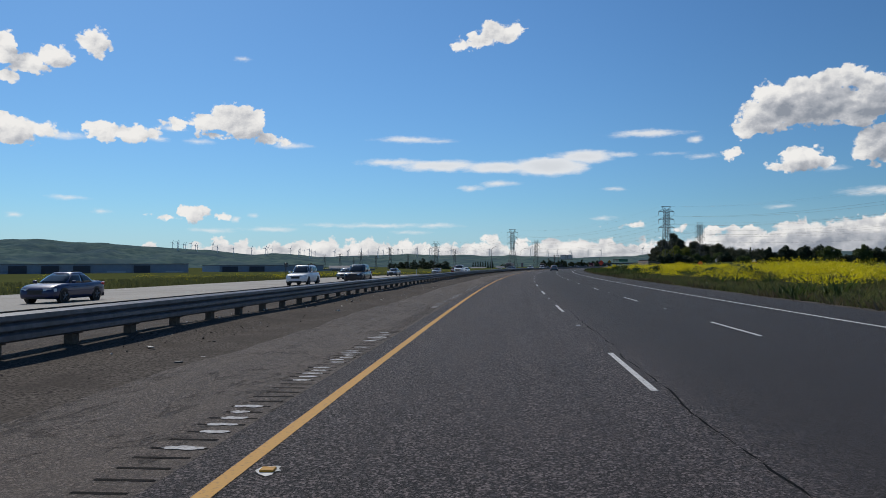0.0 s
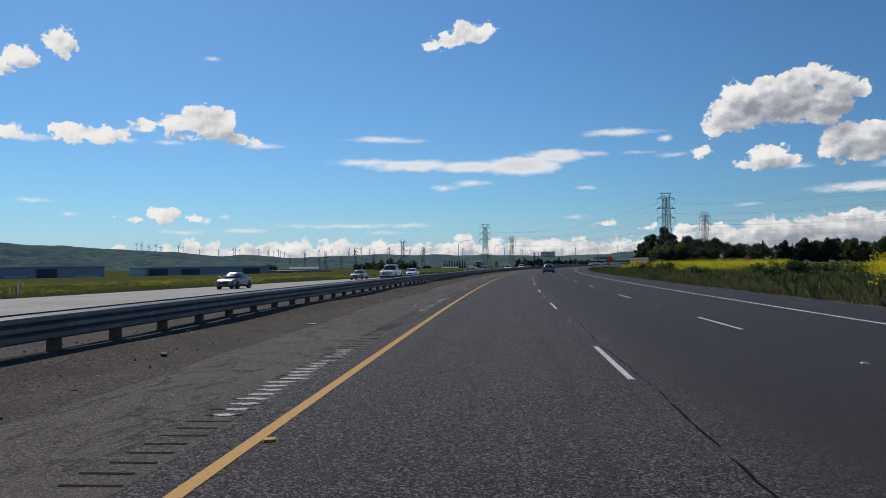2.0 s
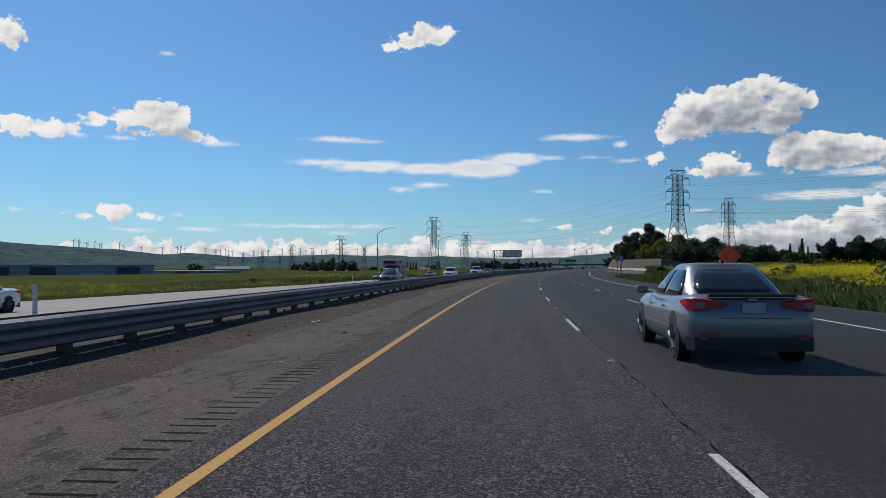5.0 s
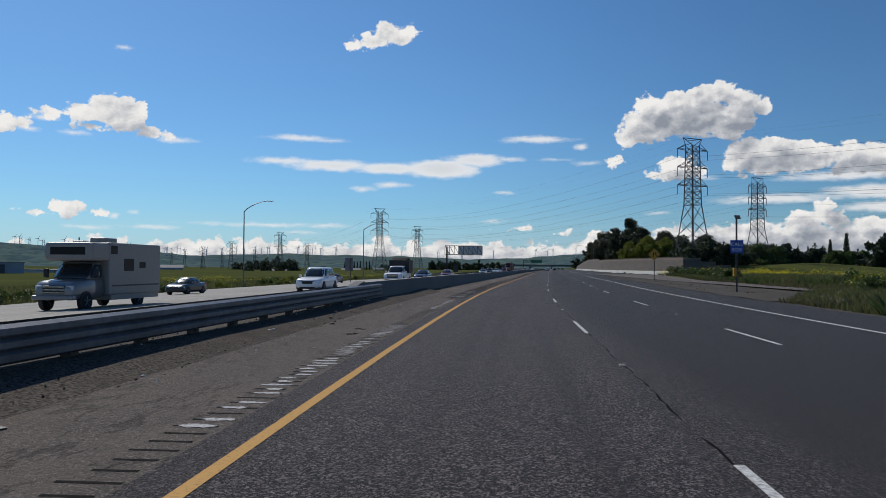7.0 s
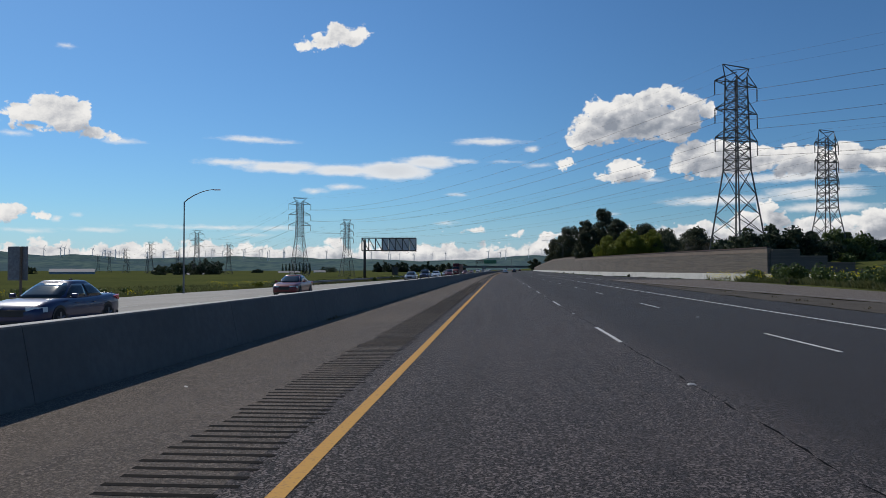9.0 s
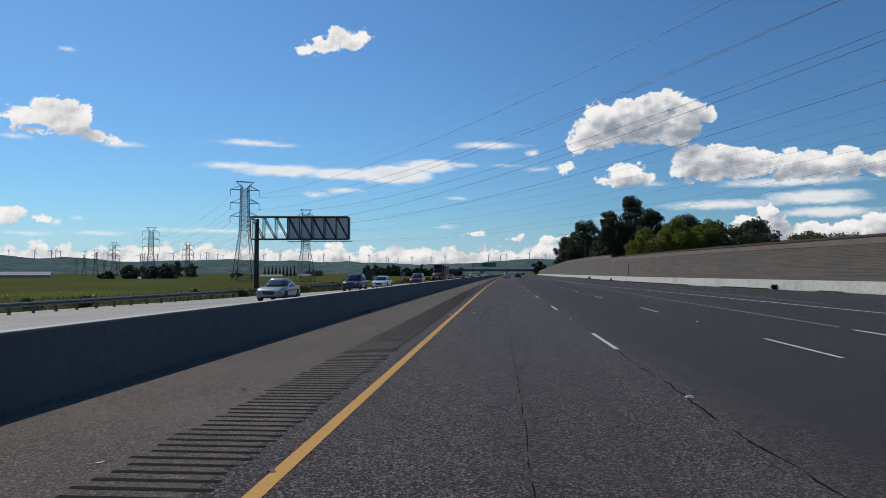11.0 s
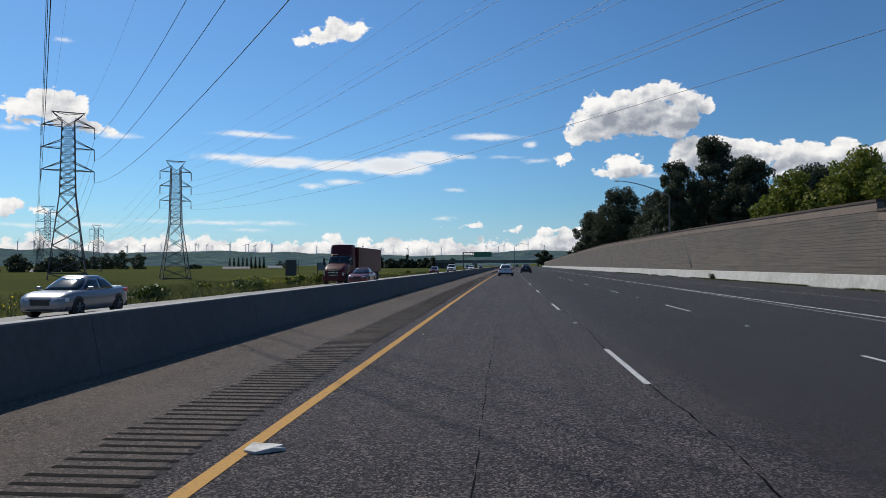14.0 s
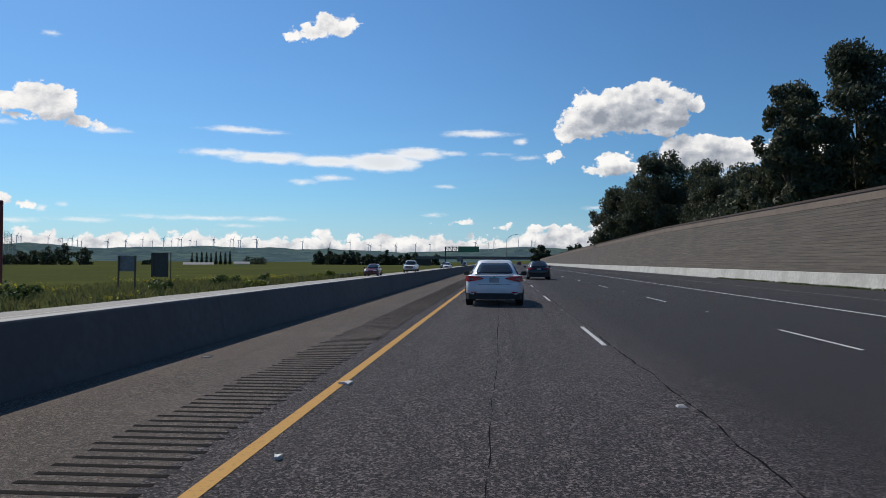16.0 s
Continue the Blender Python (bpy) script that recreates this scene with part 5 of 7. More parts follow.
def trunk_mesh(rng, h, lobes, r0):
    verts, faces = [], []

    def add(points, radii, sides=7):
        v, f = tube(points, radii, sides)
        k = len(verts)
        verts.extend(v)
        faces.extend(tuple(i + k for i in q) for q in f)

    pts = [(0, 0, -0.5)]
    for i in range(1, 6):
        pts.append((rng.normal() * 0.012 * h * i / 5, rng.normal() * 0.012 * h * i / 5, h * 0.8 * i / 5))
    add(pts, [r0 * (1.25 - 0.21 * i) for i in range(6)])
    for x, y, z, r, rz in lobes[::4]:
        k = min(4, max(1, int(z / (0.8 * h) * 5) - 1))
        a = Vector(pts[k])
        b = Vector((x, y, z))
        mid = a.lerp(b, 0.5) + Vector((0, 0, 0.04 * h))
        add([a, mid, b], [r0 * 0.45, r0 * 0.28, r0 * 0.1], 5)
    return verts, faces


def tree(name, x, y, z, h, w, base, seed, leaf, count, size, label, category="tree", n=9, droop=0.3, bare=0):
    rng = np.random.default_rng(seed)
    t = thing(name, pose(x, y, z), label, category)
    lobes = ragged_lobes(rng, h, w, base, n) if name.startswith("eucalyptus") else lobed(rng, h, w, base, n)
    v, f = trunk_mesh(rng, h, lobes, h * 0.016)
    hang("trunk", mesh_of("trunk", v, f, BARK, smooth=True), t)
    hang("crown", quad_mesh("crown", leaves(rng, lobes, count, size, droop, name.startswith("eucalyptus")), leaf), t)
    return t


EUC = "tall dark eucalyptus with a ragged crown behind the wall"
EUC_AT = [(197.0, 645.0, 25.9, 5.0, 2.5), (188.0, 645.5, 20.4, 3.9, 2.0), (199.5, 637.0, 20.6, 4.8, 1.5), (206.0, 711.0, 21.6, 6.4, 1.5), (201.5, 721.0, 15.0, 5.2, 0.5),
          (223.7, 723.7, 21.9, 6.6, 1.0), (219.0, 700.0, 18.2, 6.2, 1.0), (207.0, 689.0, 14.0, 6.0, 0.5), (209.0, 630.0, 18.0, 5.5, 1.0), (203.0, 655.0, 14.5, 6.2, 0.5),
          (199.0, 672.0, 9.5, 5.0, 0.3), (216.0, 655.0, 15.5, 6.0, 0.5), (214.0, 621.0, 15.0, 6.0, 0.5), (211.0, 720.0, 15.0, 6.0, 0.3), (192.0, 655.0, 11.0, 4.5, 0.3),
          (222.0, 612.0, 15.0, 7.0, 0.5), (238.0, 606.0, 11.0, 8.0, 0.5), (255.0, 612.0, 10.0, 8.0, 0.5), (226.0, 668.0, 15.0, 8.0, 0.5), (237.0, 664.0, 15.0, 8.0, 0.5), (248.0, 655.0, 12.0, 8.0, 0.5)]
for i, (x, y, h, w, base) in enumerate(EUC_AT):
    near = i < 11
    tree("eucalyptus_tree", x, y, 2.9, h, w, base, 40 + i, LEAF_DARK, 26000 if near else 9000, 0.30 if near else 0.52, EUC, n=34 if near else 22, droop=0.5)
tree("round_tree", 178.9, 583.0, 2.9, 13.9, 6.4, 1.5, 61, LEAF_BRIGHT, 15000, 0.27, "round bright green spring tree behind the wall", n=14)
tree("round_tree", 172.5, 588.0, 2.9, 11.3, 5.2, 1.0, 62, LEAF_BRIGHT, 9000, 0.27, "smaller fresh green tree beside a broad one behind the wall", n=11)
tree("round_tree", 185.5, 578.5, 2.9, 13.0, 5.4, 1.5, 66, LEAF_BRIGHT, 9000, 0.27, "fresh green tree with a thin crown behind the wall", n=11)
tree("eucalyptus_tree", 189.5, 573.0, 2.9, 10.5, 4.2, 1.5, 67, LEAF_FAR, 3600, 0.27, "brownish sparse tree behind the wall", n=10)
tree("bushy_tree", 205.0, 560.0, 2.0, 9.0, 6.0, 1.0, 63, LEAF_MID, 2600, 0.45, "dark green bushy tree behind the houses", n=8)


for i, (x, y, h, w) in enumerate(((121, 424, 7.5, 4.2), (127, 427, 8.2, 4.4), (133, 430, 8.2, 4.8), (139, 433, 7.2, 4.2), (146, 437, 8.2, 4.8), (152.5, 438, 7.8, 4.6))):
    tree("bushy_tree", x, y, 0.0, h, w, 0.4, 150 + i, LEAF_FAR if i < 4 else LEAF_MID, 4500, 0.34, "dense dark bushy tree at the foot of a pylon" if i < 4 else "rounded green bushy tree at the foot of a pylon", n=9)


def bare_tree(x, y, z, h, seed):
    rng = np.random.default_rng(seed)
    t = thing("bare_tree", pose(x, y, z), "leafless pale grey tree behind the wall", "tree")
    v, f = [], []

    def limb(p, d, length, r, depth):
        q = p + d * length
        a, b = tube([p, p.lerp(q, 0.5) + Vector(rng.normal(size=3)) * length * 0.05, q], [r, r * 0.8, r * 0.55], 5)
        k = len(v)
        v.extend(a)
        f.extend(tuple(i + k for i in c) for c in b)
        if depth:
            for _ in range(3):
                e = (d + Vector(rng.normal(size=3)) * 0.5 + Vector((0, 0, 0.1))).normalized()
                limb(q if _ else p.lerp(q, 0.7), e, length * rng.uniform(0.6, 0.85), r * 0.55, depth - 1)

    limb(Vector((0, 0, -0.3)), Vector((0, 0, 1)), h * 0.28, 0.22, 5)
    hang("trunk", mesh_of("trunk", v, f, BARK), t)
    lobes = lobed(rng, h, h * 0.42, h * 0.4, 8)
    hang("crown", quad_mesh("crown", leaves(rng, lobes, 500, 0.14, 0.2), DRYLEAF), t, "few dry leaves")


DRYLEAF = leaf_material("dry_leaf", (0.06, 0.05, 0.03), (0.10, 0.085, 0.05), (0.14, 0.12, 0.07))
bare_tree(192.5, 563.5, 2.9, 10.2, 71)
bare_tree(198.0, 560.0, 2.9, 9.0, 72)
for i, (x, y, h, w) in enumerate(((222, 506, 7.5, 7), (236, 500, 13.5, 7), (250, 503, 15, 8), (266, 500, 8, 7), (284, 512, 15.5, 6), (175, 470, 9.5, 6), (190, 476, 8.5, 6), (206, 480, 7, 6), (300, 540, 15, 8), (318, 535, 17, 9), (336, 545, 16, 9), (352, 530, 15, 9), (176, 447, 7, 5), (193, 449, 12, 5.5), (201, 445, 13, 6), (211, 441, 13, 6.5), (222, 438, 12.5, 7), (243, 508, 13, 8), (258, 506, 14, 8), (272, 506, 8, 7), (229, 506, 8.5, 6), (196, 500, 7, 6), (290, 520, 15, 8), (309, 540, 14, 8), (327, 540, 15, 9))):
    tree("oak_tree", x, y, -0.3, h, w, 1.0, 80 + i, LEAF_FAR if i % 4 else LEAF_MID, 4200, 0.62, "dense dark green tree beyond the flower field", n=9)
for i, (x, y, h) in enumerate(((301, 654, 16), (306, 652, 15), (268, 560, 11), (245, 470, 10), (184, 453, 12.5), (181, 456, 10.5))):
    rng = np.random.default_rng(120 + i)
    t = thing("cypress_tree", pose(x, y, -0.5), "narrow dark cypress standing near the houses", "tree")
    lob = [(0, 0, h * (0.12 + 0.8 * k / 7), h * 0.075 * (1.25 - abs(k - 2.5) / 5.5), h * 0.11) for k in range(8)]
    v, f = trunk_mesh(rng, h, [], h * 0.012)
    hang("trunk", mesh_of("trunk", v, f, BARK), t)
    hang("crown", quad_mesh("crown", leaves(rng, lob, 1500, 0.35, -0.8), LEAF_DARK), t)


def palm(x, y, z, h, seed, label):
    rng = np.random.default_rng(seed)
    t = thing("palm_tree", pose(x, y, z), label, "palm tree")
    v, f = tube([(0, 0, -0.3), (0.1, 0, h * 0.5), (0.15, 0.05, h)], [0.28, 0.22, 0.2], 8)
    hang("trunk", mesh_of("trunk", v, f, BARK, smooth=True), t)
    quads = []
    for k in range(46):
        a, e = rng.uniform(0, 2 * math.pi), rng.uniform(-0.9, 1.2)
        d = Vector((math.cos(a) * math.cos(e), math.sin(a) * math.cos(e), math.sin(e)))
        side = d.cross(Vector((0, 0, 1))).normalized()
        p = Vector((0.15, 0.05, h))
        for j in range(4):
            q = p + d * 0.55 + Vector((0, 0, -0.10 * j))
            w = 0.30 * (1 - j / 4.6)
            quads.append((p - side * w, p + side * w, q + side * w * 0.7, q - side * w * 0.7))
            p = q
    hang("crown", quad_mesh("crown", np.array([[tuple(c) for c in q] for q in quads]), LEAF_FAR), t)


palm(330.3, 681.6, -0.5, 17.0, 5, "tall fan palm standing among the far trees")
palm(337.0, 684.0, -0.5, 15.5, 6, "tall fan palm standing among the far trees")
palm(343.0, 690.0, -0.5, 15.0, 8, "tall fan palm standing among the far trees")
palm(176.2, 1269.0, -5.5, 18.0, 7, "single fan palm in the far tree line")

# groups in the fields to the left
rng_f = random.Random(5)
FIELD_TREES = [(-20, 900, 13, 8), (-8, 905, 11, 7), (3, 896, 14, 8), (-34, 905, 9, 6), (-60, 1225, 16, 10), (-46, 1212, 19, 9), (-33, 1206, 21, 9), (-20, 1210, 18, 9), (-85, 1230, 13, 9), (-70, 1222, 15, 9), (-200, 1150, 12, 10), (110, 1310, 11, 12), (22, 1260, 8, 7)]
for i, (x, y, h, w) in enumerate(FIELD_TREES):
    tree("field_tree", x, y, -6.3, h, w, 0.8, 200 + i, LEAF_FAR, 1500, 0.85, "dark clump tree standing alone in the open field", n=7)
for i in range(26):
    x, y = 166 + i * 3.9 + rng_f.uniform(-2, 2), 1250 + rng_f.uniform(-20, 20) - i * 1.5
    tree("distant_tree", x, y, -5.8, rng_f.uniform(11.5, 17), rng_f.uniform(6, 9), 0.4, 230 + i, LEAF_FAR, 1000, 1.1, "dark tree in the far tree line beside the road", n=6)
for i in range(14):
    x, y = 268 + i * 9 + rng_f.uniform(-3, 3), 950 + i * 6 + rng_f.uniform(-12, 12)
    tree("distant_tree", x, y, -0.5, rng_f.uniform(9, 14), rng_f.uniform(5, 8), 0.6, 270 + i, LEAF_FAR, 1100, 0.8, "dark tree beyond the end of the wall", n=6)
for i in range(9):
    rng = np.random.default_rng(300 + i)
    t = thing("poplar_tree", pose(52 + 4.3 * i, 1316 + rng_f.uniform(-2, 2), -6.8), "dark slim poplar in a row beyond the field", "tree", "row of poplars")
    h = rng_f.uniform(13, 17)
    v, f = trunk_mesh(rng, h, [], 0.2)
    hang("trunk", mesh_of("trunk", v, f, BARK), t)
    hang("crown", quad_mesh("crown", leaves(rng, [(0, 0, h * (0.15 + 0.11 * k), 1.6 * (1.2 - k / 9), h * 0.09) for k in range(8)], 500, 0.7, -0.8), LEAF_FAR), t)


def tufts(rng, S, L, Z, h, w, blades):
    """Grass tufts: bent blades round each place, as quads."""
    n = len(S)
    P = W(S, L, Z)
    out = []
    for k in range(blades):
        a = rng.uniform(0, 2 * np.pi, n)
        hh = h * rng.uniform(0.5, 1.2, n)
        lean = rng.uniform(0.15, 0.9, n) * hh
        off = np.stack([np.cos(a), np.sin(a), 0 * a], 1)
        side = np.stack([-np.sin(a), np.cos(a), 0 * a], 1) * (w * rng.uniform(0.6, 1.4, n))[:, None]
        b = P + off * rng.uniform(0, 0.2, n)[:, None]
        m = b + off * (lean * 0.4)[:, None] + np.stack([0 * a, 0 * a, hh * 0.6], 1)
        t = b + off * lean[:, None] + np.stack([0 * a, 0 * a, hh], 1)
        out.append(np.stack([b - side, b + side, t + side * 0.15, m - side * 0.6], 1))
    return np.concatenate(out)


def stuff(name, quads, material, label, category):
    ob = hang(name, quad_mesh(name, quads, material), None)
    return tagged(ob, label, category, kind="stuff")


def scatter(rng, n, s0, s1, l0, l1, edge=0.6):
    """Places thick near l0 (the road) and thinner away."""
    S = rng.uniform(s0, s1, n)
    L = l0 + (l1 - l0) * rng.random(n) ** (1 + edge)
    return S, L


def patchy(rng, S, L, scale, cut):
    v = np.array([noise.noise(Vector((s * scale, l * scale * 1.6, 3.3))) for s, l in zip(S, L)])
    return v > cut


def build_verges():
    rng = np.random.default_rng(11)
    S, L = scatter(rng, 30000, -40, 345, 13.5, 46)
    L = np.where(S > 290, L + 8.5 * np.clip((S - 290) / 20, 0, 1), L)
    wild = np.array([0.20 + 0.20 * max(0.0, 0.4 + noise.noise(Vector((a * 0.12, b * 0.2, 6.6)))) + 0.2 * max(0.0, noise.noise(Vector((a * 0.45, b * 0.5, 2.2)))) for a, b in zip(S, L)])
    stuff("verge_grass", tufts(rng, S, L, ground_height(S, L), wild, 0.014, 7), GRASS, "long uneven green grass on the verge beside our road", "grass")
    S, L = scatter(rng, 9000, 340, 418, 22.0, 45)
    L = L + 6 * np.clip((S - 350) / 60, 0, 1)
    stuff("verge_grass", tufts(rng, S, L, ground_height(S, L), 0.5, 0.025, 4), GRASS, "rough green grass beside the slip road", "grass")
    S, L = scatter(rng, 30000, -60, 700, 0, 34)
    L = np.array([opp_edge(s) for s in S]) - 0.4 - L
    stuff("verge_grass", tufts(rng, S, L, ground_height(S, L) + 0.02, 0.45, 0.03, 3), GRASS, "long green grass beyond the other carriageway", "grass")
    S, L = scatter(rng, 3800, -40, 345, 13.6, 40)
    L = np.where(S > 290, L + 8.5, L)
    keep = patchy(rng, S, L, 0.16, 0.12)
    stuff("verge_weeds", tufts(rng, S[keep], L[keep], ground_height(S[keep], L[keep]), 0.62, 0.05, 9), LEAF_MID, "leafy dark green weeds in clumps on the verge", "weeds")
    S, L = scatter(rng, 5200, -40, 345, 13.2, 34, 1.2)
    L = np.where(S > 290, L + 8.5, L)
    keep = patchy(rng, S, L, 0.11, 0.05)
    stuff("verge_weeds", tufts(rng, S[keep], L[keep], ground_height(S[keep], L[keep]), 0.38, 0.014, 7), DRYWEED, "dry straw-coloured grass along the verge", "weeds")
    # mustard in bloom
    def bloom(S, L, h, n_fl, label, size=0.05):
        z = ground_height(S, L)
        P = W(S, L, z)
        lump = np.array([0.72 + 0.85 * noise.noise(Vector((a * 0.35, b * 0.35, 9.1))) for a, b in zip(S, L)])
        hh = h * lump * np.clip((np.abs(L) - 14.5) / 7, 0.35, 1)
        out = []
        for k in range(n_fl):
            c = P + rng.normal(size=P.shape) * (0.3, 0.3, 0.0) + np.stack([0 * S, 0 * S, hh * rng.uniform(0.45, 1.15, len(S))], 1)
            u = rng.normal(size=P.shape)
            u /= np.linalg.norm(u, axis=1)[:, None]
            v = np.cross(u, rng.normal(size=P.shape))
            v /= np.linalg.norm(v, axis=1)[:, None]
            a = size * rng.uniform(0.5, 1.3, len(S))[:, None]
            out.append(np.stack([c - u * a, c - v * a, c + u * a, c + v * a], 1))
        stuff("mustard_flowers", np.concatenate(out), MUSTARD, label, "wildflowers")
        stuff("mustard_stems", tufts(rng, S, L, z, 0.62 * hh, 0.016, 4), GRASS, "green stems and leaves below the yellow flowers", "wildflowers")

    # mounds near the road, then a thin drift further off
    S, L = [], []
    for s, lat, r, n in ((116, 23.6, 1.2, 300), (119, 25.4, 1.4, 320), (123, 26.5, 1.0, 160), (222, 21, 2.2, 90), (236, 29, 4, 200), (262, 34, 5, 260), (300, 37, 5, 250), (326, 42, 6, 300), (176, 27, 3, 120), (70, 28, 3.2, 420), (60, 25, 2.6, 320), (80, 31, 3.5, 420), (92, 34, 4, 420), (52, 23, 2.0, 220), (105, 38, 4, 300)):
        S.append(s + rng.normal(size=n) * r * 1.3)
        L.append(lat + rng.normal(size=n) * r * 0.55)
    S2, L2 = rng.uniform(160, 335, 16000), rng.uniform(21, 62, 16000)
    keep = patchy(rng, S2, L2, 0.07, 0.0) & (rng.random(16000) < 0.65) & (L2 > 24 + 9 * bump_at(S2, 285, 312)) & (L2 < 30 + (S2 - 160) * 0.3)
    S3, L3 = rng.uniform(34, 106, 4200), 17.5 + 34 * rng.random(4200) ** 1.2
    keep3 = patchy(rng, S3, L3, 0.14, 0.0) & (L3 < 24 + 0.35 * (110 - S3))
    S, L = np.concatenate(S + [S2[keep], S3[keep3]]), np.concatenate(L + [L2[keep], L3[keep3]])
    keep = L > 16.5 + 10.5 * bump_at(S, 285, 312)
    bloom(S[keep], L[keep], 1.35, 20, "mounds of yellow mustard in bloom on the verge", 0.047)
    S, L = rng.uniform(380, 432, 1900), rng.uniform(28, 52, 1900)
    keep = patchy(rng, S, L, 0.08, 0.0)
    bloom(S[keep], L[keep], 1.2, 7, "yellow mustard in bloom beside the end of the wall", 0.055)
    S = rng.uniform(60, 700, 22000)
    L = np.array([opp_edge(s) for s in S]) - 2 - 45 * rng.random(22000) ** 1.4
    keep = patchy(rng, S, L, 0.06, 0.40) | ((S > 130) & (S < 300) & patchy(rng, S, L, 0.03, 0.12) & (rng.random(len(S)) < 0.6))
    bloom(S[keep], L[keep], 0.8, 6, "scattered yellow mustard beyond the other carriageway", 0.042)
    # weeds at the foot of the low barrier and the median barrier
    S = rng.uniform(430, 660, 2600)
    L = np.array([wall_lat(s) for s in S]) - 1.15 - rng.uniform(0, 0.3, 2600)
    keep = patchy(rng, S, L, 0.15, -0.05)
    stuff("weeds", tufts(rng, S[keep], L[keep], 0 * S[keep], 0.13, 0.014, 7), LEAF_MID, "low weeds growing at the foot of the pale barrier", "weeds")
    S, L = rng.uniform(300, 415, 60), rng.uniform(13.8, 18, 60)
    L = pave_edge(300) + 0.5 + (L - 13.8) * (418 - S) / 118
    stuff("weeds", tufts(rng, S, L, 0 * S + 0.02, 0.11, 0.010, 8), DRYWEED, "dry weeds on the bare dirt wedge", "weeds")
    spots = np.repeat(np.array([299.5, 301.0, 303.4, 309.0, 352.0, 376.0, 431.0, 470.0, 516.5, 517.5, 546.0, 578.0]), 8)
    S = spots + rng.normal(size=len(spots)) * 0.45
    L = np.array([float(np.interp(s, (281, 320, 450, 520, 572, 1000), (-3.66, -3.73, -3.60, -3.37, -3.26, -3.22))) for s in S]) + 0.30 + np.abs(rng.normal(size=len(spots))) * 0.10
    stuff("weeds", tufts(rng, S, L, 0 * S, 0.075, 0.012, 6), DRYWEED, "small dry weeds at the foot of the median barrier", "weeds")
    S = rng.uniform(5, 280, 260)
    L = np.array([rail_lat(s) for s in S]) + rng.normal(size=260) * 0.35
    stuff("weeds", tufts(rng, S, L, fall(S, L) - 0.02, 0.08, 0.012, 6), DRYWEED, "dry brown weeds under the guard rail", "weeds")


DRYWEED = leaf_material("dry_weed", (0.07, 0.055, 0.03), (0.12, 0.095, 0.05), (0.17, 0.14, 0.08))
build_verges()


def bush(x, y, z, r, h, seed, leaf, label, count=500, size=0.16):
    rng = np.random.default_rng(seed)
    t = thing("bush", pose(x, y, z), label, "bush", "roadside bushes")
    lob = [(rng.uniform(-0.6, 0.6) * r, rng.uniform(-0.6, 0.6) * r, h * rng.uniform(0.3, 0.7), r * rng.uniform(0.35, 0.6), h * rng.uniform(0.25, 0.4)) for _ in range(5)]
    bm = bmesh.new()
    for q in lob:
        beam(bm, (0, 0, -0.1), q[:3], 0.03, 5, 0.01)
    part("stem", bm, BARK, t)
    hang("foliage", quad_mesh("foliage", leaves(rng, lob, count, size, 0), leaf), t)


rb = random.Random(17)
for i in range(34):
    s, lat = rb.uniform(30, 335), rb.uniform(16.5, 34)
    p = W(s, lat + (8 if s > 285 else 0), float(ground_height(s, lat)))
    bush(*p, rb.uniform(0.7, 1.6), rb.uniform(0.8, 1.6), 400 + i, LEAF_MID if i % 4 else LEAF_BRIGHT, "leafy green bush in the long grass of the verge")
for i in range(12):
    s = 350 + i * 6.2
    lat = 23.5 + 4.5 * (i / 12) + rb.uniform(0, 4)
    bush(*W(s, lat, 0.05), rb.uniform(1.0, 1.9), rb.uniform(1.1, 2.0), 440 + i, LEAF_MID, "leafy green bush beside the slip road", 700)
for i in range(84):
    s = rb.uniform(300, 690)
    lat = opp_edge(s) - 0.8 - 22 * rb.random() ** 2
    p = W(s, lat, float(ground_height(s, lat)))
    bush(*p, rb.uniform(0.7, 1.5), rb.uniform(0.6, 1.3), 460 + i, LEAF_MID if i % 3 else LEAF_BRIGHT, "low green bush at the far edge of the other carriageway", 350)
for i, s in enumerate((471.0, 548.0, 586.0)):
    bush(*W(s, wall_lat(s) - 1.15, 0.0), 0.4, 0.55, 520 + i, LEAF_FAR, "small dark weed bush at the foot of the pale barrier", 300, 0.08)

# ---- buildings and wind turbines in the distance ----
SHEET = plain("pale_blue_cladding", (0.26, 0.30, 0.36), 0.6, vary=0.06, scale=0.4)
DOCK = plain("dark_dock", (0.055, 0.06, 0.075), 0.7, vary=0.1, scale=0.4)
TRIMW = plain("white_band", (0.50, 0.52, 0.55), 0.6, vary=0.05)
ROOFG = plain("grey_roof", (0.22, 0.22, 0.23), 0.8)
TANWALL = plain("tan_wall", (0.36, 0.31, 0.25), 0.85)
WHITEWALL = plain("white_wall", (0.62, 0.62, 0.60), 0.8)
REDWALL = plain("red_wall", (0.32, 0.05, 0.04), 0.8)


def warehouse(x0, y0, x1, y1, h, bays, label, dark=(0,)):
    a, b = Vector((x0, y0, 0)), Vector((x1, y1, 0))
    d = b - a
    t = thing("warehouse", pose(x0, y0, -6.2, 0, 0, math.degrees(math.atan2(d.y, d.x))), label, "warehouse")
    L = d.length
    part("wall", boxed(0, L, 0, 60, -1, h, bevel=0.05), SHEET, t, "pale blue-grey cladding")
    part("roof", boxed(-0.4, L + 0.4, -0.4, 60.4, h, h + 0.5), ROOFG, t)
    for i in range(bays):
        u0, u1 = L * (i + 0.08) / bays, L * (i + 0.92) / bays
        if i % 2 in dark or i % 3 == 0:
            part("dock_door", boxed(u0, u0 + (u1 - u0) * 0.66, -1.2, 0, -0.5, h * 0.92), DOCK, t, "dark recessed loading bay")
        else:
            part("window_band", boxed(u0 + 2, u1 - 2, -0.12, 0, h * 0.42, h * 0.52), TRIMW, t, "pale strip of windows")


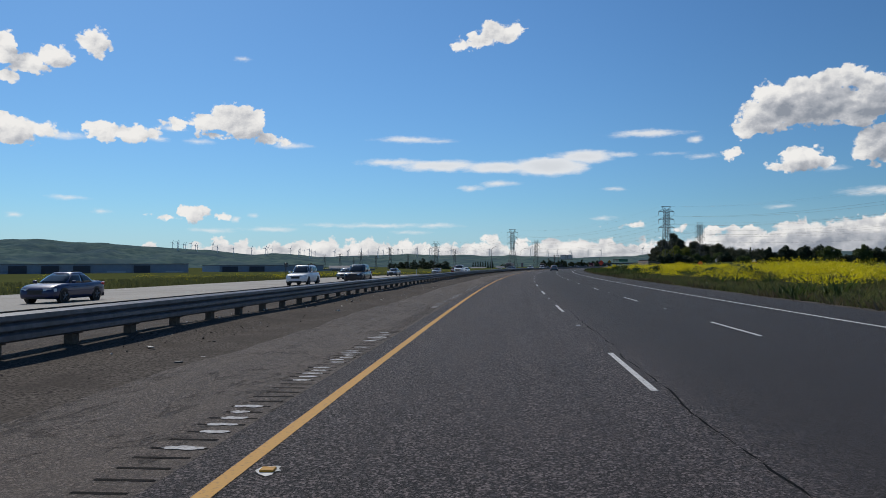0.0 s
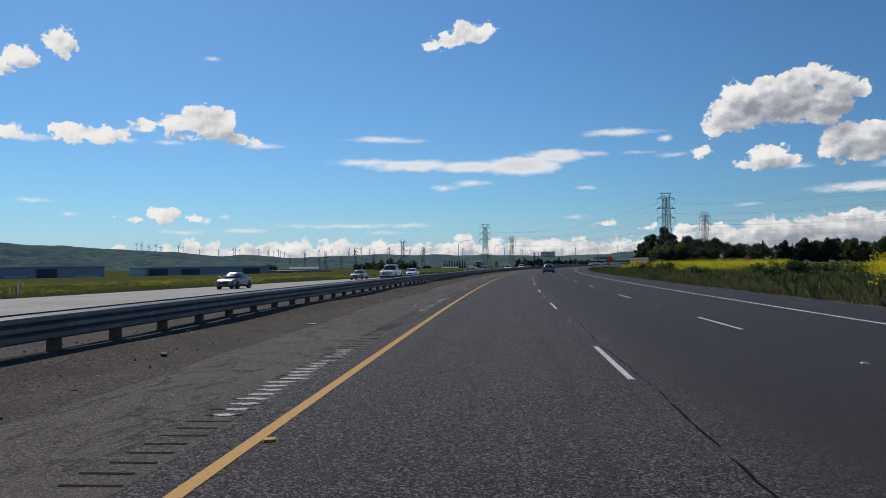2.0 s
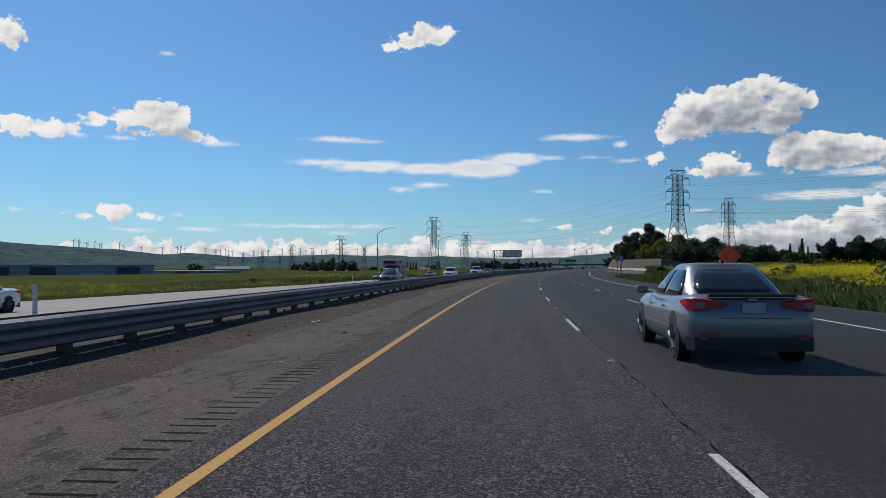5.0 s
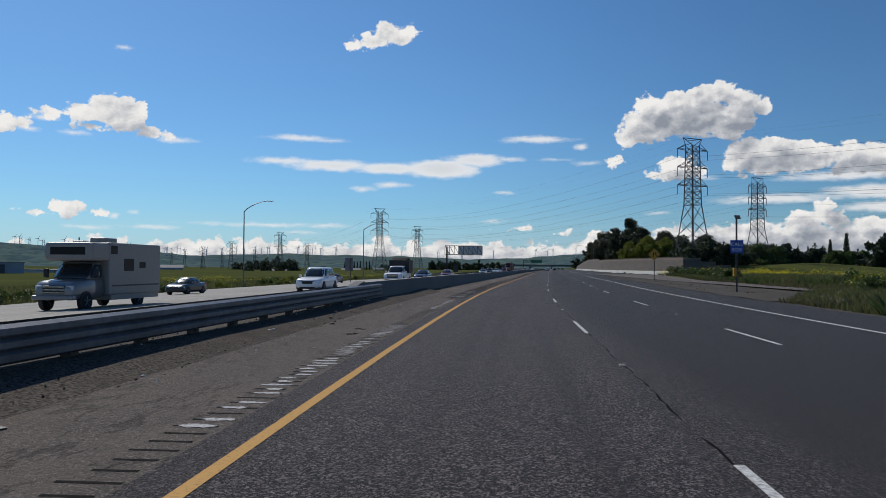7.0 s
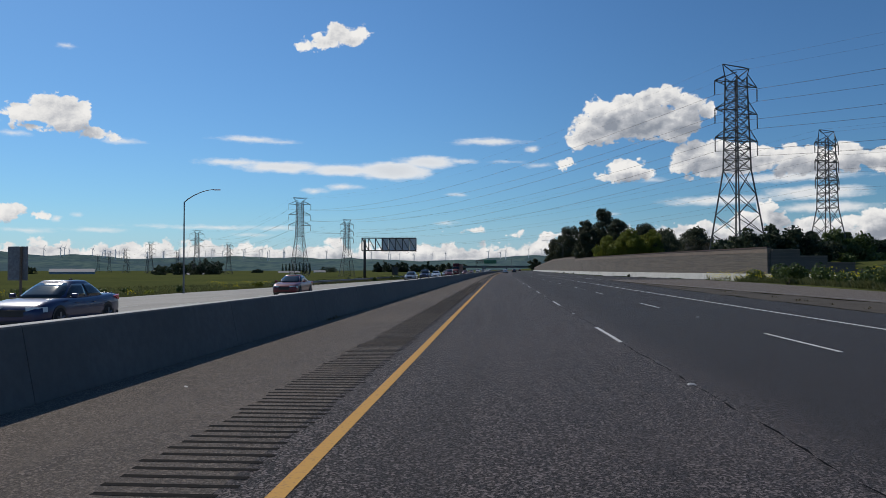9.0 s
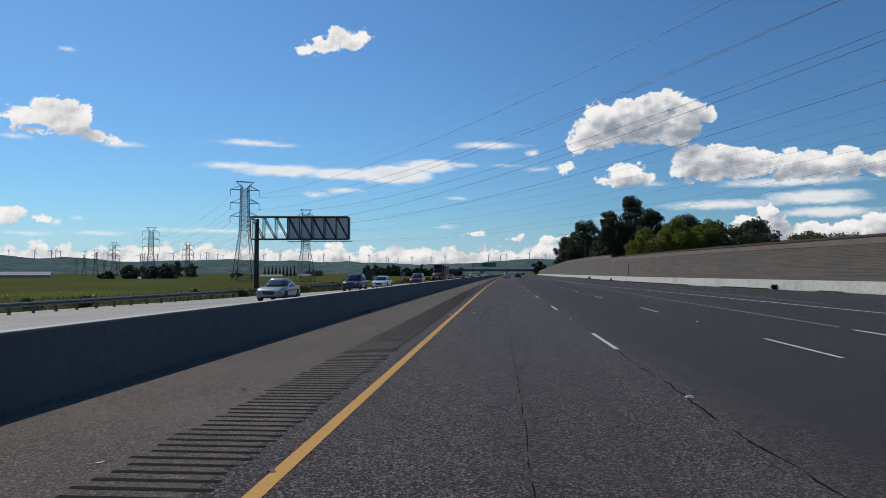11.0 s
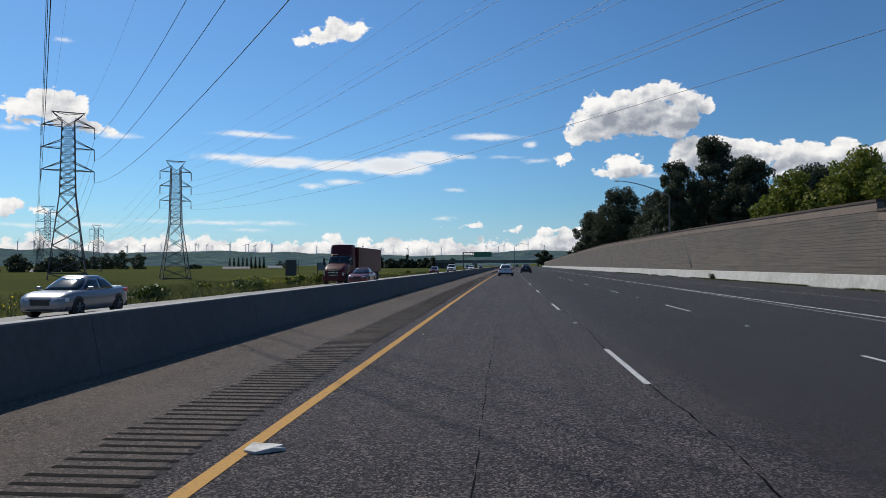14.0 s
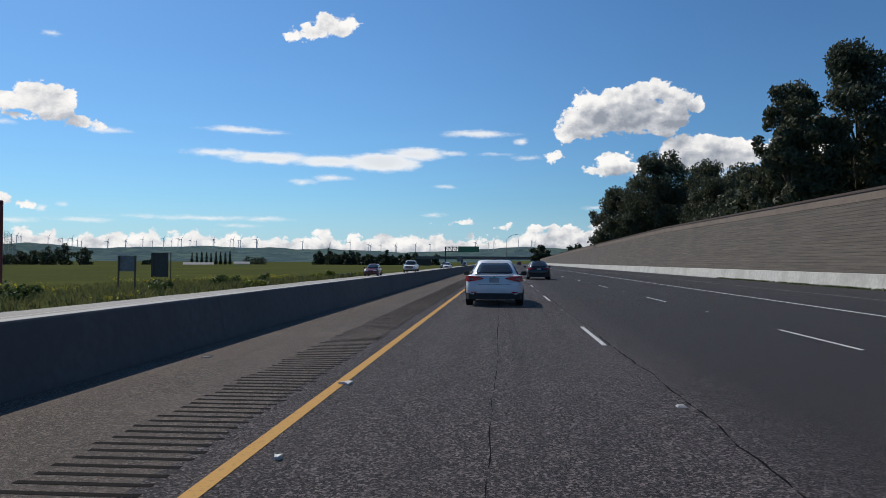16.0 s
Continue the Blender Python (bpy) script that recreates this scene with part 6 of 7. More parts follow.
warehouse(-305, 455, -175, 520, 9.5, 8, "long pale blue-grey warehouse with dark loading bays across the field")
warehouse(-165, 560, -95, 600, 8.5, 4, "long pale blue-grey warehouse with strips of windows across the field", (1,))
warehouse(-420, 430, -330, 460, 9.0, 6, "long pale blue-grey warehouse with dark loading bays across the field")
warehouse(-95, 640, -60, 665, 5.0, 3, "low grey shed beyond the field", (1,))


def house(x, y, z, w, d, h, yaw, wall, label, roof=None):
    t = thing("house", pose(x, y, z, 0, 0, yaw), label, "house")
    part("wall", boxed(-w / 2, w / 2, -d / 2, d / 2, -0.5, h, bevel=0.02), wall, t)
    bm = bmesh.new()
    o = 0.4
    vs = [bm.verts.new(p) for p in ((-w / 2 - o, -d / 2 - o, h), (w / 2 + o, -d / 2 - o, h), (w / 2 + o, d / 2 + o, h), (-w / 2 - o, d / 2 + o, h), (-w / 2 - o, 0, h + d * 0.22), (w / 2 + o, 0, h + d * 0.22))]
    for q in ((0, 1, 5, 4), (2, 3, 4, 5), (1, 2, 5), (3, 0, 4), (3, 2, 1, 0)):
        bm.faces.new([vs[i] for i in q])
    part("roof", bm, roof or ROOFG, t)
    for k in (-1, 1):
        win = part("window", boxed(k * w * 0.25 - 0.6, k * w * 0.25 + 0.6, -d / 2 - 0.04, -d / 2 + 0.02, h * 0.4, h * 0.8), TRIMW, t)
        part("pane", boxed(k * w * 0.25 - 0.5, k * w * 0.25 + 0.5, -d / 2 - 0.05, -d / 2 - 0.03, h * 0.44, h * 0.76), GLASS, win)
    return t


house(196, 520, 0, 16, 8, 4.0, -15, WHITEWALL, "low white house beyond the flower field")
house(212, 530, 0, 14, 8, 3.4, -15, REDWALL, "low red outbuilding beyond the flower field")
house(255, 585, -0.4, 18, 9, 3.2, -20, TANWALL, "low tan house among the trees")
house(287, 600, -0.4, 16, 9, 3.0, -20, WHITEWALL, "low white house among the trees")
house(-12, 930, -6.4, 20, 9, 3.4, 0, TANWALL, "low tan farmhouse among dark trees")
house(60, 1290, -6.6, 26, 10, 4.0, 5, TANWALL, "long low farm shed beyond the field")
house(98, 1300, -6.6, 14, 9, 5.0, 5, WHITEWALL, "small white farm shed beyond the field")
house(-150, 1130, -6.6, 40, 14, 6.0, 10, SHEET, "long low blue-grey barn beyond the field")


def wind_turbines():
    rnd = random.Random(33)
    first = None
    for i in range(62):
        az = rnd.uniform(-23, 12) if i < 56 else rnd.uniform(12, 20)
        el = float(np.interp(az, RIDGE_AZ, RIDGE_EL))
        r = rnd.uniform(3950, 4200)
        x, y = 60 + r * math.sin(radians(az)), 300 + r * math.cos(radians(az))
        z = math.tan(radians(el)) * 4200 * (0.90 if r < 4080 else 0.97) - 12
        m = pose(x, y, z, 0, 0, -az + rnd.uniform(-40, 40)) @ Matrix.Scale(rnd.uniform(0.8, 1.15), 4)
        if first is None:
            first = thing("wind_turbine", pose(x, y, z, 0, 0, 0), "white three-bladed wind turbine on the distant hills", "wind turbine", "turbines on the ridge")
            part("tower", beam(bmesh.new(), (0, 0, -12), (0, 0, 44), 1.7, 8, 1.1), WINDMILL, first)
            part("nacelle", boxed(-1.4, 1.4, -3.4, 3.4, 43.5, 46.5, bevel=0.4), WINDMILL, first)
            for k in range(3):
                a = 2 * math.pi * k / 3 + 0.5
                bm = beam(bmesh.new(), (0, -4.2, 45), (17 * math.sin(a), -4.2, 45 + 17 * math.cos(a)), 1.0, 4, 0.35)
                part("blade", bm, WINDMILL, first)
        else:
            copy_thing(first, m)


wind_turbines()

# ---- vehicles ----


def loft(bm, stations):
    """Skin of a body from stations (y, half width, bottom, top): a rounded section at each."""
    rings = []
    for y, w, zb, zt in stations:
        h = zt - zb
        half = [(0.55, 0.0), (0.86, 0.02), (0.965, 0.12), (1.0, 0.38), (0.995, 0.62), (0.965, 0.86), (0.90, 0.965), (0.70, 0.995)]
        pts = [(w * a, y, zb + h * b) for a, b in half]
        ring = [bm.verts.new(p) for p in pts] + [bm.verts.new((0, y, zt))] + [bm.verts.new((-x, yy, z)) for x, yy, z in reversed(pts)] + [bm.verts.new((0, y, zb))]
        rings.append(ring)
    n = len(rings[0])
    for a, b in zip(rings, rings[1:]):
        for k in range(n):
            bm.faces.new((a[k], a[(k + 1) % n], b[(k + 1) % n], b[k]))
    bm.faces.new(rings[0][::-1])
    bm.faces.new(rings[-1])
    return bm


def shell(y, z0, z1, wb, wt):
    """The glasshouse as a surface: y = (rear base, rear top, front top, front base). Returns its half width, middle and half length at a share of its height."""

    def at(v):
        yr = y[0] + (y[1] - y[0]) * v ** 1.15
        yf = y[3] + (y[2] - y[3]) * v ** 1.15
        return wb + (wt - wb) * v ** 1.35, (yr + yf) / 2, (yf - yr) / 2, z0 + (z1 - 0.07 - z0) * v

    return at


def bow(u, n=5.0):
    return max(0.0, 1 - abs(u) ** n) ** (1 / n)


def cabin(bm, y, z0, z1, wb, wt):
    """The closed glasshouse with rounded pillars and a domed roof."""
    at = shell(y, z0, z1, wb, wt)
    rows = [(*at(v), 1.0) for v in (0, 0.25, 0.5, 0.75, 0.92, 1.0)]
    w, yc, hy, z = at(1.0)
    rows += [(w, yc, hy, z1 - 0.035, 0.955), (w, yc, hy, z1 - 0.014, 0.86), (w, yc, hy, z1 - 0.003, 0.6)]
    rings = []
    for w, yc, hy, z, k in rows:
        ring = []
        for i in range(40):
            a = 2 * math.pi * (i + 0.5) / 40
            c, s, e = math.cos(a), math.sin(a), 0.42 + 0.10 * (k < 1)
            ring.append(bm.verts.new((w * k * math.copysign(abs(c) ** e, c), yc + hy * k * math.copysign(abs(s) ** e, s), z)))
        rings.append(ring)
    for a, b in zip(rings, rings[1:]):
        for i in range(40):
            bm.faces.new((a[i], a[(i + 1) % 40], b[(i + 1) % 40], b[i]))
    bm.faces.new(rings[0][::-1])
    bm.faces.new(rings[-1])
    return bm


def pane(at, face, u0, u1, v0, v1, lift=0.012):
    """A curved glass panel on a glasshouse face: 'f' front, 'r' rear, 1 or -1 for the sides."""
    nu, nv = 8, 4
    bm = bmesh.new()

    def point(u, v, d):
        w, yc, hy, z = at(v)
        if face == "f":
            return (w * u, yc + hy * bow(u) + d, z + d * 0.4)
        if face == "r":
            return (w * u, yc - hy * bow(u) - d, z + d * 0.4)
        return (face * (w * bow(u) + d), yc + hy * u, z + d * 0.3)

    def corner(u, v):
        # rounded corners: pull the ends of the top and bottom rows in
        e = abs(2 * v - 1) ** 4 * 0.05 * (u1 - u0)
        m = (u0 + u1) / 2
        return m + (u - m) * (1 - e / max(0.01, (u1 - u0)) * 2)

    grids = []
    for d in (lift, -0.03):
        grids.append([[bm.verts.new(point(corner(u0 + (u1 - u0) * i / nu, (k / nv)), v0 + (v1 - v0) * k / nv, d)) for i in range(nu + 1)] for k in range(nv + 1)])
    for gr in grids:
        for k in range(nv):
            for i in range(nu):
                bm.faces.new((gr[k][i], gr[k][i + 1], gr[k + 1][i + 1], gr[k + 1][i]))
    rim = [(0, i) for i in range(nu)] + [(k, nu) for k in range(nv)] + [(nv, nu - i) for i in range(nu)] + [(nv - k, 0) for k in range(nv)]
    for (a, b), (c, d) in zip(rim, rim[1:] + rim[:1]):
        bm.faces.new((grids[0][a][b], grids[0][c][d], grids[1][c][d], grids[1][a][b]))
    return bm


def band(path, z0, z1, depth=0.10, lean=0.0):
    """A slim solid that wraps round a corner: path of (x, y) outside, heights z0 to z1."""
    bm = bmesh.new()
    rows = []
    for x, y in path:
        ix, iy = x * (1 - depth / max(0.3, abs(x))) if abs(x) > 0.3 else x * 0.9, y - math.copysign(depth, y)
        rows.append([bm.verts.new((x, y, z0)), bm.verts.new((x * (1 - lean), y - math.copysign(lean * 0.6, y), z1)), bm.verts.new((ix, iy, z1)), bm.verts.new((ix, iy, z0))])
    for a, b in zip(rows, rows[1:]):
        for k in range(4):
            bm.faces.new((a[k], a[(k + 1) % 4], b[(k + 1) % 4], b[k]))
    bm.faces.new(rows[0][::-1])
    bm.faces.new(rows[-1])
    return bm


def tapered_band(rows_in, depth):
    """Like band(), but with its own foot and head height at each point: (x, y, z0, z1)."""
    bm = bmesh.new()
    rows = []
    for x, y, z0, z1 in rows_in:
        ix, iy = x * (1 - depth / max(0.3, abs(x))), y + depth
        rows.append([bm.verts.new(q) for q in ((x, y, z0), (x, y, z1), (ix, iy, z1), (ix, iy, z0))])
    for a, b in zip(rows, rows[1:]):
        for k in range(4):
            bm.faces.new((a[k], a[(k + 1) % 4], b[(k + 1) % 4], b[k]))
    bm.faces.new(rows[0][::-1])
    bm.faces.new(rows[-1])
    bmesh.ops.recalc_face_normals(bm, faces=bm.faces)
    return bm


def wheel_meshes(r, w):
    bm = beam(bmesh.new(), (-w / 2, 0, 0), (w / 2, 0, 0), r, 24)
    bmesh.ops.bevel(bm, geom=[e for e in bm.edges if abs(e.verts[0].co.x - e.verts[1].co.x) < 1e-4], offset=0.035, segments=2, affect="EDGES", profile=0.5)
    tyre = bpy.data.meshes.new("wheel")
    bm.to_mesh(tyre)
    bm.free()
    tyre.materials.append(TYRE)
    bm = bmesh.new()
    for sx in (1, -1):
        x = sx * (w / 2 + 0.004)
        beam(bm, (x - sx * 0.03, 0, 0), (x - sx * 0.012, 0, 0), r * 0.66, 20)
        beam(bm, (x - sx * 0.02, 0, 0), (x + sx * 0.01, 0, 0), r * 0.16, 10)
        for k in range(5):
            a = 2 * math.pi * k / 5
            beam(bm, (x, 0, 0), (x, math.sin(a) * r * 0.6, math.cos(a) * r * 0.6), 0.035, 4)
    rim = bpy.data.meshes.new("rim")
    bm.to_mesh(rim)
    bm.free()
    rim.materials.append(RIM)
    return tyre, rim


WHEELS = {}


def wheels(t, places, r, w):
    if (r, w) not in WHEELS:
        WHEELS[(r, w)] = wheel_meshes(r, w)
    tyre, rim = WHEELS[(r, w)]
    for x, y in places:
        ob = hang("wheel", tyre, t, m=Matrix.Translation((x, y, r)))
        hang("rim", rim, ob)
        s = 1 if x > 0 else -1
        bm = beam(bmesh.new(), (s * (abs(x) - 0.10) - x, 0, 0), (s * (abs(x) + w / 2 - 0.012) - x, 0, 0), r + 0.055, 24)
        arch = part("wheel_arch", bm, BLACKTRIM, t)
        arch.matrix_basis = Matrix.Translation((x, y, r + 0.015))


SHAPES = {
    # length, width, height, belt, cabin (rear base, rear top, front top, front base), body stations as (y share, width share, bottom, top)
    "sedan": (4.60, 1.82, 1.46, 0.93, (-1.72, -0.88, 0.28, 1.22), [(-0.5, .80, .36, .70), (-0.488, .90, .27, .92), (-0.45, .965, .22, .99), (-0.38, 1, .19, 1.0), (-0.2, 1, .18, .96), (0, 1, .18, .94), (0.2, 1, .18, .94), (0.30, 1, .18, .92), (0.40, .975, .19, .85), (0.46, .92, .21, .76), (0.49, .82, .25, .66), (0.5, .70, .32, .58)]),
    "hatch": (4.25, 1.78, 1.53, 0.98, (-2.0, -1.55, 0.25, 1.30), [(-0.5, .82, .36, .75), (-0.49, .92, .27, .98), (-0.45, .97, .22, 1.02), (-0.35, 1, .19, 1.0), (0, 1, .18, .98), (0.25, 1, .18, .97), (0.36, .985, .19, .90), (0.44, .94, .21, .80), (0.485, .82, .26, .68), (0.5, .68, .34, .58)]),
    "suv": (4.70, 1.90, 1.76, 1.08, (-2.18, -1.75, 0.42, 1.18), [(-0.5, .84, .42, .85), (-0.49, .93, .32, 1.06), (-0.45, .975, .28, 1.10), (-0.35, 1, .25, 1.09), (0, 1, .24, 1.07), (0.25, 1, .24, 1.05), (0.38, .985, .26, 1.0), (0.45, .945, .28, .93), (0.49, .86, .32, .82), (0.5, .74, .40, .70)]),
    "van": (5.10, 1.98, 1.75, 1.05, (-2.45, -2.15, 0.55, 1.62), [(-0.5, .84, .38, .85), (-0.49, .93, .28, 1.04), (-0.45, .975, .24, 1.07), (-0.3, 1, .2, 1.06), (0.1, 1, .2, 1.04), (0.3, 1, .2, 1.0), (0.40, .97, .22, .92), (0.47, .90, .25, .80), (0.495, .80, .30, .68), (0.5, .70, .36, .58)]),
    "pickup": (5.80, 2.02, 1.92, 1.22, (-0.72, -0.52, 0.75, 1.42), [(-0.5, .93, .55, 1.18), (-0.495, .97, .50, 1.22), (-0.3, 1, .45, 1.23), (-0.12, 1, .42, 1.22), (0.1, 1, .42, 1.21), (0.25, 1, .42, 1.20), (0.40, .99, .42, 1.16), (0.47, .965, .44, 1.10), (0.494, .92, .48, 1.0), (0.5, .84, .52, .92)]),
}


def vehicle(kind, m, paint, label, category="car", rack=False, spoiler=False):
    L, wd, H, belt, cab, st = SHAPES[kind]
    w = wd / 2
    t = thing({"sedan": "sedan_car", "hatch": "hatchback_car", "suv": "suv_car", "van": "minivan", "pickup": "pickup_truck"}[kind], m, label, category)
    part("body", loft(bmesh.new(), [(y * L, w * k, zb, zt) for y, k, zb, zt in st]), paint, t, smooth=True)
    wb, wt = w * 0.89, w * (0.62 if kind in ("sedan", "hatch") else 0.76)
    z0 = belt - 0.05
    part("cabin", cabin(bmesh.new(), cab, z0, H, wb, wt), paint, t, smooth=True)
    at = shell(cab, z0, H, wb, wt)
    low = 0.30 if kind in ("suv", "van", "hatch") else 0.20
    part("rear_window", pane(at, "r", -0.80, 0.80, low, 0.93), GLASS, t, smooth=True)
    part("windscreen", pane(at, "f", -0.88, 0.88, 0.10, 0.96), GLASS, t, smooth=True)
    spans = ((-0.80, -0.36), (-0.31, 0.20), (0.25, 0.80)) if kind in ("suv", "van") else ((-0.76, -0.02), (0.04, 0.80))
    for side in (1, -1):
        for u0, u1 in spans:
            part("side_window", pane(at, side, u0, u1, 0.16, 0.90), GLASS, t, smooth=True)
    r = {"sedan": 0.33, "hatch": 0.32, "suv": 0.36, "van": 0.34, "pickup": 0.40}[kind]
    wheels(t, [(sx * (w - 0.105), y) for sx in (1, -1) for y in (-0.30 * L, 0.30 * L)], r, 0.23)
    yf, yr = L / 2, -L / 2
    zl = st[-2][3]
    tz0, tz1 = {"sedan": (0.76, 0.93), "hatch": (0.78, 1.0), "suv": (0.82, 1.04), "van": (0.78, 1.02), "pickup": (0.78, 1.14)}[kind]
    for sx in (1, -1):
        front = [(sx * w * a, yf - b) for a, b in ((0.46, 0.004), (0.66, 0.03), (0.80, 0.075), (0.915, 0.19), (0.955, 0.36))]
        if kind == "pickup":
            front = [(sx * w * a, yf - b) for a, b in ((0.60, -0.012), (0.80, 0.0), (0.925, 0.05), (0.975, 0.2))]
        part("headlamp", band(front, zl - 0.10 if kind != "pickup" else 0.78, zl + 0.045 if kind != "pickup" else 1.0, 0.12, 0.02), HEADLAMP, t, smooth=False)
        rear = [(sx * w * a, yr + b) for a, b in ((0.50, -0.012), (0.74, -0.010), (0.885, 0.03), (0.965, 0.16), (0.99, 0.36))]
        if kind == "pickup":
            rear = [(sx * w * a, yr + b) for a, b in ((0.80, -0.01), (0.95, -0.008), (0.985, 0.10))]
        if kind == "sedan":
            shape = ((0.44, -0.014, 0.855, 0.885), (0.58, -0.014, 0.825, 0.915), (0.74, -0.010, 0.790, 0.940), (0.885, 0.03, 0.765, 0.950), (0.965, 0.16, 0.785, 0.940), (0.99, 0.30, 0.830, 0.925), (0.998, 0.46, 0.880, 0.905))
            lamp = part("tail_lamp", tapered_band([(sx * w * a, yr + b, z0, z1) for a, b, z0, z1 in shape], 0.10), TAILLAMP, t)
            part("lamp_lens", tapered_band([(sx * w * a, yr + b - 0.006, z0 + 0.035, z1 - 0.05) for a, b, z0, z1 in shape[2:4]], 0.03), REVERSELAMP, lamp, "pale reversing lamp lens")
            part("reflector", boxed(sx * w * 0.70 - 0.09, sx * w * 0.70 + 0.09, yr - 0.028, yr + 0.05, 0.425, 0.455, bevel=0.006), TAILLAMP, t, "small red reflector")
        else:
            part("tail_lamp", band(rear, tz0, tz1, 0.10), TAILLAMP, t)
        mirror = boxed(sx * (w + 0.09) - 0.10, sx * (w + 0.09) + 0.10, cab[3] - 0.50, cab[3] - 0.38, belt - 0.01, belt + 0.14, bevel=0.045)
        beam(mirror, (sx * (w - 0.06), cab[3] - 0.44, belt + 0.02), (sx * (w + 0.05), cab[3] - 0.44, belt + 0.04), 0.02, 6)
        part("mirror", mirror, BLACKTRIM if paint.name.startswith("white") and kind == "sedan" else paint, t)
        for y in (0.10 * L, -0.12 * L):
            part("door_handle", boxed(sx * w - 0.012, sx * w + 0.012, y - 0.10, y + 0.10, belt - 0.17, belt - 0.145, bevel=0.006), paint, t)
    part("lower_bumper", band([(w * a, yf - b) for a, b in ((-0.93, 0.24), (-0.80, 0.10), (-0.5, 0.012), (0.5, 0.012), (0.80, 0.10), (0.93, 0.24))], 0.24, 0.40, 0.14), BLACKTRIM, t)
    part("rear_bumper", band([(w * a, yr + b) for a, b in ((-0.97, 0.20), (-0.88, 0.03), (-0.5, -0.03), (0.5, -0.03), (0.88, 0.03), (0.97, 0.20))], 0.22, 0.41, 0.14), BLACKTRIM, t)
    if kind == "pickup":
        part("grille", boxed(-w * 0.60, w * 0.60, yf - 0.14, yf + 0.012, 0.66, 1.03, bevel=0.03), BLACKTRIM, t, "big dark grille")
        for z in (0.76, 0.90):
            part("grille_bar", boxed(-w * 0.58, w * 0.58, yf, yf + 0.03, z - 0.02, z + 0.02, bevel=0.008), CHROME, t)
        part("bed", boxed(-w * 0.84, w * 0.84, yr + 0.12, cab[0] - 0.06, 0.9, 1.236), BLACKTRIM, t, "dark open load bed")
        part("front_bumper", boxed(-w * 0.95, w * 0.95, yf - 0.12, yf + 0.07, 0.48, 0.66, bevel=0.05), CHROME, t)
    else:
        gz = zl - 0.03
        part("grille", band([(w * a, yf - b) for a, b in ((-0.44, 0.004), (-0.2, -0.016), (0.2, -0.016), (0.44, 0.004))], gz - 0.20, gz, 0.10), BLACKTRIM, t)
    pz = 0.745 if kind == "sedan" else 0.60
    part("number_plate", boxed(-0.155, 0.155, yr - 0.016, yr + 0.05, pz, pz + 0.145), PLATE, t, "blank pale number plate")
    if kind == "sedan":
        part("boot_lip", boxed(-w * 0.66, w * 0.66, yr + 0.04, yr + 0.16, 0.965, 1.012, bevel=0.012), paint if not spoiler else BLACKTRIM, t)
        part("boot_seam", boxed(-w * 0.55, w * 0.55, yr - 0.012, yr + 0.02, 0.675, 0.684), BLACKTRIM, t)
        part("boot_badge", boxed(-0.05, 0.05, yr + 0.0, yr + 0.06, 0.915, 0.945, bevel=0.01), CHROME, t)
        part("antenna", boxed(-0.02, 0.02, cab[1] + 0.12, cab[1] + 0.28, H - 0.03, H + 0.045, bevel=0.012), BLACKTRIM, t)
    if rack:
        bm = bmesh.new()
        for sx in (-0.6 * w, 0.6 * w):
            beam(bm, (sx, cab[1], H + 0.05), (sx, cab[2], H + 0.05), 0.02, 6)
            for y in (cab[1] + 0.1, cab[2] - 0.1):
                beam(bm, (sx, y, H - 0.04), (sx, y, H + 0.05), 0.02, 6)
        part("roof_rack", bm, BLACKTRIM, t)
    return t


PAINT_WHITE = car_paint("white_paint", (0.74, 0.75, 0.77), 0.0)
PAINT_SILVER = car_paint("silver_paint", (0.20, 0.205, 0.22), 0.4)
PAINT_BLUE = car_paint("blue_paint", (0.010, 0.017, 0.070), 0.25)
PAINT_BLACK = car_paint("black_paint", (0.012, 0.013, 0.018), 0.2)
PAINT_RED = car_paint("red_paint", (0.120, 0.008, 0.014), 0.2)
PAINT_GREY = car_paint("grey_paint", (0.10, 0.105, 0.115), 0.5)
PAINT_MAROON = plain("maroon_paint", (0.075, 0.009, 0.013), 0.45, 0.0, vary=0.06, scale=2.0, Specular_IOR_Level=0.25)


def opp(s, lat):
    return along(s, lat, float(fall(s, lat)) + 0.005, back=True)


# our carriageway
vehicle("sedan", along(607.5, 1.61, 0.004), PAINT_WHITE, "white sedan with red tail lamps driving in our lane")
vehicle("sedan", along(643.5, 4.75, 0.004), PAINT_BLACK, "black sedan in the next lane")
vehicle("sedan", along(195.5, 5.5, 0.004), PAINT_SILVER, "silver sedan with a dark boot spoiler in the next lane", spoiler=True)
vehicle("suv", along(980.0, 5.4, 0.004), PAINT_GREY, "dark grey car far ahead in the next lane")
vehicle("hatch", along(900.0, 9.0, 0.004), PAINT_RED, "small red car far ahead in the outer lane")
# parked beyond the slip road
for s_, lat_, turn in ((550.0, 103.7, 62), (541.2, 111.1, 70), (536.5, 118.0, 66)):
    vehicle("sedan", along(s_, lat_, float(ground_height(s_, lat_)) + 0.004, yaw=turn), PAINT_WHITE, "white car parked on the grass by the houses")
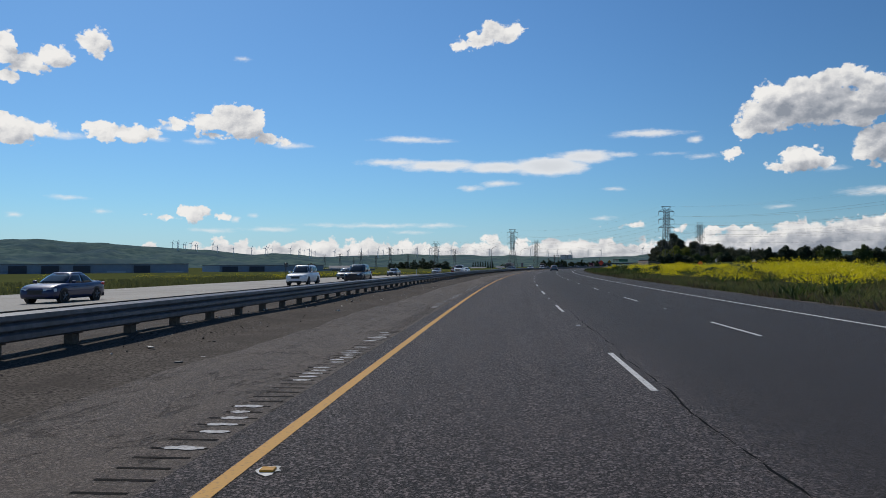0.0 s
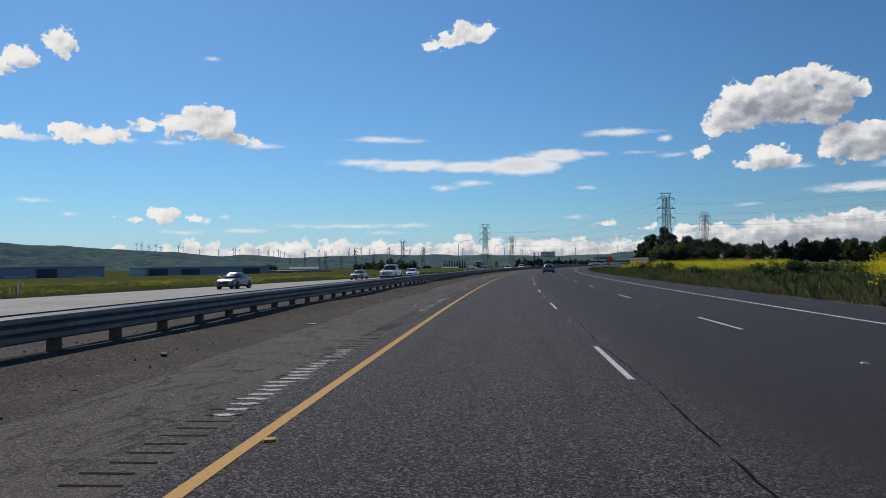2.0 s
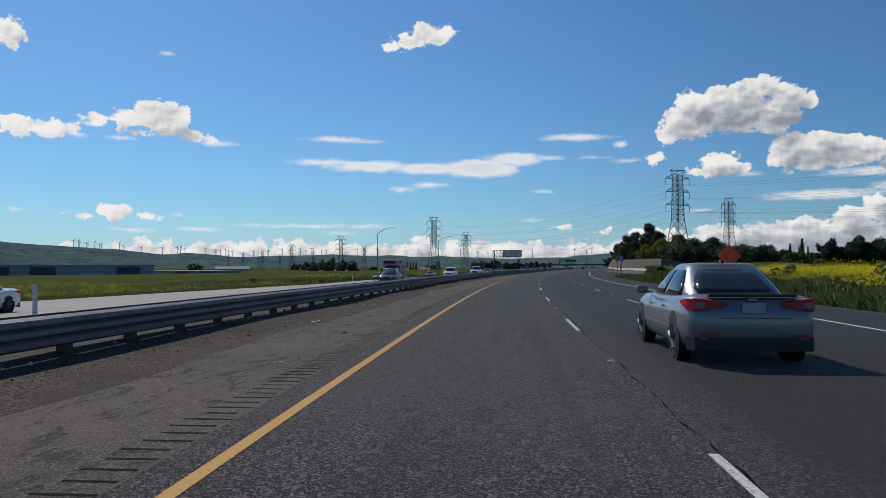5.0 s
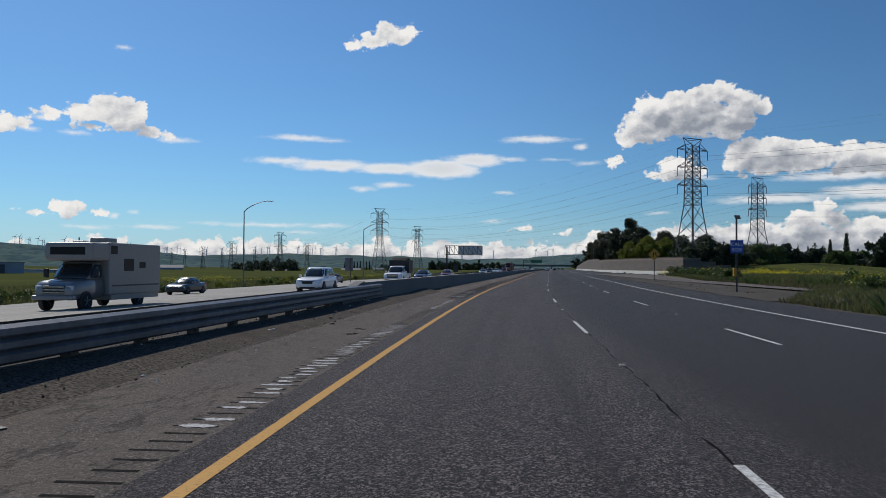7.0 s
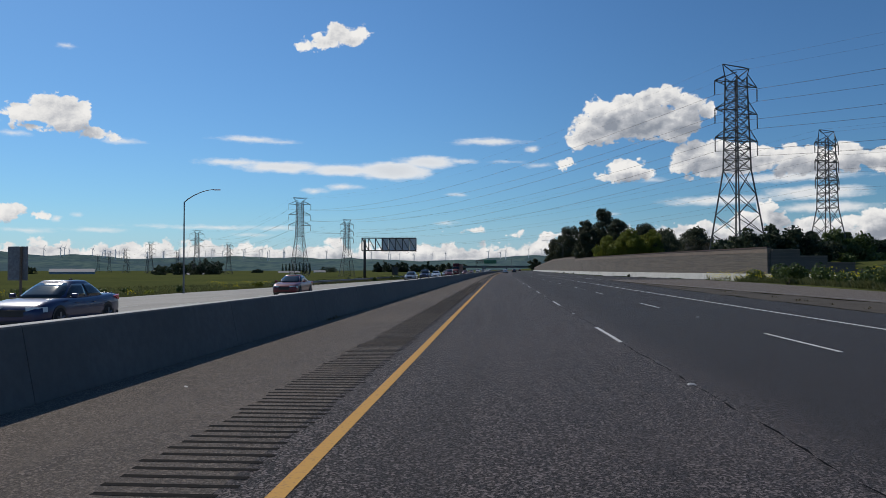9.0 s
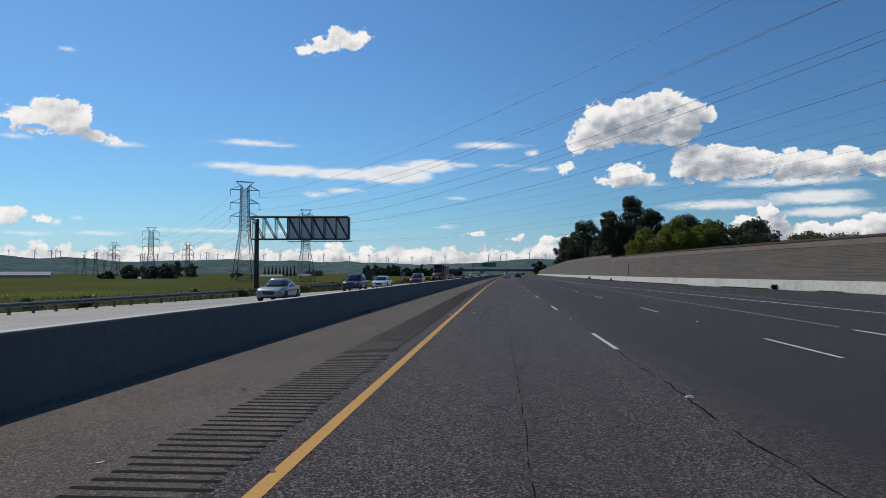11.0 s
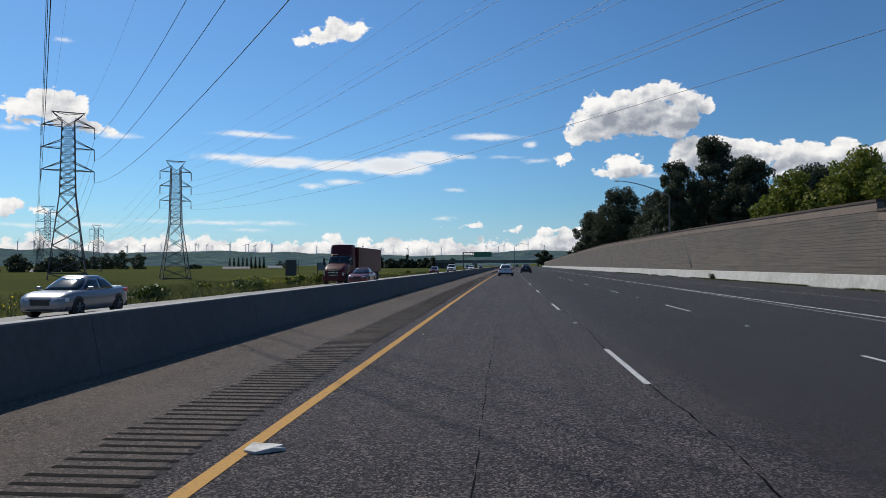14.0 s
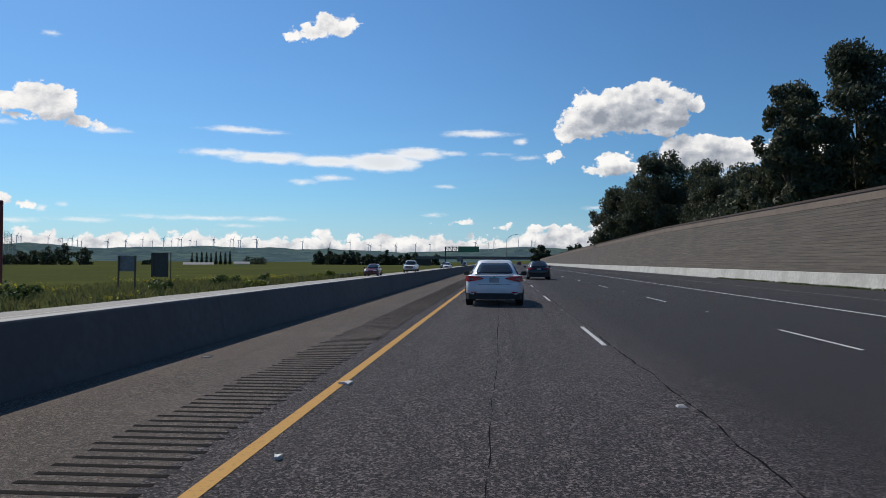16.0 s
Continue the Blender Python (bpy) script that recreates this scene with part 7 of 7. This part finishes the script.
# other carriageway
vehicle("sedan", opp(35.6, -20.1), PAINT_BLUE, "dark blue sedan on the pale concrete carriageway")
vehicle("suv", opp(66.0, -17.0), PAINT_WHITE, "white utility vehicle with a long roof on the other carriageway", rack=True)
vehicle("suv", opp(73.0, -13.6), PAINT_BLACK, "black sport utility car on the other carriageway")
vehicle("sedan", opp(138.0, -23.0), PAINT_GREY, "dark grey sedan on the pale concrete carriageway")
vehicle("hatch", opp(100.5, -21.8), PAINT_SILVER, "silver hatchback on the other carriageway")
vehicle("sedan", opp(185.0, -23.0), PAINT_SILVER, "silver sedan in the far lane of the other carriageway")
vehicle("pickup", opp(171.5, -15.2), PAINT_WHITE, "white crew-cab pickup truck with chrome bumper", "pickup truck")
vehicle("suv", opp(187.5, -18.6), PAINT_RED, "dark red sport utility car behind a white pickup")
vehicle("sedan", opp(210.5, -19.6), PAINT_WHITE, "white sedan partly hidden by the guard rail")
vehicle("sedan", opp(265.0, -12.8), PAINT_BLACK, "black sedan driving beside a sport utility car")
vehicle("suv", opp(275.5, -15.2), PAINT_GREY, "dark grey sport utility car ahead of a motorhome")
vehicle("sedan", opp(319.0, -28.0), PAINT_BLACK, "dark sedan on the slip lane of the other carriageway")
vehicle("suv", opp(309.5, -13.0), PAINT_WHITE, "white sport utility car above the median barrier")
vehicle("sedan", opp(371.0, -29.5), PAINT_GREY, "dark grey sedan on the slip lane of the other carriageway")
vehicle("sedan", opp(353.8, -9.4 - 3.2), PAINT_BLUE, "deep blue sedan with a glossy sloping bonnet")
vehicle("sedan", opp(384.0, -13.4), PAINT_RED, "dark red sedan on the other carriageway")
vehicle("sedan", opp(454.0, -13.2), PAINT_SILVER, "old pale grey sedan on the other carriageway")
vehicle("suv", opp(484.0, -14.0), PAINT_BLUE, "blue sport utility car on the other carriageway", rack=True)
vehicle("sedan", opp(493.0, -12.6), PAINT_WHITE, "white sedan above the median barrier")
vehicle("van", opp(525.5, -12.2), PAINT_RED, "dark red minivan above the median barrier", "minivan")
vehicle("sedan", opp(539.5, -14.2), PAINT_SILVER, "silver sedan behind a red minivan")
vehicle("sedan", opp(580.0, -11.2), PAINT_RED, "red sedan beside a red articulated lorry")
vehicle("hatch", opp(678.0, -14.7), PAINT_RED, "red hatchback on the other carriageway")
vehicle("pickup", opp(705.0, -13.0), PAINT_WHITE, "white pickup truck on the other carriageway", "pickup truck")
vehicle("sedan", opp(760.0, -11.0), PAINT_WHITE, "white sedan far off on the other carriageway")
vehicle("suv", opp(790.0, -14.0), PAINT_SILVER, "silver sport utility car far off on the other carriageway")
vehicle("sedan", opp(850.0, -11.5), PAINT_BLACK, "black sedan far off on the other carriageway")
vehicle("suv", opp(905.0, -14.0), PAINT_WHITE, "white sport utility car far off on the other carriageway")

RVBODY = plain("camper_panel", (0.27, 0.255, 0.235), 0.55, vary=0.05)


def camper(m):
    t = thing("camper_van", m, "beige motorhome with a sleeping berth over its silver van cab", "motorhome")
    part("cab_body", loft(bmesh.new(), [(y, 1.0 * k, zb, zt) for y, k, zb, zt in ((1.2, 1, .5, 1.45), (2.2, 1, .45, 1.42), (2.9, .98, .45, 1.36), (3.35, .95, .47, 1.28), (3.5, .88, .52, 1.12), (3.54, .8, .6, 1.0))]), PAINT_SILVER, t, smooth=True)
    part("cab_roof", cabin(bmesh.new(), (0.9, 1.1, 1.75, 2.45), 1.36, 2.2, 0.96, 0.86), PAINT_SILVER, t, smooth=True)
    at = shell((0.9, 1.1, 1.75, 2.45), 1.36, 2.2, 0.96, 0.86)
    part("windscreen", pane(at, "f", -0.9, 0.9, 0.06, 0.95), GLASS, t, smooth=True)
    for sx in (1, -1):
        part("side_window", pane(at, sx, -0.4, 0.82, 0.12, 0.90), GLASS, t, smooth=True)
        part("mirror", boxed(sx * 1.22 - 0.11, sx * 1.22 + 0.11, 2.2, 2.32, 1.45, 1.85, bevel=0.03), BLACKTRIM, t)
        part("headlamp", boxed(sx * 0.72 - 0.17, sx * 0.72 + 0.17, 3.36, 3.52, 0.92, 1.12, bevel=0.03), HEADLAMP, t)
        for y, z0, z1, w in ((-0.6, 1.75, 2.35, 0.9), (-1.9, 1.9, 2.2, 0.6), (0.75, 2.55, 2.95, 0.55)):
            part("house_window", boxed(sx * 1.205 - 0.012, sx * 1.205 + 0.012, y - w / 2, y + w / 2, z0, z1, bevel=0.01), TINTED, t)
        part("stripe", boxed(sx * 1.204 - 0.006, sx * 1.204 + 0.006, -3.6, 0.9, 1.02, 1.09), DARKSTEEL, t, "dark stripe")
    part("house_body", boxed(-1.2, 1.2, -3.8, 1.15, 0.62, 3.1, bevel=0.08), RVBODY, t, "beige ribbed panel body")
    part("berth", boxed(-1.17, 1.17, 0.9, 2.55, 2.22, 3.08, bevel=0.16), RVBODY, t)
    part("berth_window", boxed(-0.85, 0.85, 2.53, 2.562, 2.5, 2.85, bevel=0.01), TINTED, t)
    part("skirt", boxed(-1.14, 1.14, -3.7, 0.9, 0.38, 0.64), RVBODY, t)
    part("air_unit", boxed(-0.4, 0.4, -0.9, 0.2, 3.09, 3.36, bevel=0.07), RVBODY, t)
    part("roof_vent", boxed(-0.25, 0.25, 1.3, 1.8, 3.07, 3.17, bevel=0.03), WHITESIGN, t)
    part("aerial", beam(bmesh.new(), (0.5, 0.9, 3.05), (0.5, 0.9, 3.35), 0.03, 6), BLACKTRIM, t)
    part("grille", boxed(-0.52, 0.52, 3.42, 3.56, 0.74, 1.12, bevel=0.02), BLACKTRIM, t, "dark grille")
    for z in (0.80, 0.93, 1.06):
        part("grille_bar", boxed(-0.50, 0.50, 3.55, 3.575, z - 0.025, z + 0.025, bevel=0.008), CHROME, t)
    part("front_bumper", boxed(-0.98, 0.98, 3.4, 3.66, 0.48, 0.68, bevel=0.04), PAINT_SILVER, t)
    wheels(t, [(sx * 0.92, y) for sx in (1, -1) for y in (2.65, -1.95)], 0.39, 0.24)


camper(opp(290.5, -18.2))


def dump_truck(m):
    t = vehicle("pickup", m, PAINT_WHITE, "white heavy pickup with a tall dark dump body", "dump truck")
    part("dump_body", boxed(-1.12, 1.12, -2.95, -0.68, 1.15, 2.55, bevel=0.03), BLACKTRIM, t, "dark steel dump body")
    part("load", loft(bmesh.new(), [(-2.8, 0.5, 2.4, 2.5), (-2.2, 0.95, 2.3, 2.75), (-1.5, 1.0, 2.3, 2.85), (-0.9, 0.8, 2.35, 2.6)]), DIRT, t, "heaped load")
    for x in (-1.1, 1.1):
        part("side_stake", boxed(x - 0.05, x + 0.05, -1.9, -1.8, 1.15, 2.62), DARKSTEEL, t)


dump_truck(opp(337.0, -10.2 - 2.4))


def lorry(m):
    t = thing("articulated_lorry", m, "dark red articulated lorry with an aero sleeper cab and box trailer", "lorry")
    part("bonnet", loft(bmesh.new(), [(y, k, zb, zt) for y, k, zb, zt in ((1.0, 1.12, .75, 2.05), (1.9, 1.10, .6, 1.98), (2.8, 1.06, .5, 1.78), (3.35, .98, .48, 1.55), (3.62, .84, .5, 1.30), (3.7, .68, .55, 1.1))]), PAINT_MAROON, t, smooth=True)
    part("cab", cabin(bmesh.new(), (-0.6, -0.5, 0.95, 1.75), 1.0, 2.95, 1.16, 1.06), PAINT_MAROON, t, smooth=True)
    part("sleeper", cabin(bmesh.new(), (-1.75, -1.7, 0.30, 1.05), 0.95, 3.95, 1.2, 1.10), PAINT_MAROON, t, "tall curved sleeper and roof fairing", smooth=True)
    at = shell((-0.6, -0.5, 0.95, 1.75), 1.0, 2.95, 1.16, 1.06)
    for u0, u1 in ((-0.92, -0.02), (0.02, 0.92)):
        part("windscreen", pane(at, "f", u0, u1, 0.52, 0.93, 0.02), GLASS, t, smooth=True)
    for sx in (-1, 1):
        part("side_window", pane(at, sx, 0.25, 0.85, 0.52, 0.88, 0.03), GLASS, t, smooth=True)
        part("headlamp", band([(sx * a, 3.72 - b) for a, b in ((0.62, 0.06), (0.80, 0.10), (0.95, 0.22), (1.0, 0.42))], 0.85, 1.12, 0.14), HEADLAMP, t)
        part("mirror", boxed(sx * 1.42 - 0.10, sx * 1.42 + 0.10, 1.55, 1.68, 1.85, 2.55, bevel=0.04), BLACKTRIM, t)
        part("mirror_arm", beam(bmesh.new(), (sx * 1.08, 1.4, 2.4), (sx * 1.42, 1.6, 2.4), 0.025, 6), BLACKTRIM, t)
        part("side_fairing", boxed(sx * 1.13 - 0.06, sx * 1.13 + 0.06, -2.6, 0.9, 0.32, 1.0, bevel=0.03), PAINT_MAROON, t)
        part("trailer_skirt", boxed(sx * 1.22 - 0.02, sx * 1.22 + 0.02, -12.2, -6.6, 0.55, 1.2), DARKSTEEL, t)
        part("landing_leg", boxed(sx * 0.7 - 0.07, sx * 0.7 + 0.07, -6.4, -6.2, 0.35, 1.2), DARKSTEEL, t)
        for y in np.arange(-15.2, -2.6, 1.2):
            part("trailer_rib", boxed(min(sx * 1.3, sx * 1.306), max(sx * 1.3, sx * 1.306), y - 0.015, y + 0.015, 1.25, 3.64), PAINT_MAROON, t)
    for x in np.linspace(-0.7, 0.7, 5):
        part("marker_lamp", boxed(x - 0.05, x + 0.05, 0.75, 0.86, 2.93, 2.98, bevel=0.015), YELLOWSIGN, t)
    part("grille", boxed(-0.55, 0.55, 3.5, 3.72, 0.72, 1.32, bevel=0.06), BLACKTRIM, t)
    for z in (0.82, 0.98, 1.14):
        part("grille_bar", boxed(-0.52, 0.52, 3.71, 3.735, z - 0.02, z + 0.02, bevel=0.006), CHROME, t)
    part("front_bumper", band([(a, 3.78 - b) for a, b in ((-1.18, 0.5), (-1.05, 0.18), (-0.6, 0.0), (0.6, 0.0), (1.05, 0.18), (1.18, 0.5))], 0.32, 0.72, 0.2), PAINT_MAROON, t)
    part("chassis", boxed(-0.5, 0.5, -5.2, 3.2, 0.62, 0.95), DARKSTEEL, t)
    part("trailer", boxed(-1.3, 1.3, -15.9, -2.2, 1.15, 3.72, bevel=0.03), PAINT_MAROON, t, "plain dark red box trailer")
    part("trailer_frame", boxed(-1.1, 1.1, -15.8, -2.4, 1.02, 1.15), DARKSTEEL, t)
    part("rear_guard", boxed(-1.15, 1.15, -15.85, -15.75, 0.5, 0.62), DARKSTEEL, t)
    wheels(t, [(sx * 1.0, y) for sx in (1, -1) for y in (2.45, -3.2, -4.5, -13.3, -14.6)], 0.51, 0.30)


lorry(opp(588.0, -14.9))
